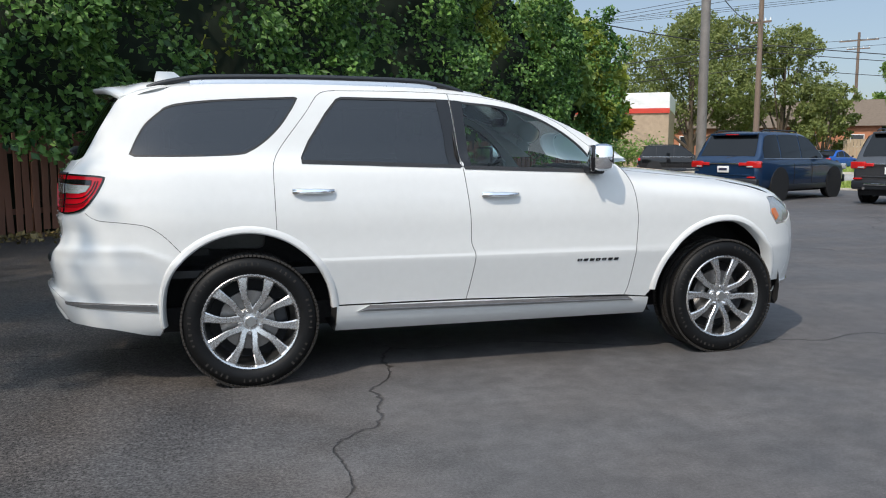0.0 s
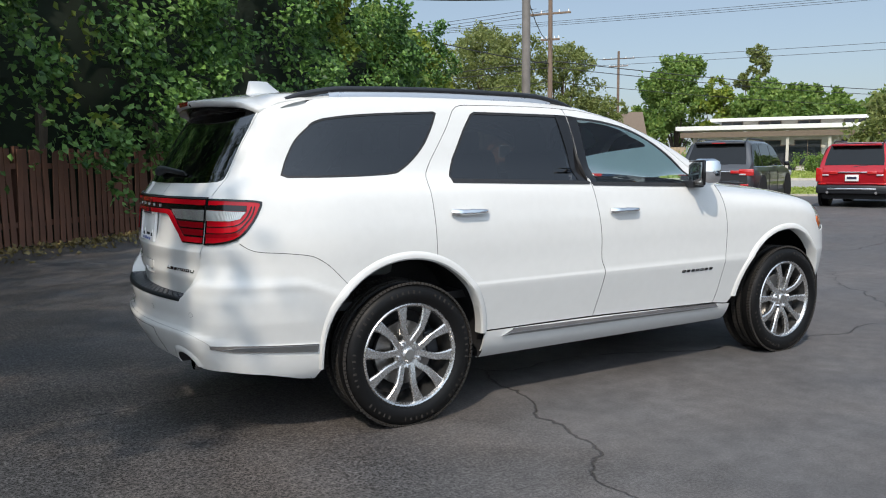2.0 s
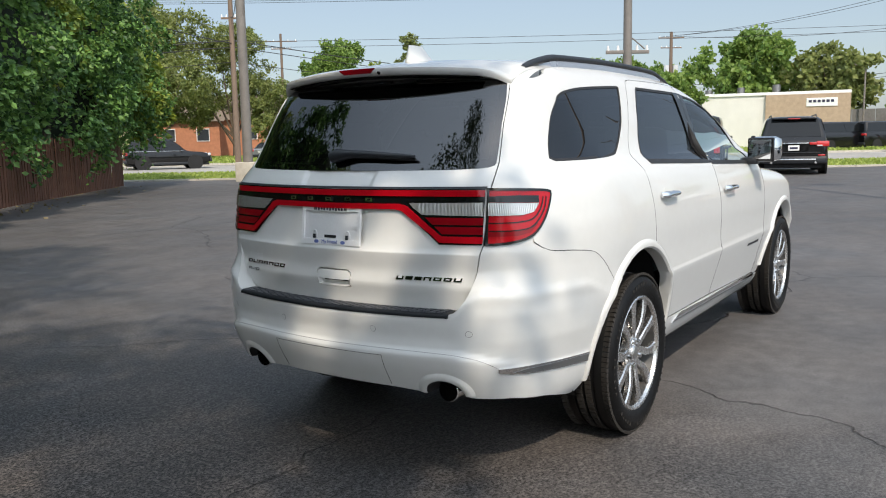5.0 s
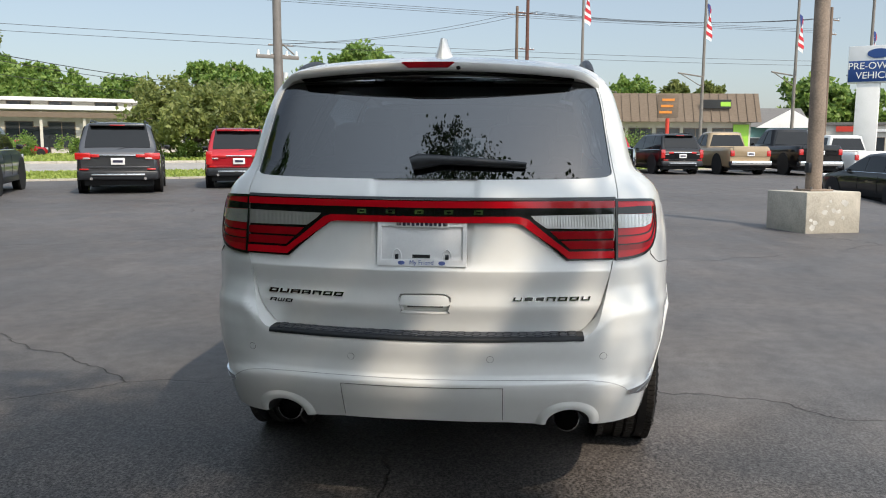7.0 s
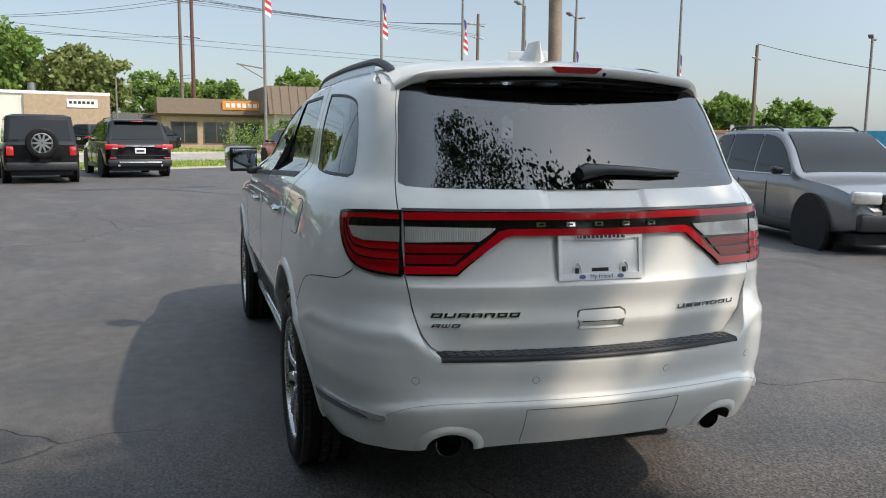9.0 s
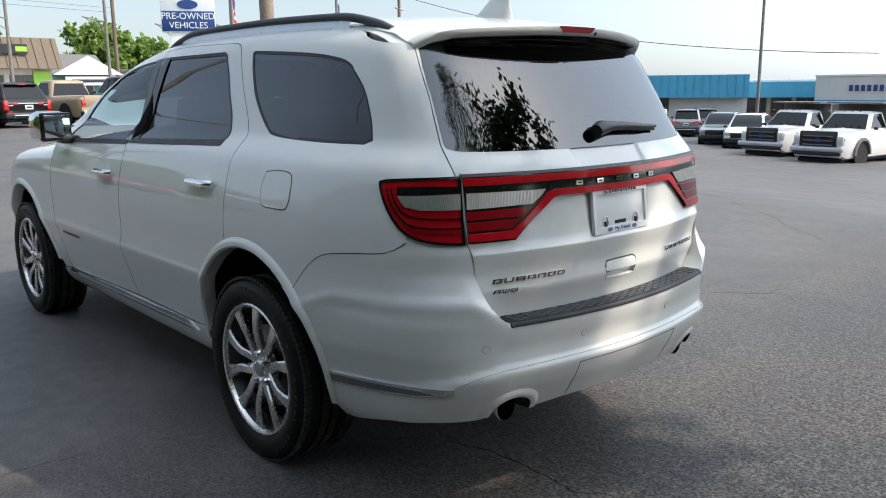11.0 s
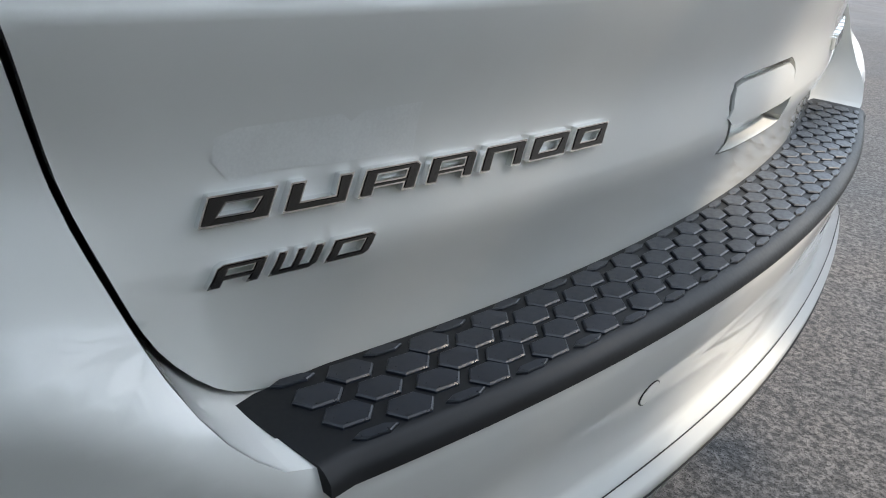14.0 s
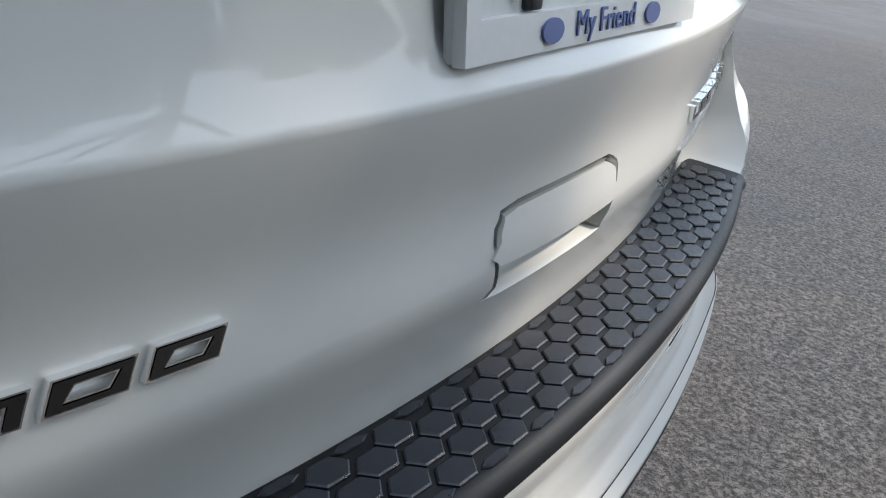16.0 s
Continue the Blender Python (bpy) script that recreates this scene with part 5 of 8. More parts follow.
    l.new(mul(rng(dn.outputs["Fac"], 0.38, 0.60, 0.0, 1.0), rng(worn, 0.0, 1.0, 0.25, 1.0)), dust.inputs["Factor"])
    l.new(dust.outputs["Result"], vm.inputs[0])
    l.new(f2, vm.inputs["Scale"])
    mx = n.new("ShaderNodeMix")
    mx.data_type = "RGBA"
    l.new(cmask, mx.inputs["Factor"])
    l.new(vm.outputs[0], mx.inputs["A"])
    mx.inputs["B"].default_value = (0.62, 0.60, 0.57, 1)
    l.new(mx.outputs["Result"], b.inputs["Base Color"])
    l.new(rng(mid.outputs["Fac"], 0.3, 0.7, 0.55, 0.75), b.inputs["Roughness"])
    b.inputs["Specular IOR Level"].default_value = 0.32
    bn = n.new("ShaderNodeBump")
    bn.inputs["Strength"].default_value, bn.inputs["Distance"].default_value = 0.9, 0.010
    ht = n.new("ShaderNodeMath")
    ht.operation = "SUBTRACT"
    l.new(mul(mul(rng(stone.outputs["Distance"], 0.0, 0.7, 1.0, 0.0), rng(pit.outputs["Fac"], 0.38, 0.56, 0.0, 1.0)), rng(worn, 0.0, 1.0, 0.22, 1.0)), ht.inputs[0])
    l.new(crack, ht.inputs[1])
    l.new(ht.outputs[0], bn.inputs["Height"])
    l.new(bn.outputs[0], b.inputs["Normal"])
    return m


ASPHALT = asphalt("sealed_asphalt", (0.098, 0.0955, 0.097), 0.8, 1.0)
ROAD = asphalt("worn_road", (0.34, 0.33, 0.31), 0.2, 0.4)
CONCRETE = mat("weathered_concrete", (0.42, 0.39, 0.33), 0.85, var=0.25, scale=4, bump=0.5, bscale=60)
GRASS_SOIL = mat("lawn_soil", (0.26, 0.30, 0.09), 0.95, var=0.3, scale=0.8)
lines = sorted({round(math.copysign(1, k) * 0.6 * (math.exp(abs(k) * 0.16) - 1), 3) for k in range(-42, 43)})
bm = grid([[(x + 4, y, ground_z(x + 4, y)) for y in lines] for x in lines])
bmesh.ops.recalc_face_normals(bm, faces=bm.faces)
tagged(obj("ground", bm, ASPHALT), "dark sealed asphalt car lot with cracks and pale chips", "ground", kind="structure")

# frame of the street: u along the kerb, w across it away from the lot
NA = radians(36)
NW, NU = Vector((math.cos(NA), math.sin(NA), 0)), Vector((math.sin(NA), -math.cos(NA), 0))


def street(u, w, z=0.0):
    return NU * u + NW * w + Vector((0, 0, z))


def strip(w0, w1, z, u0=-150, u1=60, n=60):
    return grid([[street(u0 + (u1 - u0) * i / n, w0, z), street(u0 + (u1 - u0) * i / n, w1, z)] for i in range(n + 1)])


tagged(obj("road", strip(31.5, 49, 0.012), ROAD), "grey worn street beyond the verge", "road", kind="structure")
tagged(obj("verge", strip(25.55, 31.3, 0.13), GRASS_SOIL), "mown grass strip between lot and street", "verge", kind="structure")
tagged(obj("lawn", strip(49.3, 76, 0.10), GRASS_SOIL), "mown lawn across the street", "lawn", kind="structure")
for w, nm in ((25.4, "kerb"), (31.4, "kerb"), (49.15, "kerb")):
    bm = bmesh.new()
    for i in range(105):
        add_box(bm, street(-149 + 2 * i, w, 0.065), (0.26, 1.985, 0.15), math.degrees(NA), 0.0)
    tagged(obj(nm, bm, CONCRETE, smooth=False), "pale concrete kerb along the grass", "kerb", kind="structure")

# ---- foliage ----
def leaf_mat(name, base, tip, trans=0.35):
    m, n, l, b = nodes_of(name)
    geo, mx = n.new("ShaderNodeNewGeometry"), n.new("ShaderNodeMix")
    mx.data_type = "RGBA"
    mx.inputs["A"].default_value, mx.inputs["B"].default_value = (*base, 1), (*tip, 1)
    l.new(geo.outputs["Random Per Island"], mx.inputs["Factor"])
    l.new(mx.outputs["Result"], b.inputs["Base Color"])
    b.inputs["Roughness"].default_value = 0.5
    tr, ad = n.new("ShaderNodeBsdfTranslucent"), n.new("ShaderNodeMixShader")
    l.new(mx.outputs["Result"], tr.inputs["Color"])
    ad.inputs[0].default_value = trans
    l.new(b.outputs[0], ad.inputs[1])
    l.new(tr.outputs[0], ad.inputs[2])
    l.new(ad.outputs[0], n["Material Output"].inputs["Surface"])
    return m


LEAF_VINE = leaf_mat("vine_leaves", (0.018, 0.066, 0.018), (0.20, 0.37, 0.085), 0.28)
LEAF_LIME = leaf_mat("lime_leaves", (0.12, 0.20, 0.03), (0.32, 0.36, 0.05))
LEAF_TREE = leaf_mat("tree_leaves", (0.09, 0.18, 0.035), (0.26, 0.36, 0.08), 0.45)
LEAF_OLIVE = leaf_mat("olive_tree_leaves", (0.12, 0.16, 0.045), (0.28, 0.31, 0.095), 0.45)
LEAF_DRY = leaf_mat("fallen_leaves", (0.09, 0.07, 0.025), (0.25, 0.19, 0.07), 0.1)
BARK = mat("bark", (0.10, 0.075, 0.055), 0.9, var=0.35, scale=5, bump=0.8, bscale=40, stretch=(1, 1, 0.2))
HEDGE_SHADE = mat("hedge_shade", (0.010, 0.018, 0.008), 0.95, var=0.4, scale=3)
GRASS = leaf_mat("grass_blades", (0.20, 0.28, 0.05), (0.40, 0.46, 0.12), 0.4)


def leaf_cloud(name, pos, size, material, rng, parent=None, droop=0.35, label="", out=None):
    """One mesh of pointed leaves, folded along the middle, at the given places."""
    n = len(pos)
    d = rng.normal(size=(n, 3))
    if out is not None:
        d += out
    d[:, 2] -= droop
    d /= np.linalg.norm(d, axis=1)[:, None]
    s = np.cross(d, rng.normal(size=(n, 3)))
    s /= np.linalg.norm(s, axis=1)[:, None]
    up = np.cross(s, d)
    ln = (size * rng.uniform(0.7, 1.3, n))[:, None]
    v = np.empty((n, 4, 3))
    v[:, 0], v[:, 2] = pos, pos + d * ln
    mid = pos + d * ln * 0.45
    v[:, 1], v[:, 3] = mid + s * ln * 0.36 + up * ln * 0.1, mid - s * ln * 0.36 + up * ln * 0.1
    idx = np.arange(n * 4).reshape(n, 4)
    f = np.concatenate([idx[:, [0, 1, 2]], idx[:, [0, 2, 3]]]).tolist()
    me = bpy.data.meshes.new(name)
    me.from_pydata(v.reshape(-1, 3).tolist(), [], f)
    me.materials.append(material)
    ob = new(name, me)
    if parent:
        ob.parent = parent
    if label:
        ob["label"] = label
    return ob


def clumps(rng, lobes, per, spread=0.55):
    """Leaf places in clumps spread over the shells of some lobes (centre, radii)."""
    out = []
    for (c, r), k in zip(lobes, per):
        n = max(4, k // 45)
        d = rng.normal(size=(n, 3))
        d /= np.linalg.norm(d, axis=1)[:, None]
        cc = np.array(c) + d * np.array(r) * rng.uniform(0.45, 1.0, (n, 1)) ** 0.6
        cr = np.mean(r) * rng.uniform(0.13, 0.30, n)
        i = rng.integers(0, n, k)
        out.append(cc[i] + rng.normal(size=(k, 3)) * cr[i][:, None] * spread)
    return np.concatenate(out)


def tree(name, label, x, y, h, spread, seed, material=LEAF_TREE, leaf=0.30, count=5200, bare=0.22, lobes=9, group="", z=None, flat=1.0, trunk_r=None):
    """Tapered trunk, forked limbs and an uneven crown."""
    rng = np.random.default_rng(seed)
    t = empty(name, Matrix.Translation((x, y, ground_z(x, y) if z is None else z)), label, "tree", group)
    tr = trunk_r or h * 0.022
    bm = bmesh.new()
    add_tube(bm, [(0, 0, -0.1), (0.03 * h * rng.uniform(-1, 1), 0.03 * h * rng.uniform(-1, 1), h * bare), (0.04 * h * rng.uniform(-1, 1), 0, h * 0.62)], [tr, tr * 0.8, tr * 0.35], 9)
    ls, per = [], []
    for k in range(lobes):
        q = 2 * math.pi * (k + rng.uniform(-0.3, 0.3)) / lobes * 2.4
        rr = spread * rng.uniform(0.25, 0.75)
        zz = h * (bare + (1 - bare) * (0.22 + 0.62 * (k + rng.uniform(0, 1)) / lobes))
        rr *= 1.15 - 0.75 * max(0, (zz / h - 0.6)) / 0.4
        c = (rr * math.cos(q), rr * math.sin(q), zz * (1 if flat == 1 else 0.9))
        r = spread * rng.uniform(0.36, 0.55)
        ls.append((c, (r, r, r * 0.75 * flat)))
        per.append(int(count / lobes))
        add_tube(bm, [(0, 0, h * bare * rng.uniform(0.8, 1.6)), (c[0] * 0.5, c[1] * 0.5, (zz + h * bare) * 0.48), c], [tr * 0.45, tr * 0.28, tr * 0.08], 6)
    part("trunk", bm, BARK, t)
    leaf_cloud("crown", clumps(rng, ls, [int(k * 1.7) for k in per]), leaf * 1.22, material, rng, t)
    return t


# ---- fence and overgrown hedge ----
FA = radians(39)
FD, FN = Vector((math.cos(FA), math.sin(FA), 0)), Vector((math.sin(FA), -math.cos(FA), 0))
F0 = Vector((0, 10.9, 0))
FENCE_WOOD = mat("weathered_red_brown_fence", (0.13, 0.060, 0.038), 0.85, var=0.35, scale=5, bump=0.5, bscale=60, stretch=(1, 1, 0.12), rand=0.5)
fence = empty("fence", None, "weathered red-brown picket fence half hidden by vines", "fence")
me = bpy.data.meshes.new("picket")
bm = box((0, 0, 0.80), (0.105, 0.022, 1.56), bevel=0.004)
bm.to_mesh(me)
bm.free()
me.materials.append(FENCE_WOOD)
rng = np.random.default_rng(5)
for k in range(172):
    s = -8.5 + 0.143 * k
    p = F0 + FD * s
    o = new("picket", me)
    o.parent = fence
    o.matrix_world = pose(p.x, p.y, 0.02 + 0.02 * rng.normal(), 0, 1.2 * rng.normal(), math.degrees(FA) + rng.normal())
for zz in (0.38, 1.32):
    a, c = F0 + FD * 3.8 - FN * 0.04, 24.8
    part("rail", box((a.x, a.y, zz), (c, 0.045, 0.09), math.degrees(FA)), FENCE_WOOD, fence)
for k in range(11):
    p = F0 + FD * (-8.5 + 2.45 * k) - FN * 0.10
    part("post", box((p.x, p.y, 0.82), (0.09, 0.09, 1.64), math.degrees(FA)), FENCE_WOOD, fence)

hedge = empty("vine_hedge", None, "tall dark green vine-covered hedge hanging over the fence", "hedge")
rng = np.random.default_rng(11)
N = 120000
s = rng.uniform(-10, 15.6, N)
zz = 0.15 + 8.4 * rng.uniform(0, 1, N) ** 0.9


def lump(s_, z_, k=1.0):
    return (np.sin(s_ * 1.3 + 0.7 * np.sin(z_ * 1.1)) * 0.35 + np.sin(s_ * 3.1 + z_ * 2.3) * 0.22 + np.sin(z_ * 3.7 - s_ * 1.9 + 1.0) * 0.20 + np.sin(s_ * 6.3 + z_ * 5.1) * 0.10) * k


depth = 0.55 + 0.55 * np.clip((zz - 1.2) / 1.6, 0, 1) + lump(s, zz) * 1.15 - 0.10 * np.clip(zz - 5, 0, 4)
top = 7.4 - 0.25 * np.clip(s - 6, 0, 10) + 0.8 * np.sin(s * 0.9) + 0.4 * np.sin(s * 2.7 + 1)
hang = np.sin(s * 1.7) + np.sin(s * 3.9 + 1.3) + 0.6 * np.sin(s * 9.1)
low = 1.35 - 0.75 * np.clip(hang - 0.6, 0, 1.4)
keep = (zz < top) & (zz > low + rng.normal(size=N) * 0.12)
keep &= rng.uniform(0, 1, N) < 0.10 + 1.25 * np.clip(lump(s, zz) + 0.30, 0, 1)
s, zz, depth = s[keep], zz[keep], depth[keep]
depth = depth + rng.normal(size=len(s)) * 0.10
pos = np.stack([F0.x + FD.x * s + FN.x * depth, F0.y + FD.y * s + FN.y * depth, zz], 1)
lime = (np.sin(s * 0.8 + 2.0) + np.sin(s * 2.9 + zz * 1.2) * 0.8 + 0.25 * (zz - 4)) > 1.25
outw = np.array([FN.x, FN.y, 0.1]) * 0.9
leaf_cloud("vine_leaves", pos[~lime], 0.135, LEAF_VINE, rng, hedge, 0.75, out=outw)
leaf_cloud("lime_leaves", pos[lime], 0.14, LEAF_LIME, rng, hedge, 0.6, "yellow-green young leaves", out=outw)
# near-black sheet behind the leaves stands in for the shade inside the hedge
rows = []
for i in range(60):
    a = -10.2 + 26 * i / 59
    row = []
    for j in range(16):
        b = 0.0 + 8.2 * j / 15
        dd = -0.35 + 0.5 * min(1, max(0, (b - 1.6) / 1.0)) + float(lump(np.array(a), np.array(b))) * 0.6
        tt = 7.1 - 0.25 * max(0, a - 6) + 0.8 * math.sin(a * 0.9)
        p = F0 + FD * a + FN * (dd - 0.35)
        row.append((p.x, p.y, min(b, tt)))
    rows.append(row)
part("hedge_core", grid(rows), HEDGE_SHADE, hedge)
for k in range(9):
    a = -9 + 2.9 * k
    p = F0 + FD * a - FN * 0.7
    bm = bmesh.new()
    add_tube(bm, [(p.x, p.y, 0), (p.x + 0.2, p.y - 0.1, 2.0), (p.x + 0.5 * math.sin(k), p.y, 5.5)], [0.16, 0.12, 0.05], 8)
    part("stem", bm, BARK, hedge)
# unseen stretch of hedge, added to darken reflections in the car's tail
n = 9000
s = rng.uniform(-25, -10, n)
z9 = rng.uniform(0.3, 6.8, n)
d9 = 0.6 + lump(s, z9) + rng.normal(size=n) * 0.15
leaf_cloud("vine_leaves", np.stack([F0.x + FD.x * s + FN.x * d9, F0.y + FD.y * s + FN.y * d9, z9], 1), 0.28, LEAF_VINE, rng, hedge, 0.7, out=outw)
part("hedge_core", grid([[tuple(F0 + FD * a - FN * 0.5 + Vector((0, 0, z))) for z in (0, 3, 6.4)] for a in (-26, -20, -15, -10)]), HEDGE_SHADE, hedge)
# fallen leaves along its foot
n = 3200
s = rng.uniform(-9, 15.5, n)
d = np.abs(rng.normal(size=n)) * 0.55 + 0.05
pos = np.stack([F0.x + FD.x * s + FN.x * d, F0.y + FD.y * s + FN.y * d, 0.012 + rng.uniform(0, 0.03, n)], 1)
o = leaf_cloud("leaf_litter", pos, 0.09, LEAF_DRY, rng, None, 0.0)
tagged(o, "dry leaves and twigs strewn along the fence foot", "leaf litter", kind="stuff")

tree("lime_tree", "yellow-green tree at the end of the hedge", 12.3, 21.7, 6.4, 2.1, 21, LEAF_LIME, 0.22, 6500, 0.12, 9)
tree("lime_tree", "yellow-green bushy tree beside the hedge", 10.4, 20.6, 6.9, 2.3, 22, LEAF_TREE, 0.22, 5500, 0.1, 9)

# tree over the lot, seen as its shade and mirrored in the rear glass
shade = empty("shade_tree", Matrix.Translation((-8.3, -2.3, 0)), "green leafy tree standing beside the lot", "tree")
bm = bmesh.new()
add_tube(bm, [(0, 0, -0.1), (0.1, 0.1, 2.4), (0.4, 0.1, 4.4), (0.9, 1.2, 8.6)], [0.20, 0.17, 0.12, 0.05], 10)
lobes = [((3.4, -0.9, 5.9), (1.2, 0.95, 0.6)), ((2.9, 0.7, 6.2), (1.6, 1.3, 0.7)), ((1.3, 2.5, 9.4), (1.9, 2.0, 2.2)), ((0.8, 0.1, 7.0), (1.8, 1.6, 1.2)), ((1.1, 4.8, 7.0), (1.5, 1.5, 1.2)), ((2.3, 2.9, 10.7), (0.9, 1.1, 0.8)), ((-0.8, 2.2, 7.4), (1.6, 1.6, 1.3))]
for (q, r) in lobes:
    add_tube(bm, [(0.3, 0.1, 3.6), (q[0] * 0.5, q[1] * 0.5, q[2] * 0.76), q, (q[0] + r[0] * 0.6, q[1] + 0.2, q[2] + 0.3)], [0.09, 0.05, 0.02, 0.006], 7)
part("trunk", bm, BARK, shade)
rng = np.random.default_rng(8)
pts = clumps(rng, lobes, [3000, 3000, 4200, 2600, 1600, 1100, 1200], 0.75)
# gaps in the crown that let the sun through
keep = np.ones(len(pts), bool)
for p, r in (((-1.07, -0.14, 0.80), 0.17), ((-1.05, -0.27, 1.02), 0.16), ((-1.10, 0.06, 0.62), 0.14), ((-1.0, -0.62, 0.85), 0.13), ((-2.0, -0.75, 0.0), 0.22), ((-1.9, 1.2, 0.0), 0.20)):
    q = pts - (np.array(p) - np.array((-8.3, -2.3, 0)))
    s_ = np.array(SUN_TO)
    keep &= np.linalg.norm(q - (q @ s_)[:, None] * s_, axis=1) > r
# leaf colour darkened to stand for the crown's unlit side as mirrored
leaf_cloud("crown", pts[keep], 0.125, leaf_mat("unlit_side_leaves", (0.030, 0.060, 0.014), (0.09, 0.14, 0.035), 0.15), rng, shade)

# unseen row of trees, added to darken what lamps and paint mirror
for i in range(10):
    tree("boundary_tree", "unseen dense green tree added to darken reflections", -27 + 2.5 * math.sin(i * 2.3), -34 + 7.2 * i, 8.6 + 1.2 * math.sin(i * 1.7), 4.6, 170 + i, LEAF_TREE, 0.42, 2600, 0.06, 9, group="trees behind the lot")

# grass blades on the verge and lawn, and hedge shrubs
def blades(name, w0, w1, u0, u1, n, size, z, seed):
    rng = np.random.default_rng(seed)
    u, w = rng.uniform(u0, u1, n), rng.uniform(w0, w1, n)
    pos = np.stack([NU.x * u + NW.x * w, NU.y * u + NW.y * w, np.full(n, z)], 1)
    tagged(leaf_cloud(name, pos, size, GRASS, rng, None, -2.2), "short green grass blades", "grass", kind="stuff")


blades("grass", 25.6, 31.2, -30, 38, 26000, 0.11, 0.13, 31)
blades("grass", 49.4, 75, -45, 40, 22000, 0.22, 0.10, 32)


def shrub(x, y, r, h, seed, material=LEAF_TREE, n=2200, leaf=0.16, z=None):
    rng = np.random.default_rng(seed)
    e = empty("shrub", Matrix.Translation((x, y, ground_z(x, y) if z is None else z)), "clipped round green shrub", "shrub", "shrubs")
    lobes = [((r * 0.5 * math.cos(k * 2.1), r * 0.5 * math.sin(k * 2.1), h * 0.48), (r * 0.62, r * 0.62, h * 0.5)) for k in range(4)]
    leaf_cloud("foliage", clumps(rng, lobes, [n // 4] * 4, 0.8), leaf, material, rng, e)
    bm = bmesh.new()
    for k in range(5):
        add_tube(bm, [(0, 0, 0), (0.4 * r * math.cos(k * 1.3), 0.4 * r * math.sin(k * 1.3), h * 0.7)], [0.03, 0.01], 5)
    part("stem", bm, BARK, e)


def at(bearing, dist, ex=-3.8, ey=-0.4):
    return ex + dist * math.cos(radians(bearing)), ey + dist * math.sin(radians(bearing))


for i, (b, d, r, h) in enumerate(((34, 66, 1.6, 1.7), (30.5, 72, 1.5, 1.6), (38, 60, 2.6, 2.0), (24, 60, 1.6, 1.3), (21.5, 60, 1.4, 1.2), (27, 62, 1.2, 1.0), (-3.5, 66, 3.2, 2.6), (-6, 66, 2.6, 2.3), (16, 62, 2.2, 2.2), (60, 48, 2.2, 2.2), (57.5, 48, 2.4, 2.3), (55, 49, 2.2, 2.1))):
    shrub(*at(b, d), r, h, 40 + i, z=0.08)
for i, (b, d, h, sp, mt, lf, ct) in enumerate((
        (33.4, 104, 8.6, 4.6, LEAF_TREE, 0.5, 4000), (30.4, 112, 9.0, 5.0, LEAF_TREE, 0.55, 4000),
        (27.2, 120, 10.0, 5.5, LEAF_TREE, 0.55, 4000), (21.6, 112, 12.6, 4.8, LEAF_TREE, 0.5, 5000), (19.2, 118, 12.2, 4.5, LEAF_TREE, 0.5, 4600), (12.4, 92, 12.6, 5.2, LEAF_TREE, 0.48, 6000), (7.2, 90, 10.0, 4.6, LEAF_OLIVE, 0.45, 4600), (16.6, 58, 5.9, 2.5, LEAF_TREE, 0.26, 4600),
        (2.6, 150, 12, 6.0, LEAF_TREE, 0.7, 3200), (-1.5, 150, 11, 6.0, LEAF_TREE, 0.7, 3000), (-6.8, 150, 13, 6.0, LEAF_TREE, 0.7, 3000), (-9.6, 140, 12, 3.2, LEAF_OLIVE, 0.7, 2200), (-11.6, 140, 12, 2.8, LEAF_OLIVE, 0.7, 2000), (-17.8, 130, 11, 5.5, LEAF_TREE, 0.65, 4200), (-20.4, 135, 9.5, 4.4, LEAF_TREE, 0.65, 3400), (-24.5, 150, 9, 6.5, LEAF_TREE, 0.7, 3000), (-28.5, 160, 8.5, 6.0, LEAF_TREE, 0.8, 3000), (-32.0, 160, 9.5, 5.5, LEAF_OLIVE, 0.8, 3000), (-36, 165, 9, 6.0, LEAF_TREE, 0.8, 3000), (-40, 170, 8.5, 6.0, LEAF_TREE, 0.8, 2600))):
    tree("street_tree", "leafy green tree beyond the street" if d < 125 else "distant green tree on the skyline", *at(b, d), h, sp, 60 + i, mt, lf, ct, group="trees beyond the street", z=0.0)
for i, (b, d, h, sp, mt, lf, ct, bare) in enumerate(((55.6, 76, 14.4, 6.2, LEAF_OLIVE, 0.21, 17000, 0.10), (50.0, 78, 13.8, 4.3, LEAF_OLIVE, 0.20, 8000, 0.10), (47.4, 76, 7.6, 2.6, LEAF_OLIVE, 0.21, 4800, 0.08), (42.4, 112, 16.6, 5.4, LEAF_TREE, 0.32, 11000, 0.08), (39.6, 108, 12.6, 2.8, LEAF_LIME, 0.42, 2400, 0.1), (37.4, 112, 17.4, 2.7, LEAF_OLIVE, 0.28, 3600, 0.12), (37.0, 106, 11.5, 4.2, LEAF_TREE, 0.45, 3800, 0.08), (34.6, 108, 12.4, 3.0, LEAF_TREE, 0.45, 3200, 0.08), (44.8, 106, 8.0, 3.6, LEAF_TREE, 0.45, 2600, 0.06))):
    tree("street_tree", ("airy olive-green tree behind the brick houses", "thin olive-green tree with bare limbs")[i == 5 or i == 1] if mt is LEAF_OLIVE else "leafy tree beyond the street", *at(b, d, -2.0, -4.2), h, sp, 130 + i, mt, lf, ct, bare, 10, group="trees beyond the street", z=0.0)
tree("crab_apple_tree", "broad low spreading green tree on the lawn", *at(23.2, 61), 5.9, 5.6, 95, LEAF_OLIVE, 0.27, 9000, 0.16, 14, flat=0.62, z=0.05)

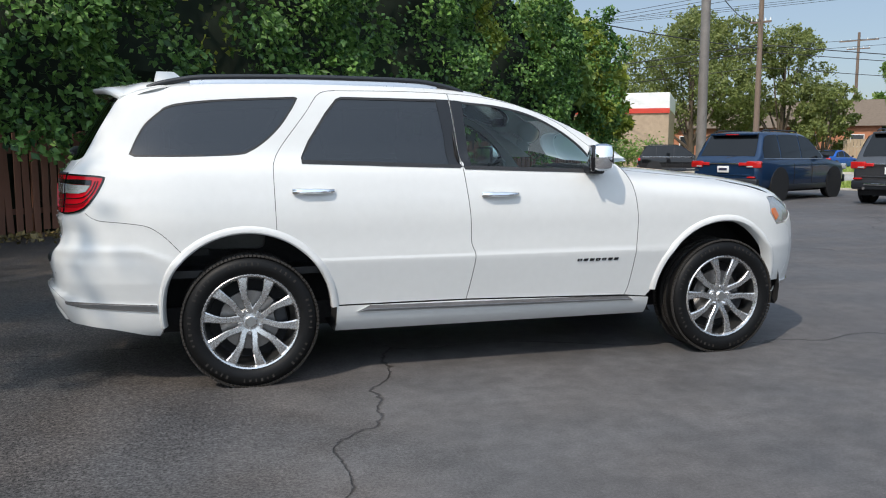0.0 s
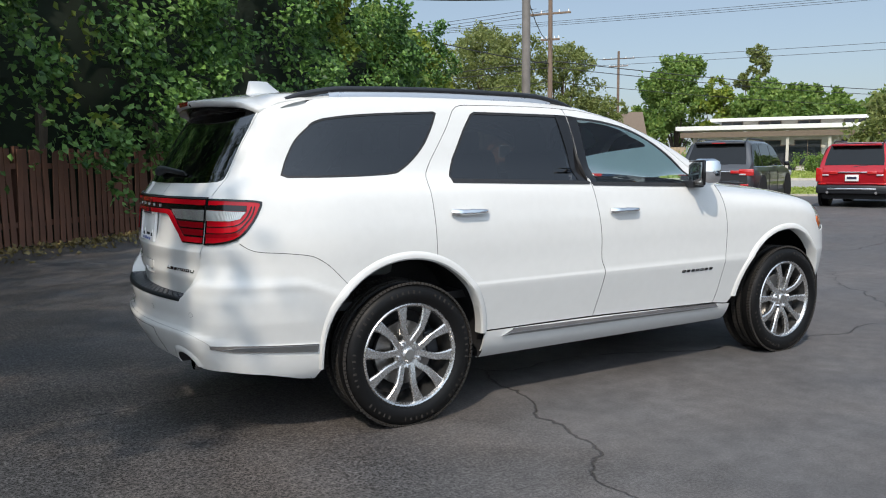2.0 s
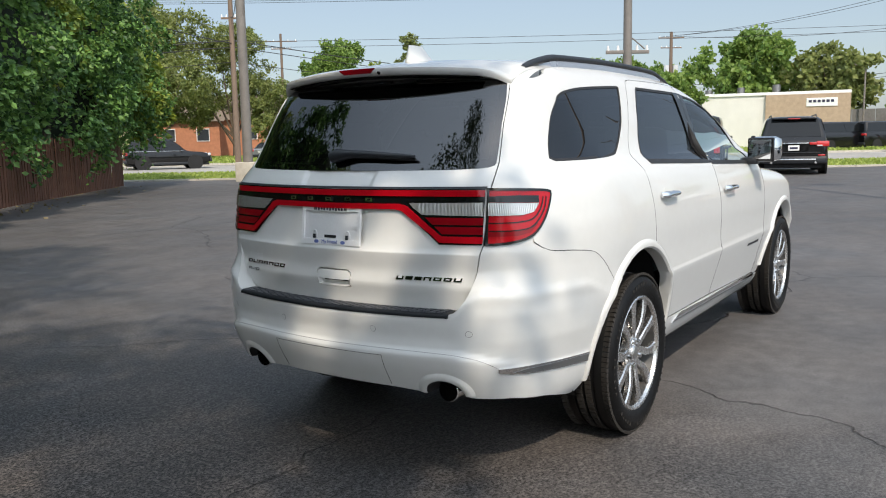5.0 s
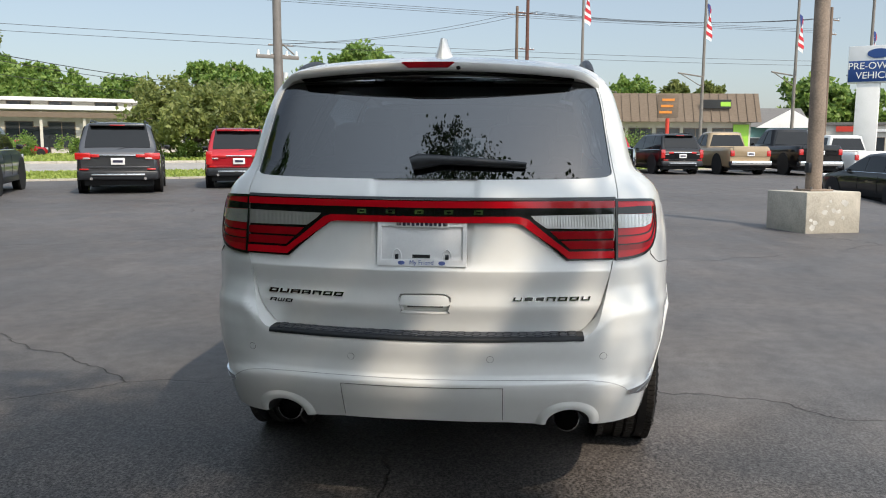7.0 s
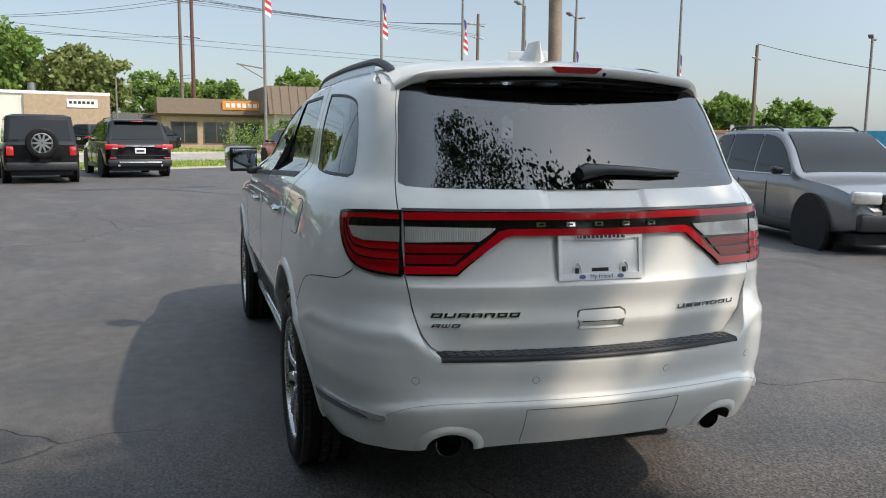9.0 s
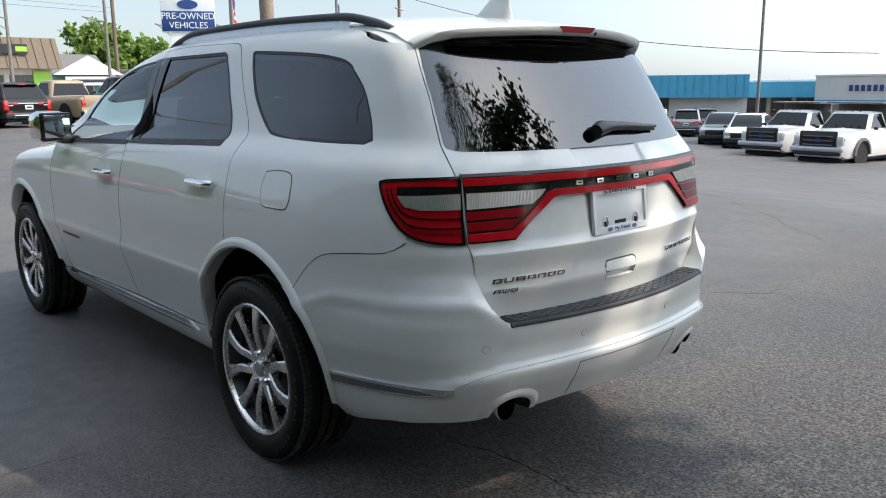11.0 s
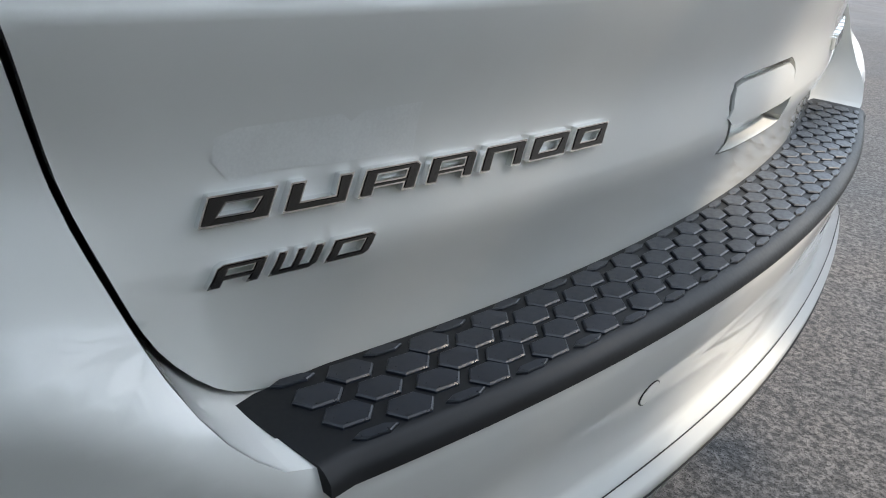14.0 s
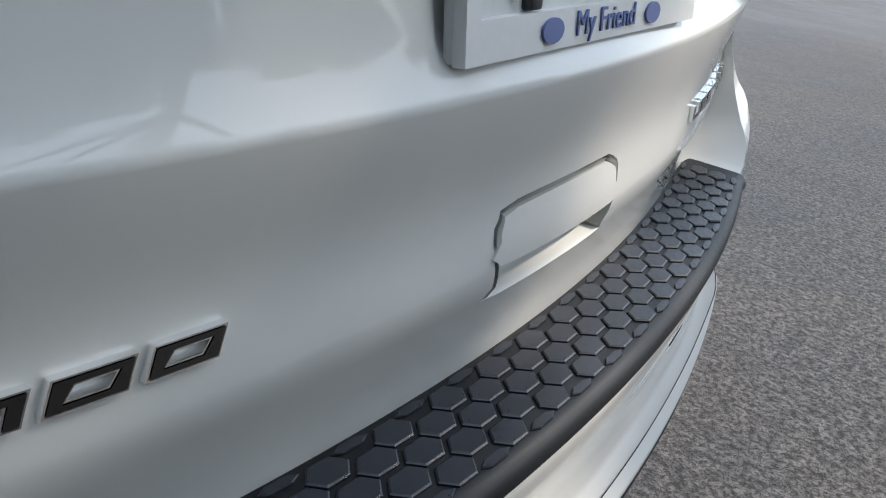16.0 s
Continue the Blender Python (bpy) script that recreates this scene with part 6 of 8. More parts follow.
# ---- poles, wires, flags, signs ----
WOOD_POLE = mat("weathered_pole_wood", (0.16, 0.115, 0.085), 0.9, var=0.3, scale=3, bump=0.5, bscale=40, stretch=(1, 1, 0.1))
STEEL_POLE = mat("grey_painted_steel_pole", (0.17, 0.155, 0.14), 0.6, var=0.25, scale=3)
RUSTY_POLE = mat("rust_stained_steel_pole", (0.22, 0.17, 0.13), 0.7, var=0.4, scale=2.5, bump=0.2, bscale=50)
WIRE = mat("black_cable", (0.03, 0.03, 0.03), 0.7, var=0.1)
WHITE_PAINT = mat("white_painted_panel", (0.70, 0.70, 0.68), 0.55, var=0.08, scale=2)
SIGN_BLUE = mat("navy_sign_face", (0.012, 0.05, 0.19), 0.35, var=0.05)
SIGN_LIGHT = mat("pale_sign_face", (0.55, 0.57, 0.58), 0.4, var=0.05)
SKY_BLUE = mat("light_blue_print", (0.05, 0.30, 0.60), 0.45, var=0.05)
FLAG_RED = mat("flag_red", (0.45, 0.02, 0.03), 0.8, var=0.1)
FLAG_WHITE = mat("flag_white", (0.7, 0.7, 0.7), 0.8, var=0.05)
FLAG_BLUE = mat("flag_blue", (0.02, 0.04, 0.16), 0.8, var=0.1)


def pole(name, label, x, y, h, r, material, arms=(), group="", top=0.7, z=None, rz=36, lean=0.0):
    z0 = ground_z(x, y) if z is None else z
    e = empty(name, pose(x, y, z0, 0, lean, rz), label, "pole", group)
    part("shaft", tube([(0, 0, -0.1), (0, 0, h * 0.5), (0, 0, h)], [r, r * (1 + top) / 2, r * top], 14), material, e)
    for za, ln in arms:
        a = part("crossarm", box((0, 0, za), (0.10, ln, 0.12), bevel=0.01), material, e)
        for k in (-0.45, -0.22, 0.22, 0.45):
            part("insulator", tube([(0, k * ln, za + 0.05), (0, k * ln, za + 0.22)], [0.05, 0.03], 8), WHITE_PAINT, a)
    return e


UTIL = dict(pB=(31.2, 36.4, 11.5), pD=(69.9, 70.8, 14.6), pE=(96.6, 31.1, 13.9), pF=(101, 0.6, 20.5), pF2=(104.9, 2.0, 18.9), pK=(96.6, -34.3, 17), pL=(70, -56, 13))
pole("utility_pole", "brown wooden utility pole with crossarm", *UTIL["pB"], 0.19, WOOD_POLE, ((10.5, 2.6), (8.9, 1.2)), "utility poles")
pole("utility_pole", "distant wooden utility pole with crossarms", *UTIL["pD"], 0.20, WOOD_POLE, ((13.7, 4.0), (12.8, 2.4)), "utility poles")
pe = pole("utility_pole", "wooden utility pole with transformers and crossarms", *UTIL["pE"], 0.26, WOOD_POLE, ((13.2, 3.2), (12.0, 2.6)), "utility poles")
for s in (-0.55, 0.55):
    part("transformer", tube([(0, s, 8.6), (0, s, 9.9)], 0.33, 12), SIGN_LIGHT, pe)
pole("utility_pole", "tall red-brown utility pole", *UTIL["pF"], 0.28, mat("red_brown_pole", (0.12, 0.055, 0.04), 0.9, var=0.3), ((17.4, 3.0), (13.0, 2.2)), "utility poles")
pole("utility_pole", "wooden utility pole with crossarm", *UTIL["pF2"], 0.26, WOOD_POLE, ((17.8, 3.0),), "utility poles")
pole("utility_pole", "wooden utility pole with crossarm", *UTIL["pK"], 0.26, WOOD_POLE, ((15.6, 3.0), (14.0, 2.2)), "utility poles")
pole("utility_pole", "wooden utility pole with crossarm", *UTIL["pL"], 0.24, WOOD_POLE, ((11.6, 3.0),), "utility poles")
pole("street_pole", "grey steel pole at the lot edge", 15.9, 18.9, 12.0, 0.17, STEEL_POLE, top=0.8)
pc = pole("light_pole", "grey steel light pole with short bracket", 23.8, 8.4, 11.5, 0.16, STEEL_POLE, ((4.15, 1.5),), top=0.8)
for k in (-0.6, 0.0):
    part("bracket_stay", tube([(0, k, 4.25), (0, k * 0.3, 4.6), (0, 0.1, 4.7)], 0.025, 6), STEEL_POLE, pc)
part("pole_footing", box((0, 0, 0.30), (0.75, 0.75, 0.7), bevel=0.03), CONCRETE, pc)
pa = [o for o in scene.objects if o.name.startswith("street_pole")][0]
part("pole_footing", box((0, 0, 0.30), (0.75, 0.75, 0.7), bevel=0.03), CONCRETE, pa)

# lamp post on a square concrete block
HB = Vector((9.75, -4.86, ground_z(9.75, -4.86)))
post = empty("lamp_post", Matrix.Translation(HB) @ pose(0, 0, 0, 0, 1.2, 20), "rust-stained steel lamp post on a chipped concrete block", "lamp post")
block = part("concrete_base", box((0, 0, 0.30), (0.98, 0.98, 0.66), 0, 0.02), CONCRETE, post)
PEEL = mat("peeling_whitewash", (0.55, 0.54, 0.50), 0.9, var=0.25, scale=9)
rng = np.random.default_rng(3)
for k in range(26):
    a, zz = rng.uniform(-0.42, 0.42), rng.uniform(0.06, 0.52)
    w = rng.uniform(0.02, 0.09)
    pts = [(a + w * rng.uniform(0.5, 1) * math.cos(q), zz + w * 0.8 * rng.uniform(0.5, 1) * math.sin(q)) for q in [2 * math.pi * j / 9 for j in range(9)]]
    for fc in ((lambda p: (-0.4925, p[0], p[1])) if k % 2 else (lambda p: (p[0], -0.4925, p[1])),):
        bm = bmesh.new()
        bm.faces.new([bm.verts.new(fc(p)) for p in pts])
        part("paint_flake", bm, PEEL, block, smooth=False)
part("base_plate", box((0, 0, 0.645), (0.42, 0.42, 0.03), 0, 0.005), RUSTY_POLE, post)
part("shaft", tube([(0, 0, 0.64), (0, 0, 4), (0, 0, 11)], [0.125, 0.115, 0.09], 20), RUSTY_POLE, post)
part("junction_box", box((-0.02, 0.13, 1.0), (0.10, 0.06, 0.16), 0, 0.01), BLACK_PLASTIC, post)
for s in (-1, 1):
    for t in (-1, 1):
        part("anchor_bolt", tube([(s * 0.17, t * 0.17, 0.65), (s * 0.17, t * 0.17, 0.70)], 0.018, 6), STEEL, post)
part("lamp_arm", tube([(0, -1.2, 10.9), (0, 1.2, 10.9)], 0.05, 8), STEEL_POLE, post)
for s in (-1, 1):
    part("lamp_head", box((0, s * 1.35, 10.9), (0.45, 0.7, 0.16), 0, 0.03), STEEL_POLE, post)


def wire(a, b, sag, r=0.02, n=24):
    a, b = Vector(a), Vector(b)
    pts = [a.lerp(b, k / n) - Vector((0, 0, sag * 4 * (k / n) * (1 - k / n))) for k in range(n + 1)]
    o = obj("overhead_wire", tube(pts, r, 5), WIRE)
    tagged(o, "black overhead cable strung between poles", "cable", "overhead cables")


B_, D_, E_, F_, K_ = ((UTIL[k][0], UTIL[k][1]) for k in ("pB", "pD", "pE", "pF", "pK"))
far_l = (B_[0] - 30, B_[1] + 60)
for dz, off in ((10.7, -1.1), (10.7, 0.0), (10.7, 1.1)):
    wire((E_[0], E_[1] + off, dz + 2.7), (F_[0], F_[1] + off, 17.6 if off else 13.2), 0.9, 0.024)
    wire((F_[0], F_[1] + off, 17.6), (K_[0], K_[1] + off, 15.8), 0.9, 0.024)
    wire((B_[0] + off, B_[1], dz), (far_l[0] + off, far_l[1], 12.4), 1.0, 0.016)
for dz, r in ((7.6, 0.030), (7.2, 0.024), (6.3, 0.02)):
    wire((B_[0], B_[1], dz), (E_[0], E_[1], dz), 0.8, r)
    wire((E_[0], E_[1], dz), (F_[0], F_[1], dz + 1), 0.8, r)
    wire((B_[0], B_[1], dz), (far_l[0], far_l[1], dz), 0.8, r)
pole("utility_pole", "wooden utility pole behind the hedge", 20.0, 91.6, 14.6, 0.24, WOOD_POLE, ((14.2, 3.0),), "utility poles")
for off in (-1.2, 0.0, 1.2):
    wire((20.0 + off, 91.6, 14.3), (K_[0] + off, K_[1], 14.3), 1.3, 0.017)
for dz in (10.9, 10.4):
    wire((20.0, 91.6, dz), (K_[0], K_[1], dz), 1.2, 0.017)
wire((B_[0], B_[1], 7.4), (-6, 20.5, 9.5), 0.8, 0.03)
wire((B_[0], B_[1], 9.0), (15.9, 18.9, 7.2), 0.6, 0.02)
wire((15.9, 18.9, 7.0), (12, 24, 7.6), 0.1, 0.03)
wire((70, -56, 11.5), (20, -58, 3.5), 1.5, 0.03)


def flagpole(x, y, h, fz, up=True, z=None):
    e = pole("flagpole", "grey flagpole with a striped flag hanging limp", x, y, h, 0.11, STEEL_POLE, (), "flagpoles", 0.6, z)
    rows = []
    for i in range(9):
        t = i / 8
        rows.append([(0.05 * math.cos(4 * t + j * 0.8), -0.10 - 0.42 * t - 0.10 * math.sin(5 * t + j * 0.55), fz - 0.26 * j - 0.40 * t) for j in range(9)])
    f = part("flag", grid(rows), FLAG_WHITE, e, "red and white striped flag")
    for j in (0, 2, 4, 6):
        bm = grid([[(p[0] - 0.03, p[1], p[2]) for p in (r[j], r[j + 1])] for r in rows])
        part("stripe", bm, FLAG_RED, f)
    bm = grid([[(p[0] - 0.045, p[1], p[2]) for p in r[:4]] for r in rows[:4]])
    part("canton", bm, FLAG_BLUE, f)
    return e


for x, y, h, fz in ((50.0, -3.4, 16, 11.2), (50.5, -11.1, 15, 10.2), (50.0, -16.6, 15, 9.4), (50.2, -21.1, 12.5, 8.6), (45.2, -22.7, 12, 7.6), (40.4, -27.3, 12, 7.6)):
    fp = flagpole(x, y, h, fz)
    br = part("side_bracket", tube([(0, 0, 5.6), (0, 2.2, 5.75)], 0.045, 6), STEEL_POLE, fp)
    part("bracket_stay", tube([(0, 0, 4.95), (0, 2.0, 5.72)], 0.03, 6), STEEL_POLE, br)


def street_lamp(x, y, h, heads, z=None, rz=0, material=None):
    e = pole("street_lamp", "slim pole lamp with angled heads", x, y, h, 0.10, material or STEEL_POLE, (), "lot lamps", 0.8, z, rz)
    for s in heads:
        part("lamp_arm", tube([(0, 0, h - 0.1), (0, s * 0.5, h), (0, s * 0.9, h + 0.05)], 0.035, 6), STEEL_POLE, e)
        part("lamp_head", box((0, s * 1.0, h + 0.05), (0.3, 0.6, 0.12), 0, 0.03, rx=10 * s), STEEL_POLE, e)
    return e


for x, y, h, hd in ((47.3, -20.0, 10.2, (1,)), (46.7, -23.4, 9.9, (-1, 1)), (39, -40.5, 9.5, (-1, 1)), (21, -43.5, 9.5, (-1, 1)), (38, -51, 7, (1,)), (80, -8.5, 6.5, (1,)), (83, 8, 7.5, (1,))):
    street_lamp(x, y, h, hd, rz=40)
for x, y, h in ((10.2, -34, 11), (4.3, -29.5, 10.5)):
    pole("light_pole", "bare slim steel pole on the lot", x, y, h, 0.10, STEEL_POLE, (), "lot poles", 0.7)

# sign on a white column
sx, sy = 43.2, -18.9
sign = empty("dealer_sign", pose(sx, sy, ground_z(sx, sy), 0, 0, -28 + 180) @ Matrix.Diagonal((1.27, 1.27, 1.27, 1)), "navy and grey illuminated sign box on a white column", "sign")
part("column", box((0, -0.35, 1.9), (0.30, 0.9, 3.9), 0, 0.02), WHITE_PAINT, sign)
part("sign_box", box((0, 0, 4.62), (0.42, 2.35, 1.55), 0, 0.03), SIGN_LIGHT, sign)
part("blue_face", box((0.215, 0, 4.33), (0.02, 2.29, 0.88), 0, 0.004), SIGN_BLUE, sign)
bm = bmesh.new()
bmesh.ops.create_cone(bm, segments=32, radius1=0.36, radius2=0.36, depth=0.03, cap_ends=True)
bmesh.ops.transform(bm, matrix=Matrix.Translation((0.22, 0, 5.06)) @ pose(0, 0, 0, 0, 90, 0) @ Matrix.Diagonal((0.55, 1.25, 1, 1)), verts=bm.verts)
part("blue_oval", bm, SIGN_BLUE, sign)
for words, zz in (("PRE-OWNED", 4.42), ("VEHICLES", 4.02)):
    bm = text_bm(words, 0.40, 0.01)
    bmesh.ops.transform(bm, matrix=Matrix.Translation((0.232, 0, zz)) @ pose(0, 0, 0, 90, 0, 90), verts=bm.verts)
    part("sign_text", bm, WHITE_PAINT, sign, "white capital letters", smooth=False)

px, py = 44.2, -26.4
pyl = empty("pylon_sign", pose(px, py, ground_z(px, py), 0, 0, 149) @ Matrix.Diagonal((1.08, 1.08, 1.08, 1)), "white and blue service pylon sign", "sign")
part("pylon", box((0, 0, 2.6), (0.4, 1.9, 5.3), 0, 0.03), WHITE_PAINT, pyl)
part("blue_panel", box((0.205, 0, 2.75), (0.02, 1.86, 0.8), 0, 0.004), SKY_BLUE, pyl)
part("wrench_mark", box((0.21, 0, 4.55), (0.02, 0.7, 0.34), 0, 0.01, rx=20), SKY_BLUE, pyl)
part("name_bar", box((0.21, 0, 3.75), (0.02, 1.4, 0.22), 0, 0.004), SIGN_BLUE, pyl)
for k in range(3):
    part("print_bar", box((0.22, 0, 2.95 - 0.2 * k), (0.02, 1.3 - 0.25 * (k == 1), 0.07)), WHITE_PAINT, pyl)
for s in (-0.5, 0.5):
    part("mast", tube([(0, s, 5.2), (0, s, 6.2)], 0.05, 8), STEEL_POLE, pyl)

# ---- buildings ----
STUCCO = mat("cream_stucco", (0.52, 0.49, 0.43), 0.9, var=0.12, scale=1.5, bump=0.2, bscale=60)
TAN_BRICK = mat("tan_brick_wall", (0.36, 0.27, 0.19), 0.9, var=0.2, scale=3, bump=0.3, bscale=30)
ORANGE_BRICK = mat("orange_brick_wall", (0.40, 0.17, 0.09), 0.9, var=0.2, scale=3)
BROWN_ROOF = mat("brown_mansard_shingles", (0.15, 0.115, 0.085), 0.9, var=0.25, scale=4, stretch=(1, 1, 4))
GREY_ROOF = mat("grey_shingle_roof", (0.14, 0.135, 0.13), 0.9, var=0.2, scale=4)
SHOP_GLASS = mat("dark_shop_glass", (0.03, 0.035, 0.04), 0.08, var=0.3, scale=0.8)
TEAL = mat("teal_siding", (0.16, 0.33, 0.30), 0.8, var=0.1, scale=3)
BLUE_FASCIA = mat("teal_blue_metal_fascia", (0.055, 0.31, 0.47), 0.45, var=0.12, scale=1.2)
PALE_WALL = mat("off_white_wall", (0.60, 0.59, 0.55), 0.85, var=0.08, scale=1)
GREEN_SIGN = mat("lime_sign", (0.28, 0.55, 0.05), 0.5, var=0.1)
RED_SIGN = mat("red_sign", (0.5, 0.04, 0.02), 0.5, var=0.1)
ORANGE_SIGN = mat("orange_sign", (0.62, 0.22, 0.03), 0.5, var=0.1)


def building(name, label, x, y, rz, w, d, h, wall, z=0.0, roof=None, over=0.6, roof_t=0.35, roof_mat=None):
    """Flat block: front faces local -x and runs along y."""
    e = empty(name, pose(x, y, z, 0, 0, rz), label, "building")
    part("wall", box((d / 2, 0, h / 2), (d, w, h), 0, 0.0), wall, e, smooth=False)
    part("roof", box((d / 2, 0, h + roof_t / 2), (d + 2 * over, w + 2 * over, roof_t), 0, 0.03), roof_mat or WHITE_PAINT, e, smooth=False)
    return e


def window(e, y, z, w, h, glass_m=None, frame=None, x=-0.03, name="window"):
    wd = part(name, box((x, y, z), (0.10, w + 0.16, h + 0.16), 0, 0.01), frame or BROWN_ROOF, e, smooth=False)
    part("pane", box((x - 0.055, y, z), (0.02, w, h)), glass_m or SHOP_GLASS, wd, smooth=False)
    if w > 1.4:
        part("mullion", box((x - 0.07, y, z), (0.03, 0.07, h)), frame or BROWN_ROOF, wd, smooth=False)


bx, by = at(29.6, 84)
bank = building("bank_building", "low cream office building with flat overhanging roof", bx, by, 36 - 4, 26, 14, 4.0, STUCCO, 0.1, over=1.5, roof_t=0.42)
part("clerestory", box((4.5, -1, 4.62), (6, 22, 0.6)), STUCCO, bank, smooth=False)
part("upper_roof", box((4.5, -1, 5.05), (8, 25, 0.3), 0, 0.03), WHITE_PAINT, bank, smooth=False)
part("fascia_band", box((-1.56, 0, 3.55), (0.05, 28, 0.5)), BROWN_ROOF, bank, smooth=False)
for y in (9.5, 6.0, 2.5, -1.5, -6, -9):
    window(bank, y, 1.75, 2.2, 2.3)
    window(bank, y, 4.65, 1.9, 0.34, x=1.44)
window(bank, 4.3, 1.25, 1.5, 2.4, name="door")
for y in (11.8, 8, 4.2, 0.6, -4, -8, -11.5):
    part("column", box((-1.2, y, 1.9), (0.25, 0.25, 3.9)), STUCCO, bank, smooth=False)
for k in range(8):
    part("print_bar", box((-1.60, -3.0 - 0.55 * k, 2.95), (0.04, 0.36, 0.42)), INK, bank, smooth=False)

bx, by = at(11.8, 76)
shop = building("workshop_building", "white painted low workshop with tan brick front", bx, by, 14, 15, 18, 4.6, PALE_WALL, 0.0, over=0.15, roof_t=0.25)
part("brick_front", box((-0.15, -4.3, 2.3), (0.3, 6.6, 4.6)), TAN_BRICK, shop, smooth=False)
part("sign_board", box((-0.34, -5.4, 3.9), (0.08, 2.4, 0.7), 0, 0.02), WHITE_PAINT, shop, smooth=False)
for k in range(6):
    part("print_bar", box((-0.39, -4.5 - 0.34 * k, 3.98), (0.03, 0.24, 0.22)), INK, shop, smooth=False)
window(shop, -5.4, 1.7, 2.4, 2.6)
for k in range(3):
    part("roof_vent", tube([(4 + 3 * k, -2 + 3 * k, 4.8), (4 + 3 * k, -2 + 3 * k, 5.7)], 0.35, 10), STEEL, shop)
bx, by = at(3.9, 88)
fw = empty("dark_panel_fence", pose(bx, by, 0, 0, 0, 6), "dark slatted privacy fence", "fence")
for k in range(14):
    part("panel", box((0, -7 + k, 1.75), (0.08, 0.97, 3.5), 0, 0.01), GREY_ROOF, fw, smooth=False)

bx, by = at(-1.6, 82)
rest = building("restaurant", "brown-roofed restaurant with an orange sign", bx, by, 10, 13, 14, 3.2, TAN_BRICK, 0.0, over=0.7, roof_t=0.2, roof_mat=BROWN_ROOF)
part("mansard", box((-0.4, 0, 3.95), (0.9, 14, 1.5), 0, 0.02, ry=14), BROWN_ROOF, rest, smooth=False)
part("sign_board", box((-0.95, -1.5, 4.2), (0.1, 5.2, 0.85), 0, 0.02), ORANGE_SIGN, rest, smooth=False)
for k in range(9):
    part("print_bar", box((-1.02, 0.6 - 0.52 * k, 4.2), (0.03, 0.36, 0.4)), WHITE_PAINT, rest, smooth=False)
for y in (4.5, 1.5, -1.5, -4.5):
    window(rest, y, 1.6, 2.3, 1.9)

bx, by = at(-9.4, 78)
cafe = building("snack_bar", "tan shop with a tall brown mansard roof and lime sign", bx, by, 4, 14, 12, 3.3, STUCCO, 0.0, over=0.6, roof_t=0.2, roof_mat=BROWN_ROOF)
bm = extrude_poly([(-1.1, 3.3), (0.2, 5.9), (11.8, 5.9), (13.1, 3.3)], 15.2)
bmesh.ops.translate(bm, vec=(0, -7.6, 0), verts=bm.verts)
part("mansard", bm, BROWN_ROOF, cafe, smooth=False)
for k in range(19):
    part("roof_seam", box((-0.50, -7.2 + 0.8 * k, 4.62), (0.05, 0.06, 2.85), 0, 0, ry=26.5), BROWN_ROOF, cafe, smooth=False)
for y in (5.5, 3, 0.5, -2, -4.6):
    window(cafe, y, 1.6, 2.0, 2.2)
part("lime_panel", box((-0.1, -6.1, 1.6), (0.12, 1.4, 3.0)), GREEN_SIGN, cafe, smooth=False)
part("sign_board", box((-0.75, -3.6, 4.9), (0.12, 2.6, 0.8), 0, 0.02), BLACK_GLOSS, cafe, smooth=False)
part("lime_mark", box((-0.83, -4.4, 4.9), (0.03, 0.9, 0.4)), GREEN_SIGN, cafe, smooth=False)
bx, by = at(-9.0, 70)
rs = empty("menu_sign", pose(bx, by, 0, 0, 0, 0), "red-posted brown menu sign", "sign")
part("post", tube([(0, 0, 0), (0, 0, 3.4)], 0.16, 10), RED_SIGN, rs)
part("board", box((0, 0, 4.4), (0.25, 1.7, 1.9), 0, 0.03), BROWN_ROOF, rs)
for k in range(3):
    part("print_bar", box((-0.14, 0.1 * k, 4.9 - 0.5 * k), (0.03, 1.0, 0.2)), ORANGE_SIGN, rs)

bx, by = at(-15.2, 92)
house = empty("gabled_house", pose(bx, by, 0, 0, 0, -2), "teal gabled house with white trim and grey roof", "building")
part("wall", box((4, 1, 1.6), (8, 11, 3.2)), TEAL, house, smooth=False)
bm = extrude_poly([(-0.6, 3.1), (4, 5.2), (8.6, 3.1)], 12)
bmesh.ops.translate(bm, vec=(0, -4.5, 0), verts=bm.verts)
part("roof", bm, GREY_ROOF, house, smooth=False)
bm = extrude_poly([(-3.4, 3.0), (0, 4.9), (3.4, 3.0)], 0.3)
bmesh.ops.transform(bm, matrix=Matrix.Translation((-0.9, -2.2, 0)) @ pose(0, 0, 0, 0, 0, 90), verts=bm.verts)
part("gable", bm, WHITE_PAINT, house, smooth=False)
part("porch_sign", box((-1.0, -2.2, 2.4), (0.1, 4.6, 0.9), 0, 0.02), WHITE_PAINT, house, smooth=False)
part("print_bar", box((-1.07, -2.2, 2.4), (0.03, 3.4, 0.3)), INK, house, smooth=False)
for y in (3.5, 1.0, -2.2):
    window(house, y, 1.3, 1.2, 1.3, frame=WHITE_PAINT)
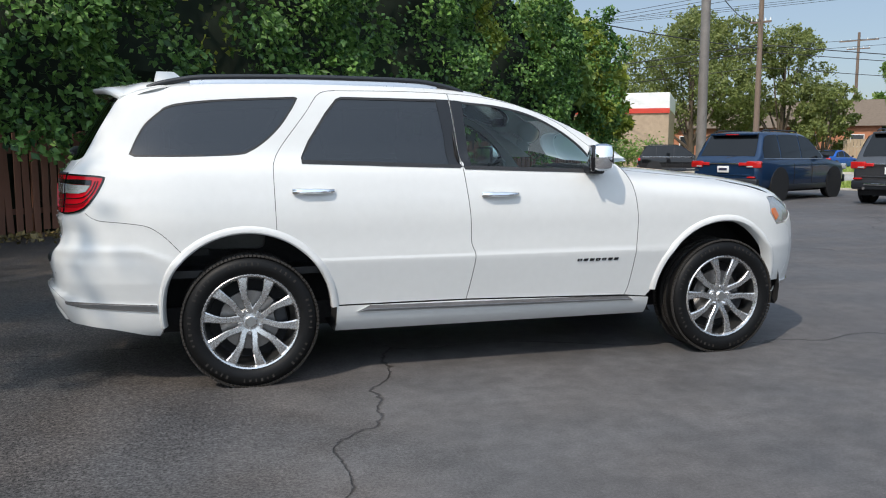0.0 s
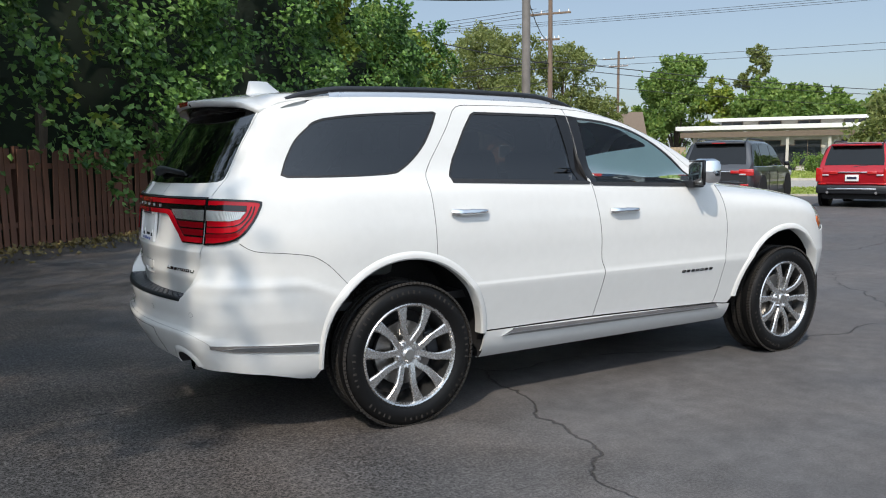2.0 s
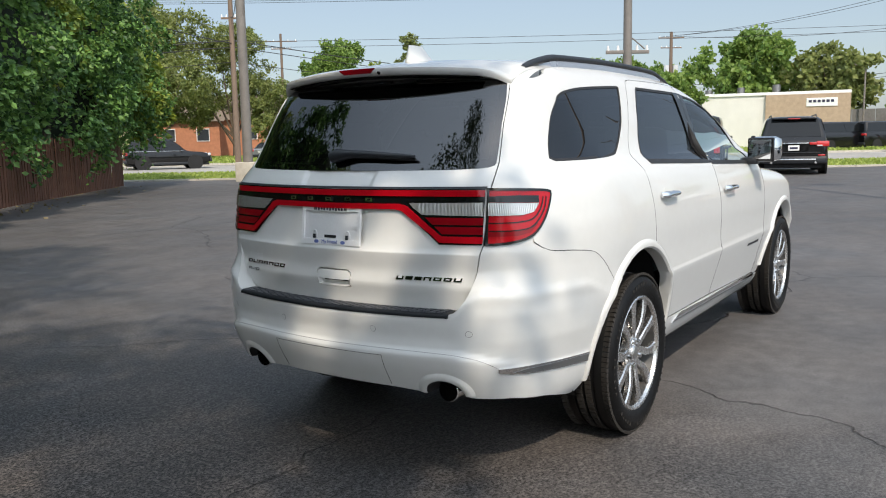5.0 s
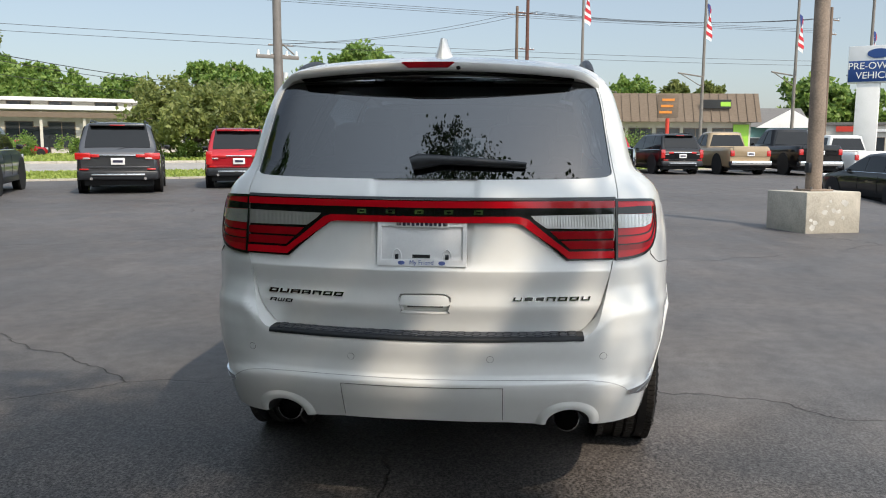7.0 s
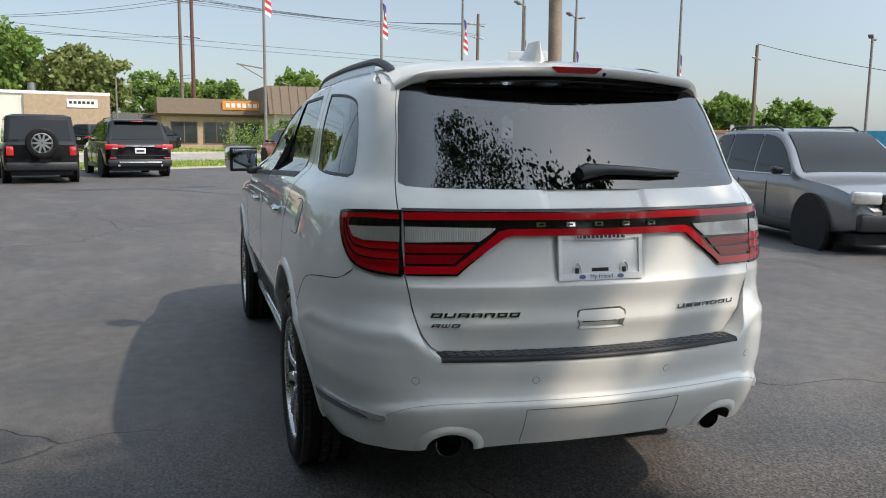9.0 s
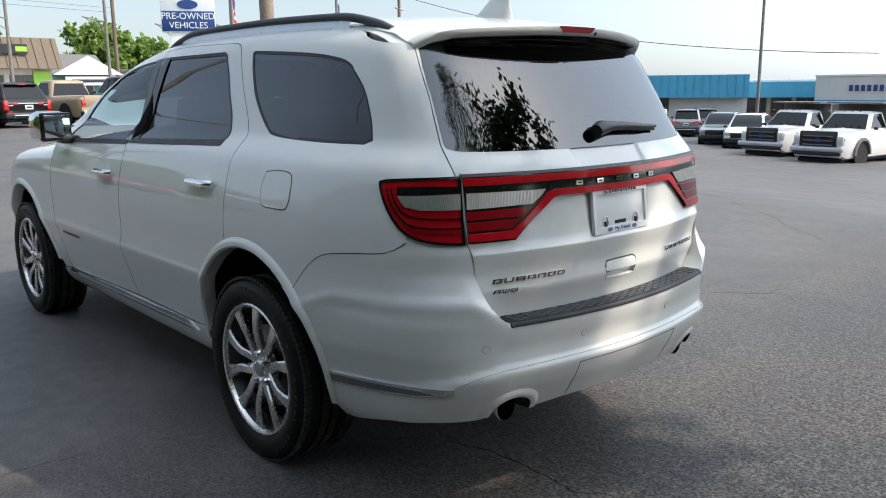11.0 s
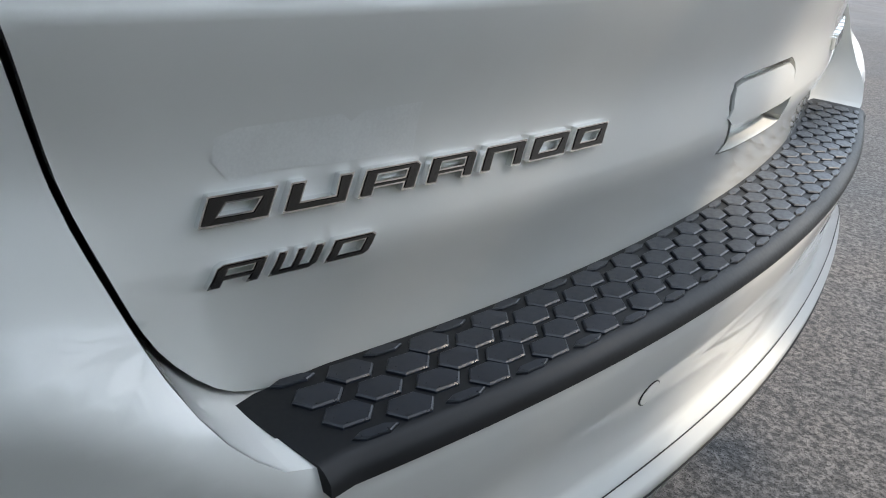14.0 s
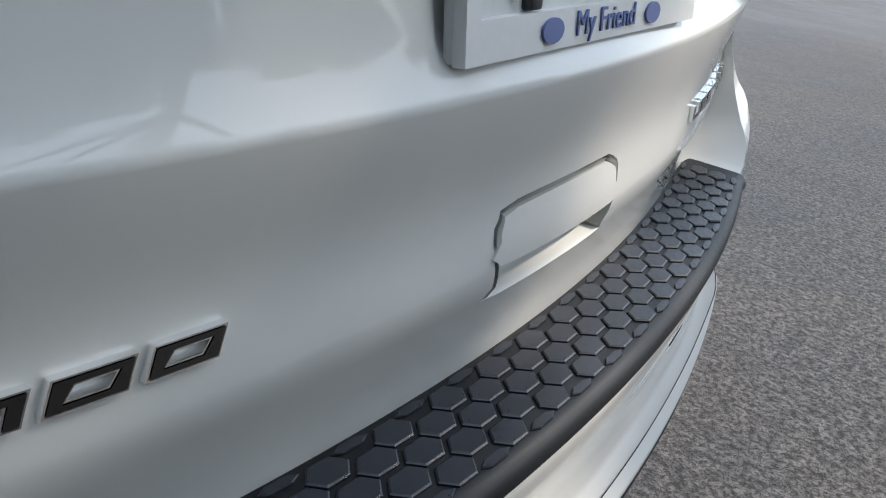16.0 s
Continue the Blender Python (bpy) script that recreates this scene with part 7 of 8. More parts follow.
for i, (b, d, w, h, wl, rf) in enumerate(((-20.5, 120, 16, 4.2, STUCCO, GREY_ROOF), (-24.5, 120, 22, 4.0, STUCCO, WHITE_PAINT), (-28, 130, 14, 4.5, TAN_BRICK, WHITE_PAINT), (-33.0, 110, 10, 4.0, STUCCO, ORANGE_BRICK), (-38, 130, 22, 4.5, STUCCO, GREY_ROOF))):
    bx, by = at(b, d)
    e = building("roadside_shop", "distant low roadside shop front", bx, by, b, w, 10, h, wl, ground_z(bx, by), over=0.4, roof_mat=rf)
    for k in range(4):
        window(e, -w / 2 + w * (k + 0.5) / 4, 1.6, w / 6, 1.9)
    part("sign_board", box((-0.3, 0, h - 0.5), (0.1, w * 0.3, 0.7)), (RED_SIGN, SIGN_LIGHT, ORANGE_SIGN)[i % 3], e, smooth=False)

# brick houses and a shop across the street, beyond the hedge
for b, d, w, h in ((56.4, 92, 14, 6.6), (51.2, 96, 18, 7.0)):
    bx, by = at(b, d, -0.17, -5.4)
    e = empty("brick_house", pose(bx, by, 0, 0, 0, b), "orange brick house with a brown roof", "building")
    part("wall", box((4, 0, h * 0.3), (8, w, h * 0.6)), ORANGE_BRICK, e, smooth=False)
    bm = extrude_poly([(-0.6, h * 0.58), (4, h), (8.6, h * 0.58)], w + 1)
    bmesh.ops.translate(bm, vec=(0, -w / 2 - 0.5, 0), verts=bm.verts)
    part("roof", bm, BROWN_ROOF, e, smooth=False)
    for k in range(4):
        window(e, -w / 2 + w * (k + 0.5) / 4, h * 0.36, 1.2, 1.2, frame=WHITE_PAINT)
bx, by = at(64.2, 62, -0.17, -5.4)
e = building("tan_shop", "tan shop wall with a red band and white parapet", bx, by, 56, 12, 10, 4.4, TAN_BRICK, 0.0, over=0.05, roof_t=1.2)
part("red_band", box((-0.08, 0, 4.3), (0.1, 12.1, 0.35)), RED_SIGN, e, smooth=False)
bx, by = at(45.6, 76, -0.17, -5.4)
wf = empty("board_fence", pose(bx, by, 0, 0, 0, 44), "tall pale wooden board fence", "fence")
for k in range(24):
    part("board", box((0, -3 + 0.26 * k, 1.2), (0.04, 0.24, 2.4), 0, 0.005), TAN_BRICK, wf, smooth=False)
bx, by = at(21.0, 128)
bb = empty("billboard", pose(bx, by, 0, 0, 0, 40), "dark billboard on posts above the trees", "sign")
part("board", box((0, 0, 11.3), (0.4, 3.0, 2.2), 0, 0.03), BROWN_ROOF, bb)
for s in (-1, 1):
    part("post", tube([(0, s, 0), (0, s, 10.4)], 0.18, 8), WOOD_POLE, bb)

# showroom with the blue fascia
def showroom():
    a, c = Vector((*at(-43.5, 71, -2.95, 2.3), 0)), Vector((*at(-61.8, 69, -2.95, 2.3), 0))
    m = (a + c) / 2
    z = ground_z(m.x, m.y) - 0.1
    rz = math.degrees(math.atan2((a - c).y, (a - c).x)) - 90
    w = (a - c).length
    e = building("showroom", "white showroom with a ribbed teal-blue metal fascia", m.x, m.y, rz, w, 16, 3.9, PALE_WALL, z, over=0.1, roof_t=0.2)
    part("fascia", box((-0.6, 0, 3.30), (1.2, w, 1.75)), BLUE_FASCIA, e, smooth=False)
    for k in range(int(w / 0.62)):
        part("fascia_rib", box((-1.23, -w / 2 + 0.62 * k + 0.3, 3.30), (0.06, 0.07, 1.75)), BLUE_FASCIA, e, smooth=False)
    for k in range(3):
        window(e, w / 2 - 4.6 * k - 6, 1.3, 2.3, 2.3)
    part("pier", box((-0.5, w / 2 - 3.6, 1.3), (0.8, 1.2, 2.6)), PALE_WALL, e, smooth=False)
    a2 = Vector((*at(-61.8, 75, -2.95, 2.3), 0))
    c2 = Vector((*at(-66.0, 73, -2.95, 2.3), 0))
    m2 = (a2 + c2) / 2
    w2 = (a2 - c2).length
    e2 = building("showroom_wing", "recessed entrance wing with dark glass and blue fascia", m2.x, m2.y, rz, w2 + 1, 10, 3.6, PALE_WALL, z, over=0.1, roof_t=0.2)
    part("fascia", box((-0.8, 0, 2.95), (1.6, w2 + 1, 1.2)), BLUE_FASCIA, e2, smooth=False)
    for k in range(3):
        window(e2, -w2 / 2 + w2 * (k + 0.5) / 3, 1.2, w2 / 4, 2.1)
    a3, c3 = Vector((*at(-65.8, 66, -2.95, 2.3), 0)), Vector((*at(-80, 60, -2.95, 2.3), 0))
    m3, w3 = (a3 + c3) / 2, (a3 - c3).length
    r3 = math.degrees(math.atan2((a3 - c3).y, (a3 - c3).x)) - 90
    e3 = building("white_service_building", "plain white service building with pale blue lettering bars", m3.x, m3.y, r3, w3, 14, 3.9, PALE_WALL, z, over=0.05, roof_t=0.15)
    for k in range(8):
        part("print_bar", box((-0.03, w3 / 2 - 2.6 - 0.42 * k, 3.1), (0.05, 0.26, 0.42)), SIGN_BLUE, e3, smooth=False)
    part("stripe", box((-0.02, 0, 2.2), (0.03, w3, 0.15)), SKY_BLUE, e3, smooth=False)


showroom()
for k, (b, d) in enumerate(((-58.2, 60), (-63.0, 62))):
    shrub(*at(b, d, -2.95, 2.3), 1.2, 1.4, 140 + k, leaf_mat("red_barberry", (0.10, 0.025, 0.02), (0.18, 0.06, 0.03)), 1400)

# ---- parked vehicles ----
def car_paint(name, c, metal=0.3):
    return mat(name, c, 0.3, metal=metal, coat=0.8, var=0.04, scale=2, rvar=0.05, spec=0.1)


CAR_GLASS = mat("dark_car_glass", (0.006, 0.007, 0.008), 0.03, var=0.2, spec=0.38)
RIM = mat("alloy_rim", (0.5, 0.5, 0.5), 0.3, metal=1.0, var=0.1)
TAIL_RED = mat("tail_lamp_red", (0.45, 0.012, 0.012), 0.2, coat=1.0, var=0.1)
HEAD_CLEAR = mat("head_lamp_clear", (0.6, 0.6, 0.6), 0.15, metal=0.5, coat=1.0, var=0.2, scale=20)
small_wheel = None


def car_wheel(r):
    w = empty("wheel")
    part("tyre", lathe([(r * 0.66, -0.10), (r * 0.90, -0.115), (r * 0.98, -0.10), (r, -0.07), (r, 0.07), (r * 0.98, 0.10), (r * 0.66, 0.10)], 32), TYRE, w)
    bm = lathe([(r * 0.68, -0.095), (r * 0.63, -0.10), (r * 0.58, -0.05), (r * 0.58, 0.05), (r * 0.68, 0.09)], 32)
    for k in range(10):
        q = 2 * math.pi * k / 10
        g = bmesh.ops.create_cube(bm, size=1)["verts"]
        bmesh.ops.transform(bm, matrix=Matrix.Rotation(-q, 4, "Y") @ Matrix.Translation((r * 0.34, -0.08, 0)) @ Matrix.Diagonal((r * 0.6, 0.02, r * 0.13, 1)), verts=g)
    part("rim", bm, RIM, w)
    bm = bmesh.new()
    bmesh.ops.create_cone(bm, segments=24, radius1=r * 0.62, radius2=r * 0.62, depth=0.01, cap_ends=True)
    bmesh.ops.transform(bm, matrix=pose(0, -0.03, 0, 90, 0, 0), verts=bm.verts)
    part("dark_disc", bm, BLACK_GAP, w)
    return w


def ring_section(w, zb, zs, zt, crown, n=5):
    """Half-rounded body section at one station: from the sill, out to the flank and in over the top."""
    half = [(w * 0.80, zb), (w * 0.95, zb + 0.06), (w * 0.985, zb + 0.2), (w, zs * 0.75), (w * 0.99, zs), (w * 0.955, zt - 0.05), (w * 0.90, zt), (w * 0.45, zt + crown)]
    return [(y, z) for y, z in half] + [(0, zt + crown * 1.2)] + [(-y, z) for y, z in half[::-1]]


def rounded_car(e, kind, L, W, H, bz, clear, paint):
    """Body, roof and windows of a passenger car, lofted along its length."""
    hw, k = W / 2, H - bz
    if kind == "suv":
        line = [(0, bz * 0.90), (0.008, bz * 0.97), (0.02, bz + 0.03), (0.07, bz + 0.62 * k), (0.10, bz + 0.92 * k), (0.15, H - 0.015), (0.30, H), (0.45, H - 0.01), (0.52, H - 0.05), (0.60, bz + 0.62 * k), (0.705, bz + 0.03), (0.74, bz - 0.01), (0.88, bz - 0.08), (0.96, bz - 0.18), (1, bz - 0.36)]
        rear, front, side, cuts = (0.02, 0.115), (0.515, 0.71), (0.055, 0.665), (0.0, 0.27, 0.62, 1.0)
    else:
        line = [(0, bz - 0.12), (0.012, bz - 0.01), (0.03, bz + 0.035), (0.12, bz + 0.045), (0.155, bz + 0.07), (0.27, bz + 0.80 * k), (0.34, H - 0.03), (0.44, H), (0.51, H - 0.03), (0.58, bz + 0.72 * k), (0.715, bz + 0.03), (0.75, bz - 0.01), (0.90, bz - 0.10), (0.965, bz - 0.19), (1, bz - 0.34)]
        rear, front, side, cuts = (0.155, 0.335), (0.515, 0.72), (0.20, 0.68), (0.0, 0.20, 0.58, 1.0)
    top = prof([(L * a, z) for a, z in line])
    plan = prof([(0, 0.84), (0.012 * L, 0.905), (0.05 * L, 0.965), (0.2 * L, 1.0), (0.75 * L, 0.995), (0.9 * L, 0.955), (0.97 * L, 0.86), (L, 0.70)])
    sill = prof([(0, clear + 0.10), (0.05 * L, clear + 0.02), (0.2 * L, clear), (0.85 * L, clear), (L, clear + 0.10)])

    def lean(x, z):
        f = min(max((z - bz) / k, 0.0), 1.0)
        return hw * plan(x) * (0.95 - 0.19 * f ** 1.15)

    rows = []
    for i in range(61):
        t = i / 60
        x = L * (0.5 - 0.5 * math.cos(math.pi * t))
        zt, w, zb = top(x), hw * plan(x), sill(x)
        bl = min(bz, zt - 0.012)
        pts = [(0.78 * w, zb), (0.94 * w, zb + 0.035), (0.985 * w, zb + 0.12), (1.0 * w, zb + 0.5 * (bl - zb)), (0.992 * w, bl - 0.22 * (bl - zb)), (0.972 * w, bl - 0.05), (0.95 * w, bl)]
        pts += [(lean(x, bl + (zt - bl) * u) * v, bl + (zt - bl) * u) for u, v in ((0.2, 1), (0.4, 1), (0.6, 1), (0.8, 0.995), (0.92, 0.965), (0.98, 0.90))]
        pts += [(lean(x, zt) * 0.6, zt + 0.010), (0.0, zt + 0.016)]
        rows.append([(x, y, z) for y, z in pts] + [(x, -y, z) for y, z in pts[-2::-1]])
    bm = grid(rows)
    for end in (rows[0], rows[-1]):
        bm.faces.new([bm.verts.new(p) for p in end])
    bmesh.ops.recalc_face_normals(bm, faces=bm.faces)
    body = part("body", bm, paint, e, angle=45)
    x0, x1 = side[0] * L, side[1] * L
    for s in (-1, 1):
        for c0, c1 in zip(cuts, cuts[1:]):
            a, b = x0 + (x1 - x0) * c0 + 0.025, x0 + (x1 - x0) * c1 - 0.025
            rows = []
            for i in range(9):
                x = a + (b - a) * i / 8
                hi = max(bz + 0.034, top(x) - 0.075)
                rows.append([(x, s * (lean(x, z) + 0.005), z) for z in [bz + 0.03 + (hi - bz - 0.03) * j / 4 for j in range(5)]])
            part("side_window", grid(rows), CAR_GLASS, body)
    for name_, (a, b), out in (("rear_window", rear, -1), ("windscreen", front, 1)):
        rows = []
        for i in range(9):
            t = (i + 0.6) / 9.4
            x = L * (a + (b - a) * t)
            z = top(x)
            rows.append([(x + out * 0.006, lean(x, z) * 0.86 * (j / 4), z + 0.022 - 0.010 * abs(j) / 4) for j in range(-4, 5)])
        part(name_, grid(rows), CAR_GLASS, body)
    part("belt_trim", tube([(x, -lean(x, bz) - 0.006, bz + 0.012) for x in [x0 + (x1 - x0) * i / 8 for i in range(9)]], 0.010, 6), CHROME, body)
    part("belt_trim", tube([(x, lean(x, bz) + 0.006, bz + 0.012) for x in [x0 + (x1 - x0) * i / 8 for i in range(9)]], 0.010, 6), CHROME, body)
    for s in (-1, 1):
        for c in (0.34, 0.535):
            part("door_gap", tube([(L * c + 0.02 * math.sin(3 * u), s * (hw * plan(L * c) * (1.003 - 0.05 * max(0, u - 0.75) * 4) + 0.001), sill(L * c) + 0.12 + (bz - sill(L * c) - 0.14) * u) for u in [i / 6 for i in range(7)]], 0.005, 5), BLACK_GAP, body)
    return body


def vehicle(name, label, m, paint, L=4.7, W=1.9, H=1.72, kind="suv", r=0.37, belt=None, tail="side", lower=None, plate=True):
    """Parked car: x forward from its tail, z up from the ground."""
    e = empty(name, m, label, "car" if kind not in ("pickup", "truck") else "truck", "parked vehicles")
    hw = W / 2
    bz = belt or H * (0.60 if kind != "sedan" else 0.635)
    clear = 0.24 if kind in ("sedan",) else 0.30
    hood = {"suv": 0.70, "jeep": 0.66, "sedan": 0.74, "pickup": 0.70, "van": 0.86, "truck": 0.70}[kind]
    spec = {"suv": (0.02, 0.10, 0.50, 0.70), "jeep": (0.03, 0.06, 0.50, 0.62), "sedan": (0.14, 0.30, 0.52, 0.74), "pickup": (0.40, 0.43, 0.60, 0.72), "van": (0.01, 0.03, 0.78, 0.90), "truck": (0.46, 0.48, 0.62, 0.72)}[kind]
    xb0, xr0, xr1, xb1 = (L * s for s in spec)
    wb, wr = hw * 0.93, hw * (0.74 if kind != "jeep" else 0.84)
    rt = H - 0.05
    part("underside", box((L / 2, 0, clear - 0.02), (L * 0.94, W * 0.8, 0.14)), BLACK_GAP, e, smooth=False)
    rear = lambda y, t: Vector((xb0 + (xr0 - xb0) * t ** 1.1 + 0.004, y, bz - 0.04 + (rt - bz + 0.04) * t))
    for s in (-1, 1):
        part("mirror", box((xb1 - 0.25, s * (hw + 0.10), bz + 0.08), (0.12, 0.15, 0.11), 0, 0.03), BLACK_GLOSS, e)
    if kind in ("suv", "sedan"):
        rounded_car(e, kind, L, W, H, bz, clear, paint)
    else:
        stations = []
        for t in (0.0, 0.012, 0.04, 0.12, 0.25, 0.4, 0.55, hood, hood + 0.04, 0.88, 0.955, 0.985, 1.0):
            x = L * t
            taper = 1 - 0.10 * max(0, (0.06 - t) / 0.06) ** 2 - 0.13 * max(0, (t - 0.9) / 0.1) ** 2
            zt = bz
            if t > hood:
                zt = bz - 0.02 - (0.16 if kind != "jeep" else 0.05) * ((t - hood) / (1 - hood)) ** 2
            if t in (0.0, 1.0):
                zt -= 0.07
            zb = clear + (0.10 if t < 0.03 or t > 0.97 else 0)
            stations.append([Vector((x, y, z)) for y, z in ring_section(hw * taper, zb, bz * 0.86, zt, 0.02 if t > hood else 0.0)])
        bm = grid(stations)
        for end in (stations[0], stations[-1]):
            bm.faces.new([bm.verts.new(p) for p in end])
        bmesh.ops.recalc_face_normals(bm, faces=bm.faces)
        body = part("body", bm, paint, e, angle=35)
        # cabin
        secs = []
        for k in range(9):
            t = k / 8
            f = math.sin(t * math.pi / 2)
            zz = bz - 0.04 + (rt - bz + 0.04) * t
            w_ = wb + (wr - wb) * t ** 1.15
            x0, x1 = xb0 + (xr0 - xb0) * t ** 1.1, xb1 + (xr1 - xb1) * t ** 0.95
            c = 0.10
            secs.append([Vector((x, y, zz)) for x, y in ((x0 + c, -w_), (x0 + 0.02, -w_ + c), (x0, 0), (x0 + 0.02, w_ - c), (x0 + c, w_), ((x0 + x1) / 2, w_ * 1.0), (x1 - c, w_), (x1 + 0.03, w_ - c), (x1 + 0.08 * (1 - t), 0), (x1 + 0.03, -w_ + c), (x1 - c, -w_), ((x0 + x1) / 2, -w_ * 1.0))])
        top = [Vector((p.x + (0.12 if p.x < (xr0 + xr1) / 2 else -0.12), p.y * 0.80, H)) for p in secs[-1]]
        bm = grid(secs + [top], close=True)
        bm.faces.new([bm.verts.new(p) for p in top])
        bmesh.ops.recalc_face_normals(bm, faces=bm.faces)
        cab = part("cabin", bm, paint, e, angle=50)

        def pane(name_, pts):
            c = sum(pts, Vector()) / len(pts)
            nrm = (pts[1] - pts[0]).cross(pts[2] - pts[0]).normalized()
            if nrm.dot(c - Vector(((xr0 + xr1) / 2, 0, bz))) < 0:
                nrm = -nrm
            bm = bmesh.new()
            a = [bm.verts.new(p + nrm * 0.016) for p in pts]
            b = [bm.verts.new(p - nrm * 0.03) for p in pts]
            bm.faces.new(a)
            for i in range(len(pts)):
                bm.faces.new((a[i], a[(i + 1) % len(pts)], b[(i + 1) % len(pts)], b[i]))
            bmesh.ops.recalc_face_normals(bm, faces=bm.faces)
            part(name_, bm, CAR_GLASS, cab, smooth=False)

        def side_pt(s, x, t):
            w_ = wb + (wr - wb) * t ** 1.15
            return Vector((x, s * w_, bz - 0.04 + (rt - bz + 0.04) * t))

        lo, hi = 0.16, 0.90
        for s in (-1, 1):
            x0l, x0h = xb0 + (xr0 - xb0) * lo + 0.14, xb0 + (xr0 - xb0) * hi + 0.22
            x1l, x1h = xb1 + (xr1 - xb1) * lo - 0.12, xb1 + (xr1 - xb1) * hi - 0.12
            cuts = [0.0, 1.0] if kind in ("truck",) else ([0.0, 0.5, 1.0] if kind in ("pickup", "van") else [0.0, 0.30, 0.64, 1.0])
            for c0, c1 in zip(cuts, cuts[1:]):
                g = 0.03
                pane("side_window", [side_pt(s, x0l + (x1l - x0l) * c0 + g, lo), side_pt(s, x0l + (x1l - x0l) * c1 - g, lo), side_pt(s, x0h + (x1h - x0h) * c1 - g, hi), side_pt(s, x0h + (x1h - x0h) * c0 + g, hi)])
        yb, yt = wb - 0.12, wr - 0.10
        pane("rear_window", [rear(-yb, 0.14), rear(yb, 0.14), rear(yt, 0.86), rear(-yt, 0.86)])
        fr = lambda y, t: Vector((xb1 + (xr1 - xb1) * t ** 0.95 + 0.05 * (1 - t), y, bz - 0.04 + (rt - bz + 0.04) * t))
        pane("windscreen", [fr(-yb, 0.14), fr(yb, 0.14), fr(yt, 0.90), fr(-yt, 0.90)])
    # lamps, bumpers, plate
    tz = bz * 0.88
    for s in (-1, 1):
        if tail == "side":
            part("tail_lamp", box((0.06, s * (hw - 0.20), tz), (0.14, 0.36, 0.17), -10 * s, 0.03), TAIL_RED, e)
        elif tail == "tall":
            part("tail_lamp", box((0.05, s * (hw - 0.13), tz - 0.04), (0.12, 0.17, 0.36), -8 * s, 0.025), TAIL_RED, e)
        else:
            part("tail_lamp", box((0.0, s * (hw - 0.18), tz - 0.10), (0.10, 0.17, 0.24), 0, 0.02), TAIL_RED, e)
        part("head_lamp", box((L - 0.10, s * (hw - 0.26), bz * 0.80), (0.16, 0.34, 0.16), 12 * s, 0.03), HEAD_CLEAR, e)
    part("rear_bumper", box((0.03, 0, clear + 0.16), (0.16, W * 0.93, 0.22), 0, 0.05), lower or BLACK_PLASTIC, e)
    part("front_bumper", box((L - 0.04, 0, clear + 0.2), (0.14, W * 0.85, 0.22), 0, 0.04), lower or BLACK_PLASTIC, e)
    part("grille", box((L - 0.03, 0, bz * 0.72), (0.08, W * 0.55, 0.26), 0, 0.02), BLACK_GLOSS, e)
    if plate:
        p = part("number_plate", box((-0.045 if kind != "sedan" else -0.02, 0, tz - 0.12), (0.03, 0.31, 0.16), 0, 0.006), PLATE_WHITE, e)
        part("print_bar", box((-0.063 if kind != "sedan" else -0.038, 0, tz - 0.12), (0.006, 0.22, 0.06)), INK, p)
        if kind in ("suv", "sedan"):
            part("chrome_bar", box((-0.012, 0, tz + 0.02), (0.04, W * 0.42, 0.03), 0, 0.008), CHROME, e)
    if kind in ("suv",):
        part("roof_spoiler", box((xr0 - 0.02, 0, H - 0.07), (0.30, wr * 1.72, 0.05), 0, 0.018), paint, e)
        part("high_brake_lamp", box((xr0 - 0.17, 0, H - 0.075), (0.02, 0.34, 0.025), 0, 0.006), TAIL_RED, e)
        part("rear_wiper", tube([rear(0.0, 0.10) + Vector((-0.03, 0, 0)), rear(-0.16, 0.16) + Vector((-0.03, 0, 0)), rear(-0.42, 0.18) + Vector((-0.025, 0, 0))], [0.022, 0.014, 0.008], 6), BLACK_PLASTIC, e)
        part("skid_strip", box((-0.065, 0, clear + 0.17), (0.03, W * 0.62, 0.045), 0, 0.012), CHROME, e)
        part("tailgate_crease", box((0.0, 0, tz - 0.26), (0.05, W * 0.74, 0.03), 0, 0.012), paint, e)
        for s in (-1, 1):
            part("reflector", box((-0.03, s * (hw - 0.22), clear + 0.30), (0.06, 0.20, 0.04), -6 * s, 0.01), TAIL_RED, e)
            part("lamp_inner", box((-0.005, s * (hw - 0.46), tz + 0.01), (0.06, 0.22, 0.08), -4 * s, 0.02), TAIL_RED, e)
            part("reversing_lens", box((-0.012, s * (hw - 0.28), tz - 0.05), (0.05, 0.16, 0.04), -8 * s, 0.012), HEAD_CLEAR, e)
            part("exhaust_tip", tube([(-0.06, s * hw * 0.62, clear + 0.08), (0.10, s * hw * 0.62, clear + 0.08)], 0.035, 10), CHROME, e)
    if kind in ("suv",):
        for s in (-1, 1):
            part("roof_rail", tube([(xr0 + 0.1, s * wr * 0.86, H - 0.01), (xr0 + 0.25, s * wr * 0.86, H + 0.04), (xr1 - 0.2, s * wr * 0.86, H + 0.03), (xr1 - 0.05, s * wr * 0.86, H - 0.02)], 0.018, 6), BLACK_PLASTIC, e)
        for s in (-1, 1):
            part("sill", box((L * 0.48, s * (hw - 0.03), clear + 0.04), (L * 0.5, 0.06, 0.14), 0, 0.02), BLACK_PLASTIC, e)
    w = car_wheel(r)
    w.parent = e
    w.matrix_basis = pose(L * 0.20, -(hw - 0.11), r, 0, 0, 0)
    for mm in (pose(L * 0.80, -(hw - 0.11), r), pose(L * 0.20, hw - 0.11, r, 0, 0, 180), pose(L * 0.80, hw - 0.11, r, 0, 0, 180)):
        copy_thing(w, mm).parent = e
    for x in (L * 0.20, L * 0.80):
        for s in (-1, 1):
            bm = bmesh.new()
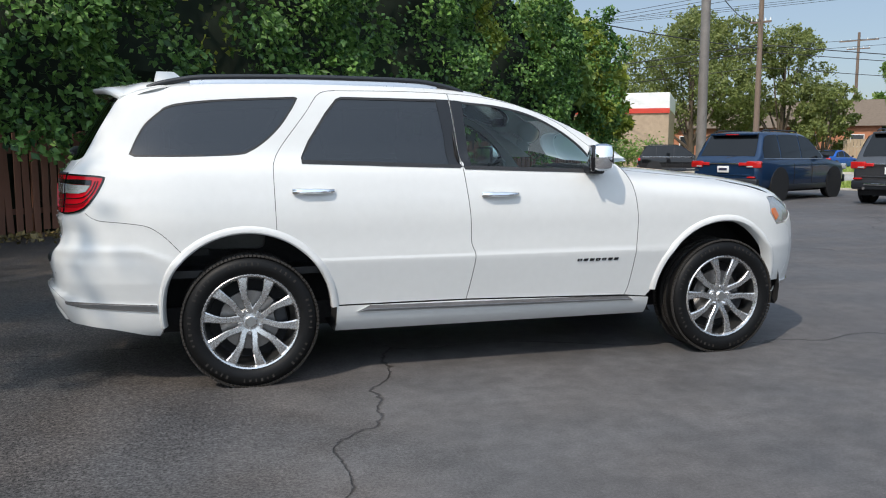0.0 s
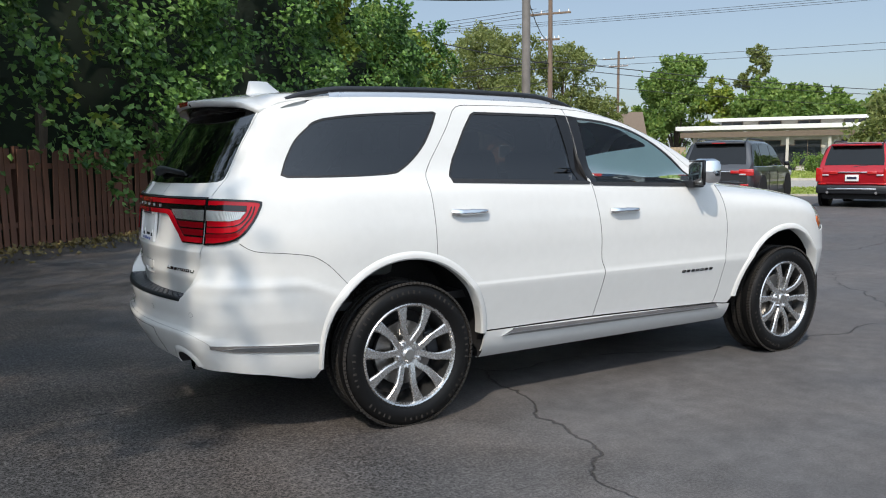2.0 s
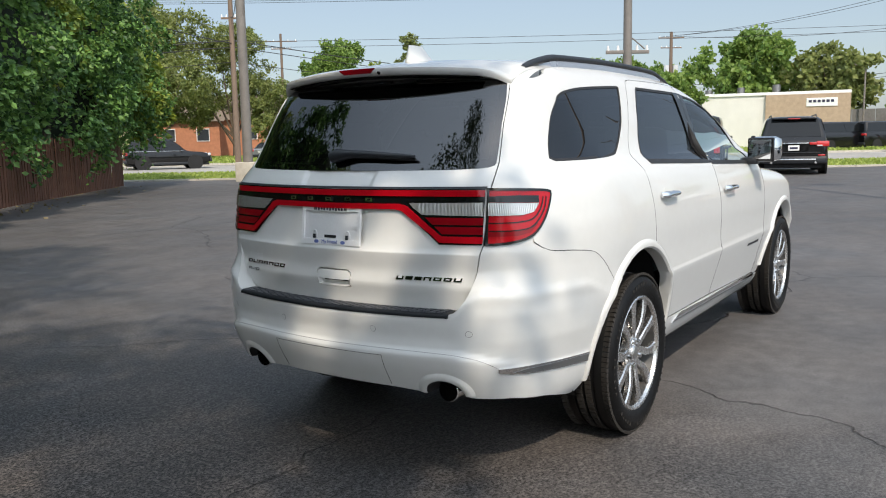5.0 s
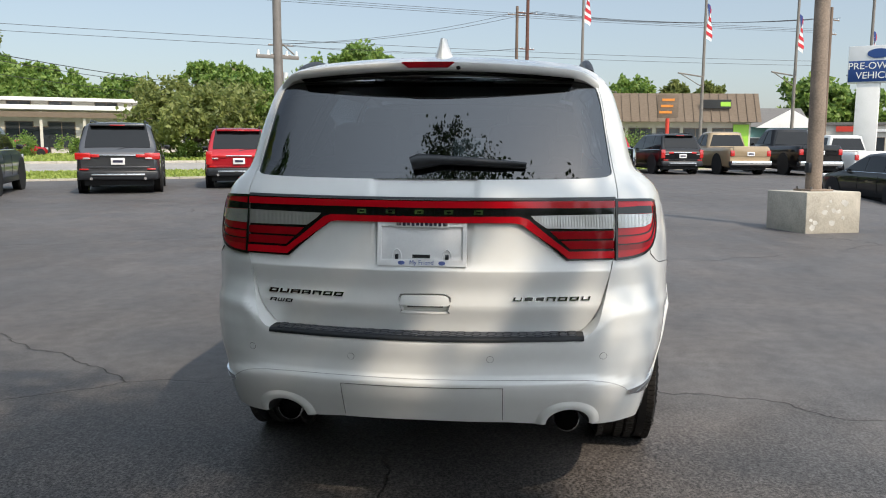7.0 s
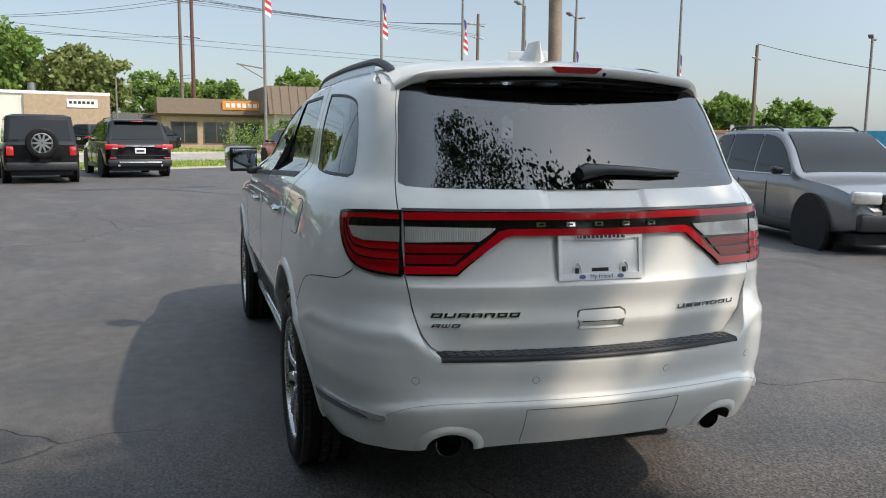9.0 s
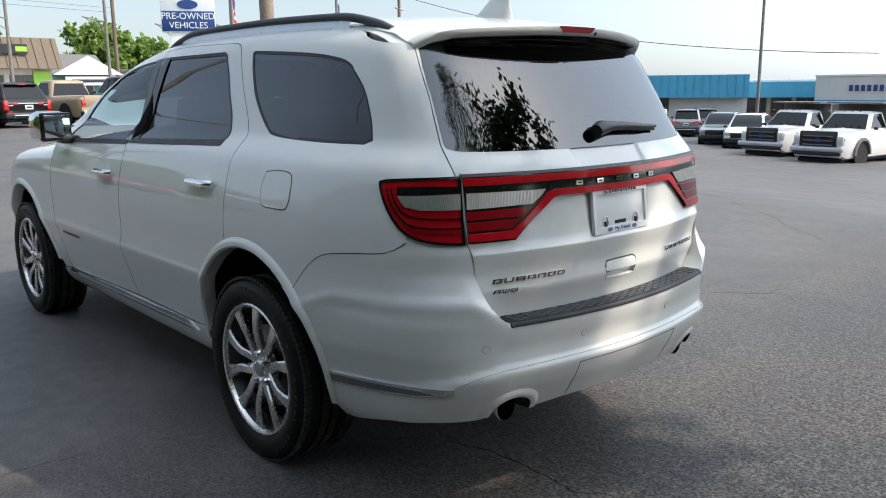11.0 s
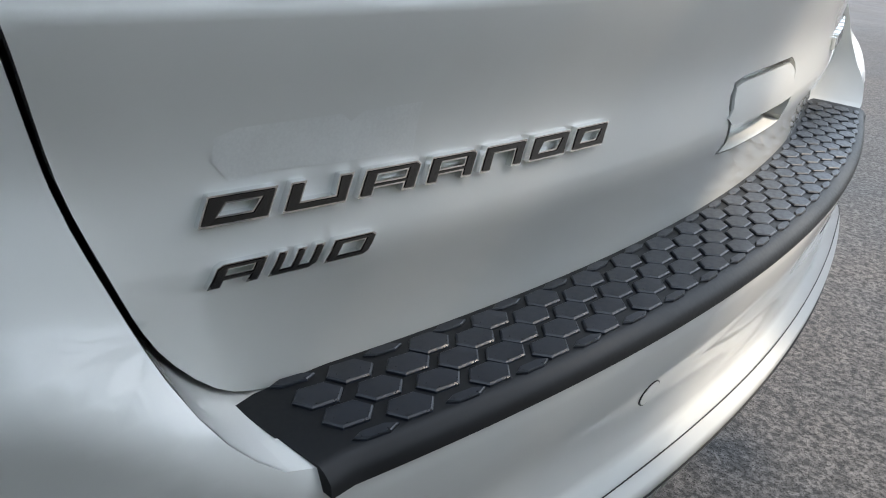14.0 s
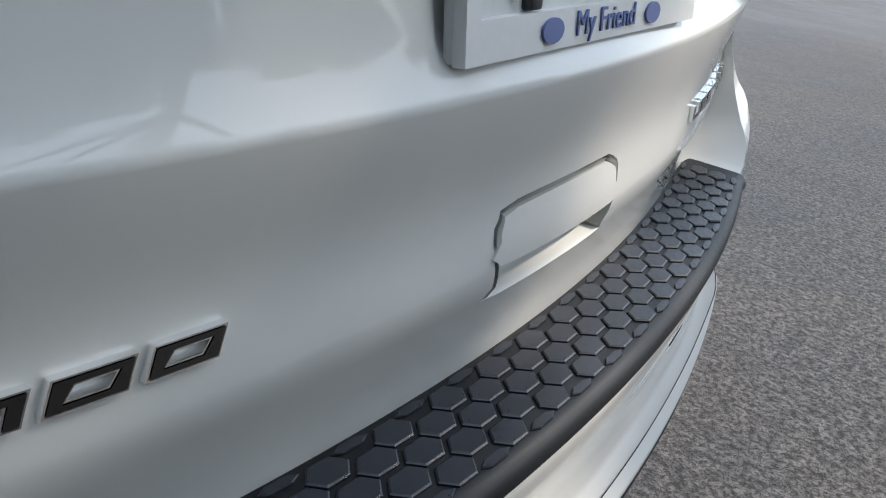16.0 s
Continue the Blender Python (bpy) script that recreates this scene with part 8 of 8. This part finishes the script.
            bmesh.ops.create_cone(bm, segments=28, radius1=r * 1.17, radius2=r * 1.17, depth=0.06, cap_ends=True)
            bmesh.ops.transform(bm, matrix=pose(x, s * (hw - 0.024), r * 1.04, 90, 0, 0), verts=bm.verts)
            part("wheel_arch", bm, BLACK_GAP, e)
    if kind == "jeep":
        sp = car_wheel(r * 0.98)
        sp.name = "spare_wheel"
        sp.parent = e
        sp.matrix_basis = pose(-0.13, 0, bz * 0.98, 0, 0, -90)
        for s in (-1, 1):
            for x in (L * 0.2, L * 0.8):
                part("fender_flare", box((x, s * (hw + 0.02), r * 2 + 0.08), (r * 2.5, 0.20, 0.06), 0, 0.02), BLACK_PLASTIC, e)
    if kind == "pickup":
        part("bed_inside", box((L * 0.20, 0, bz + 0.003), (L * 0.36, W * 0.76, 0.01)), BLACK_GAP, e, smooth=False)
        part("tailgate_panel", box((-0.012, 0, bz * 0.86), (0.04, W * 0.78, 0.42), 0, 0.015), paint, e)
        part("step_bumper", box((-0.08, 0, clear + 0.2), (0.18, W * 0.9, 0.18), 0, 0.03), CHROME if lower is None else lower, e)
    return e


def spot(x, y, rz, z=None):
    return pose(x, y, ground_z(x, y) if z is None else z, 0, 0, rz)


NAVY = car_paint("navy_metallic_paint", (0.012, 0.035, 0.085))
GRAPHITE = car_paint("graphite_metallic_paint", (0.075, 0.078, 0.085), 0.6)
CAR_RED = car_paint("red_paint", (0.36, 0.012, 0.02))
CAR_BLACK = car_paint("black_paint", (0.004, 0.004, 0.005), 0.0)
TAN = car_paint("tan_paint", (0.36, 0.27, 0.17))
CAR_WHITE = car_paint("white_paint", (0.72, 0.72, 0.70), 0.0)
SILVER = car_paint("silver_grey_paint", (0.24, 0.245, 0.26), 0.7)
BRIGHT_BLUE = car_paint("bright_blue_paint", (0.01, 0.10, 0.45))
GREEN_GREY = car_paint("green_grey_paint", (0.16, 0.20, 0.20), 0.5)

vehicle("blue_suv", "navy blue metallic sport utility vehicle parked at the verge", spot(12.15, 12.19, 24), NAVY, 4.85, 1.94, 1.72, "suv", 0.38)
vehicle("grey_suv", "graphite grey sport utility vehicle parked at the verge", spot(14.65, 9.47, 24), GRAPHITE, 4.85, 1.94, 1.72, "suv", 0.38)
vehicle("red_suv", "bright red compact sport utility vehicle parked at the verge", spot(17.4, 7.5, 20), CAR_RED, 4.45, 1.8, 1.64, "suv", 0.36, tail="tall")
vehicle("black_off_roader", "black boxy off-roader with rear spare wheel", spot(19.97, 5.0, 13), CAR_BLACK, 4.4, 1.84, 1.81, "jeep", 0.40, tail="truck")
vehicle("black_suv", "black sport utility vehicle parked at the verge", spot(22.9, 2.75, 14), CAR_BLACK, 5.0, 2.0, 1.775, "suv", 0.39)
vehicle("red_crossover", "red crossover parked at the verge", spot(31.4, -3.75, 14), CAR_RED, 4.65, 1.85, 1.66, "suv", 0.36)
vehicle("black_crossover", "black crossover with upright tail lamps", spot(30.6, -6.5, 14), CAR_BLACK, 4.8, 1.9, 1.675, "suv", 0.38, tail="tall")
vehicle("tan_pickup", "tan pickup truck parked at the verge", spot(30.6, -9.2, 12), TAN, 5.4, 1.9, 1.79, "pickup", 0.40, tail="truck", belt=1.12)
vehicle("black_pickup", "black pickup truck parked in the row", spot(30.8, -12.0, 10), CAR_BLACK, 5.8, 2.0, 1.95, "pickup", 0.42, tail="truck", belt=1.2)
vehicle("white_pickup", "white pickup truck parked in the row", spot(33.5, -15.2, 8), CAR_WHITE, 5.8, 2.0, 1.95, "pickup", 0.42, tail="truck", belt=1.2)
vehicle("black_sedan", "black sedan parked in the lot", spot(17.5, -10.7, 9), CAR_BLACK, 4.9, 1.85, 1.46, "sedan", 0.34)
vehicle("grey_sedan", "grey sedan parked in the lot", spot(19.6, -13.5, 2), SILVER, 5.0, 1.9, 1.48, "sedan", 0.35)
vehicle("silver_suv", "silver grey sport utility vehicle parked beside the lamp post", spot(8.8, -8.2, 168.5), SILVER, 4.6, 1.86, 1.68, "suv", 0.37)
vehicle("white_suv", "white sport utility vehicle in a far row", spot(34, -19.5, -30), CAR_WHITE, 4.9, 1.95, 1.8, "suv", 0.38)
vehicle("red_pickup", "red pickup truck in a far row", spot(36, -21.5, -30), CAR_RED, 5.6, 2.0, 1.95, "pickup", 0.42, tail="truck", belt=1.2)
vehicle("red_suv", "red sport utility vehicle in a far row", spot(37.5, -24, -32), CAR_RED, 4.8, 1.9, 1.75, "suv", 0.38)
vehicle("white_suv", "white sport utility vehicle in a far row", spot(37.5, -27, -32), CAR_WHITE, 4.8, 1.9, 1.75, "suv", 0.38)
for i, (px_, dist, paint, knd, rz) in enumerate(((-55.9, 53, CAR_WHITE, "suv", -58), (-58.0, 54, SILVER, "suv", -60), (-59.4, 58, GRAPHITE, "suv", -50), (-60.6, 50, GREEN_GREY, "suv", 112), (-62.3, 47, CAR_WHITE, "suv", 110), (-54.0, 60, SILVER, "sedan", -60))):
    vehicle("parked_car", ("white", "silver", "grey", "green-grey", "white", "silver")[i] + " car in the row before the showroom", spot(*at(px_, dist, -2.95, 2.3), rz), paint, 4.6, 1.88, 1.72 if knd == "suv" else 1.48, knd, 0.37)


def work_truck(x, y, rz):
    e = vehicle("work_truck", "white heavy work truck with black grille and flatbed", spot(x, y, rz), CAR_WHITE, 6.4, 2.1, 2.05, "truck", 0.44, belt=1.34, lower=CHROME, plate=False)
    part("flatbed", box((1.4, 0, 1.15), (2.9, 2.25, 0.2), 0, 0.02), BLACK_PLASTIC, e)
    part("side_stake", box((1.4, 0.0, 1.75), (0.06, 2.2, 1.0), 0, 0.01), GREY_ROOF, e)
    part("headboard", box((2.86, 0, 1.75), (0.08, 2.2, 1.1), 0, 0.01), GREY_ROOF, e)
    part("big_grille", box((6.38, 0, 1.02), (0.12, 1.25, 0.52), 0, 0.03), BLACK_PLASTIC, e)
    for k in range(3):
        part("grille_bar", box((6.45, 0, 0.86 + 0.16 * k), (0.03, 1.15, 0.04), 0, 0.01), GREY_ROOF, e)
    bm = bmesh.new()
    bmesh.ops.create_cone(bm, segments=24, radius1=0.13, radius2=0.13, depth=0.03, cap_ends=True)
    bmesh.ops.transform(bm, matrix=Matrix.Translation((6.46, 0, 1.02)) @ pose(0, 0, 0, 0, 90, 0) @ Matrix.Diagonal((0.5, 1.2, 1, 1)), verts=bm.verts)
    part("oval_badge", bm, SIGN_BLUE, e)
    part("chrome_bumper", box((6.50, 0, 0.70), (0.16, 2.05, 0.20), 0, 0.06), RAIL_SILVER, e)
    part("dark_valance", box((6.44, 0, 0.53), (0.14, 1.8, 0.14), 0, 0.03), BLACK_PLASTIC, e)
    part("grille_frame", box((6.40, 0, 1.04), (0.10, 1.45, 0.66), 0, 0.05), BLACK_GLOSS, e)
    for k in range(5):
        part("roof_marker", box((4.55, -0.6 + 0.3 * k, 2.06), (0.08, 0.07, 0.03), 0, 0.01), LAMP_AMBER, e)
    for s in (-1, 1):
        rows = [[(6.4 * 0.80 + rr * math.cos(radians(q)), s * (1.05 + oo), 0.46 + rr * math.sin(radians(q))) for rr, oo in ((0.66, -0.02), (0.64, 0.07), (0.54, 0.08), (0.52, -0.05))] for q in range(0, 181, 12)]
        part("fender_flare", grid(rows), GREY_ROOF, e)
        part("dump_side", box((1.5, s * 1.13, 1.62), (3.0, 0.06, 0.75), 0, 0.015), GREY_ROOF, e)
        for k in range(5):
            part("side_rib", box((0.2 + 0.65 * k, s * 1.17, 1.62), (0.08, 0.05, 0.78), 0, 0.01), GREY_ROOF, e)
    part("cab_shield", box((3.35, 0, 2.36), (1.0, 2.2, 0.06), 0, 0.015), GREY_ROOF, e)
    for s in (-1, 1):
        part("square_lamp", box((6.36, s * 0.82, 1.02), (0.14, 0.26, 0.34), 0, 0.03), HEAD_CLEAR, e)
    return e


work_truck(10.3, -34.9, 86)
work_truck(13.6, -37.0, 86)
vehicle("white_van", "white delivery van with dark bumper beside the work trucks", spot(5.25, -32.2, 86), CAR_WHITE, 5.6, 2.0, 2.3, "van", 0.38, belt=1.3)
# cars and vans across the street
vehicle("dark_suv", "dark sport utility vehicle parked across the street", spot(*at(60.6, 50, -0.17, -5.4), -30, 0.0), CAR_BLACK, 4.7, 1.88, 1.70, "suv", 0.37)
vehicle("blue_car", "bright blue hatchback parked across the street", spot(*at(49.3, 66, -0.17, -5.4), 20, 0.0), BRIGHT_BLUE, 4.3, 1.8, 1.46, "sedan", 0.33)
vehicle("grey_car", "grey car parked across the street", spot(*at(50.6, 66, -0.17, -5.4), 20, 0.0), SILVER, 4.5, 1.8, 1.46, "sedan", 0.33)
for k in range(2):
    vehicle("black_van", "black panel van beside the workshop", spot(*at(8.2 - 2.6 * k, 66 + 2 * k), -40, 0.0), CAR_BLACK, 5.6, 2.0, 2.1, "van", 0.36, belt=1.3)
vehicle("red_car", "small red compact car across the street", spot(*at(35.0, 70), -30, 0.0), CAR_RED, 3.6, 1.7, 1.4, "sedan", 0.32)
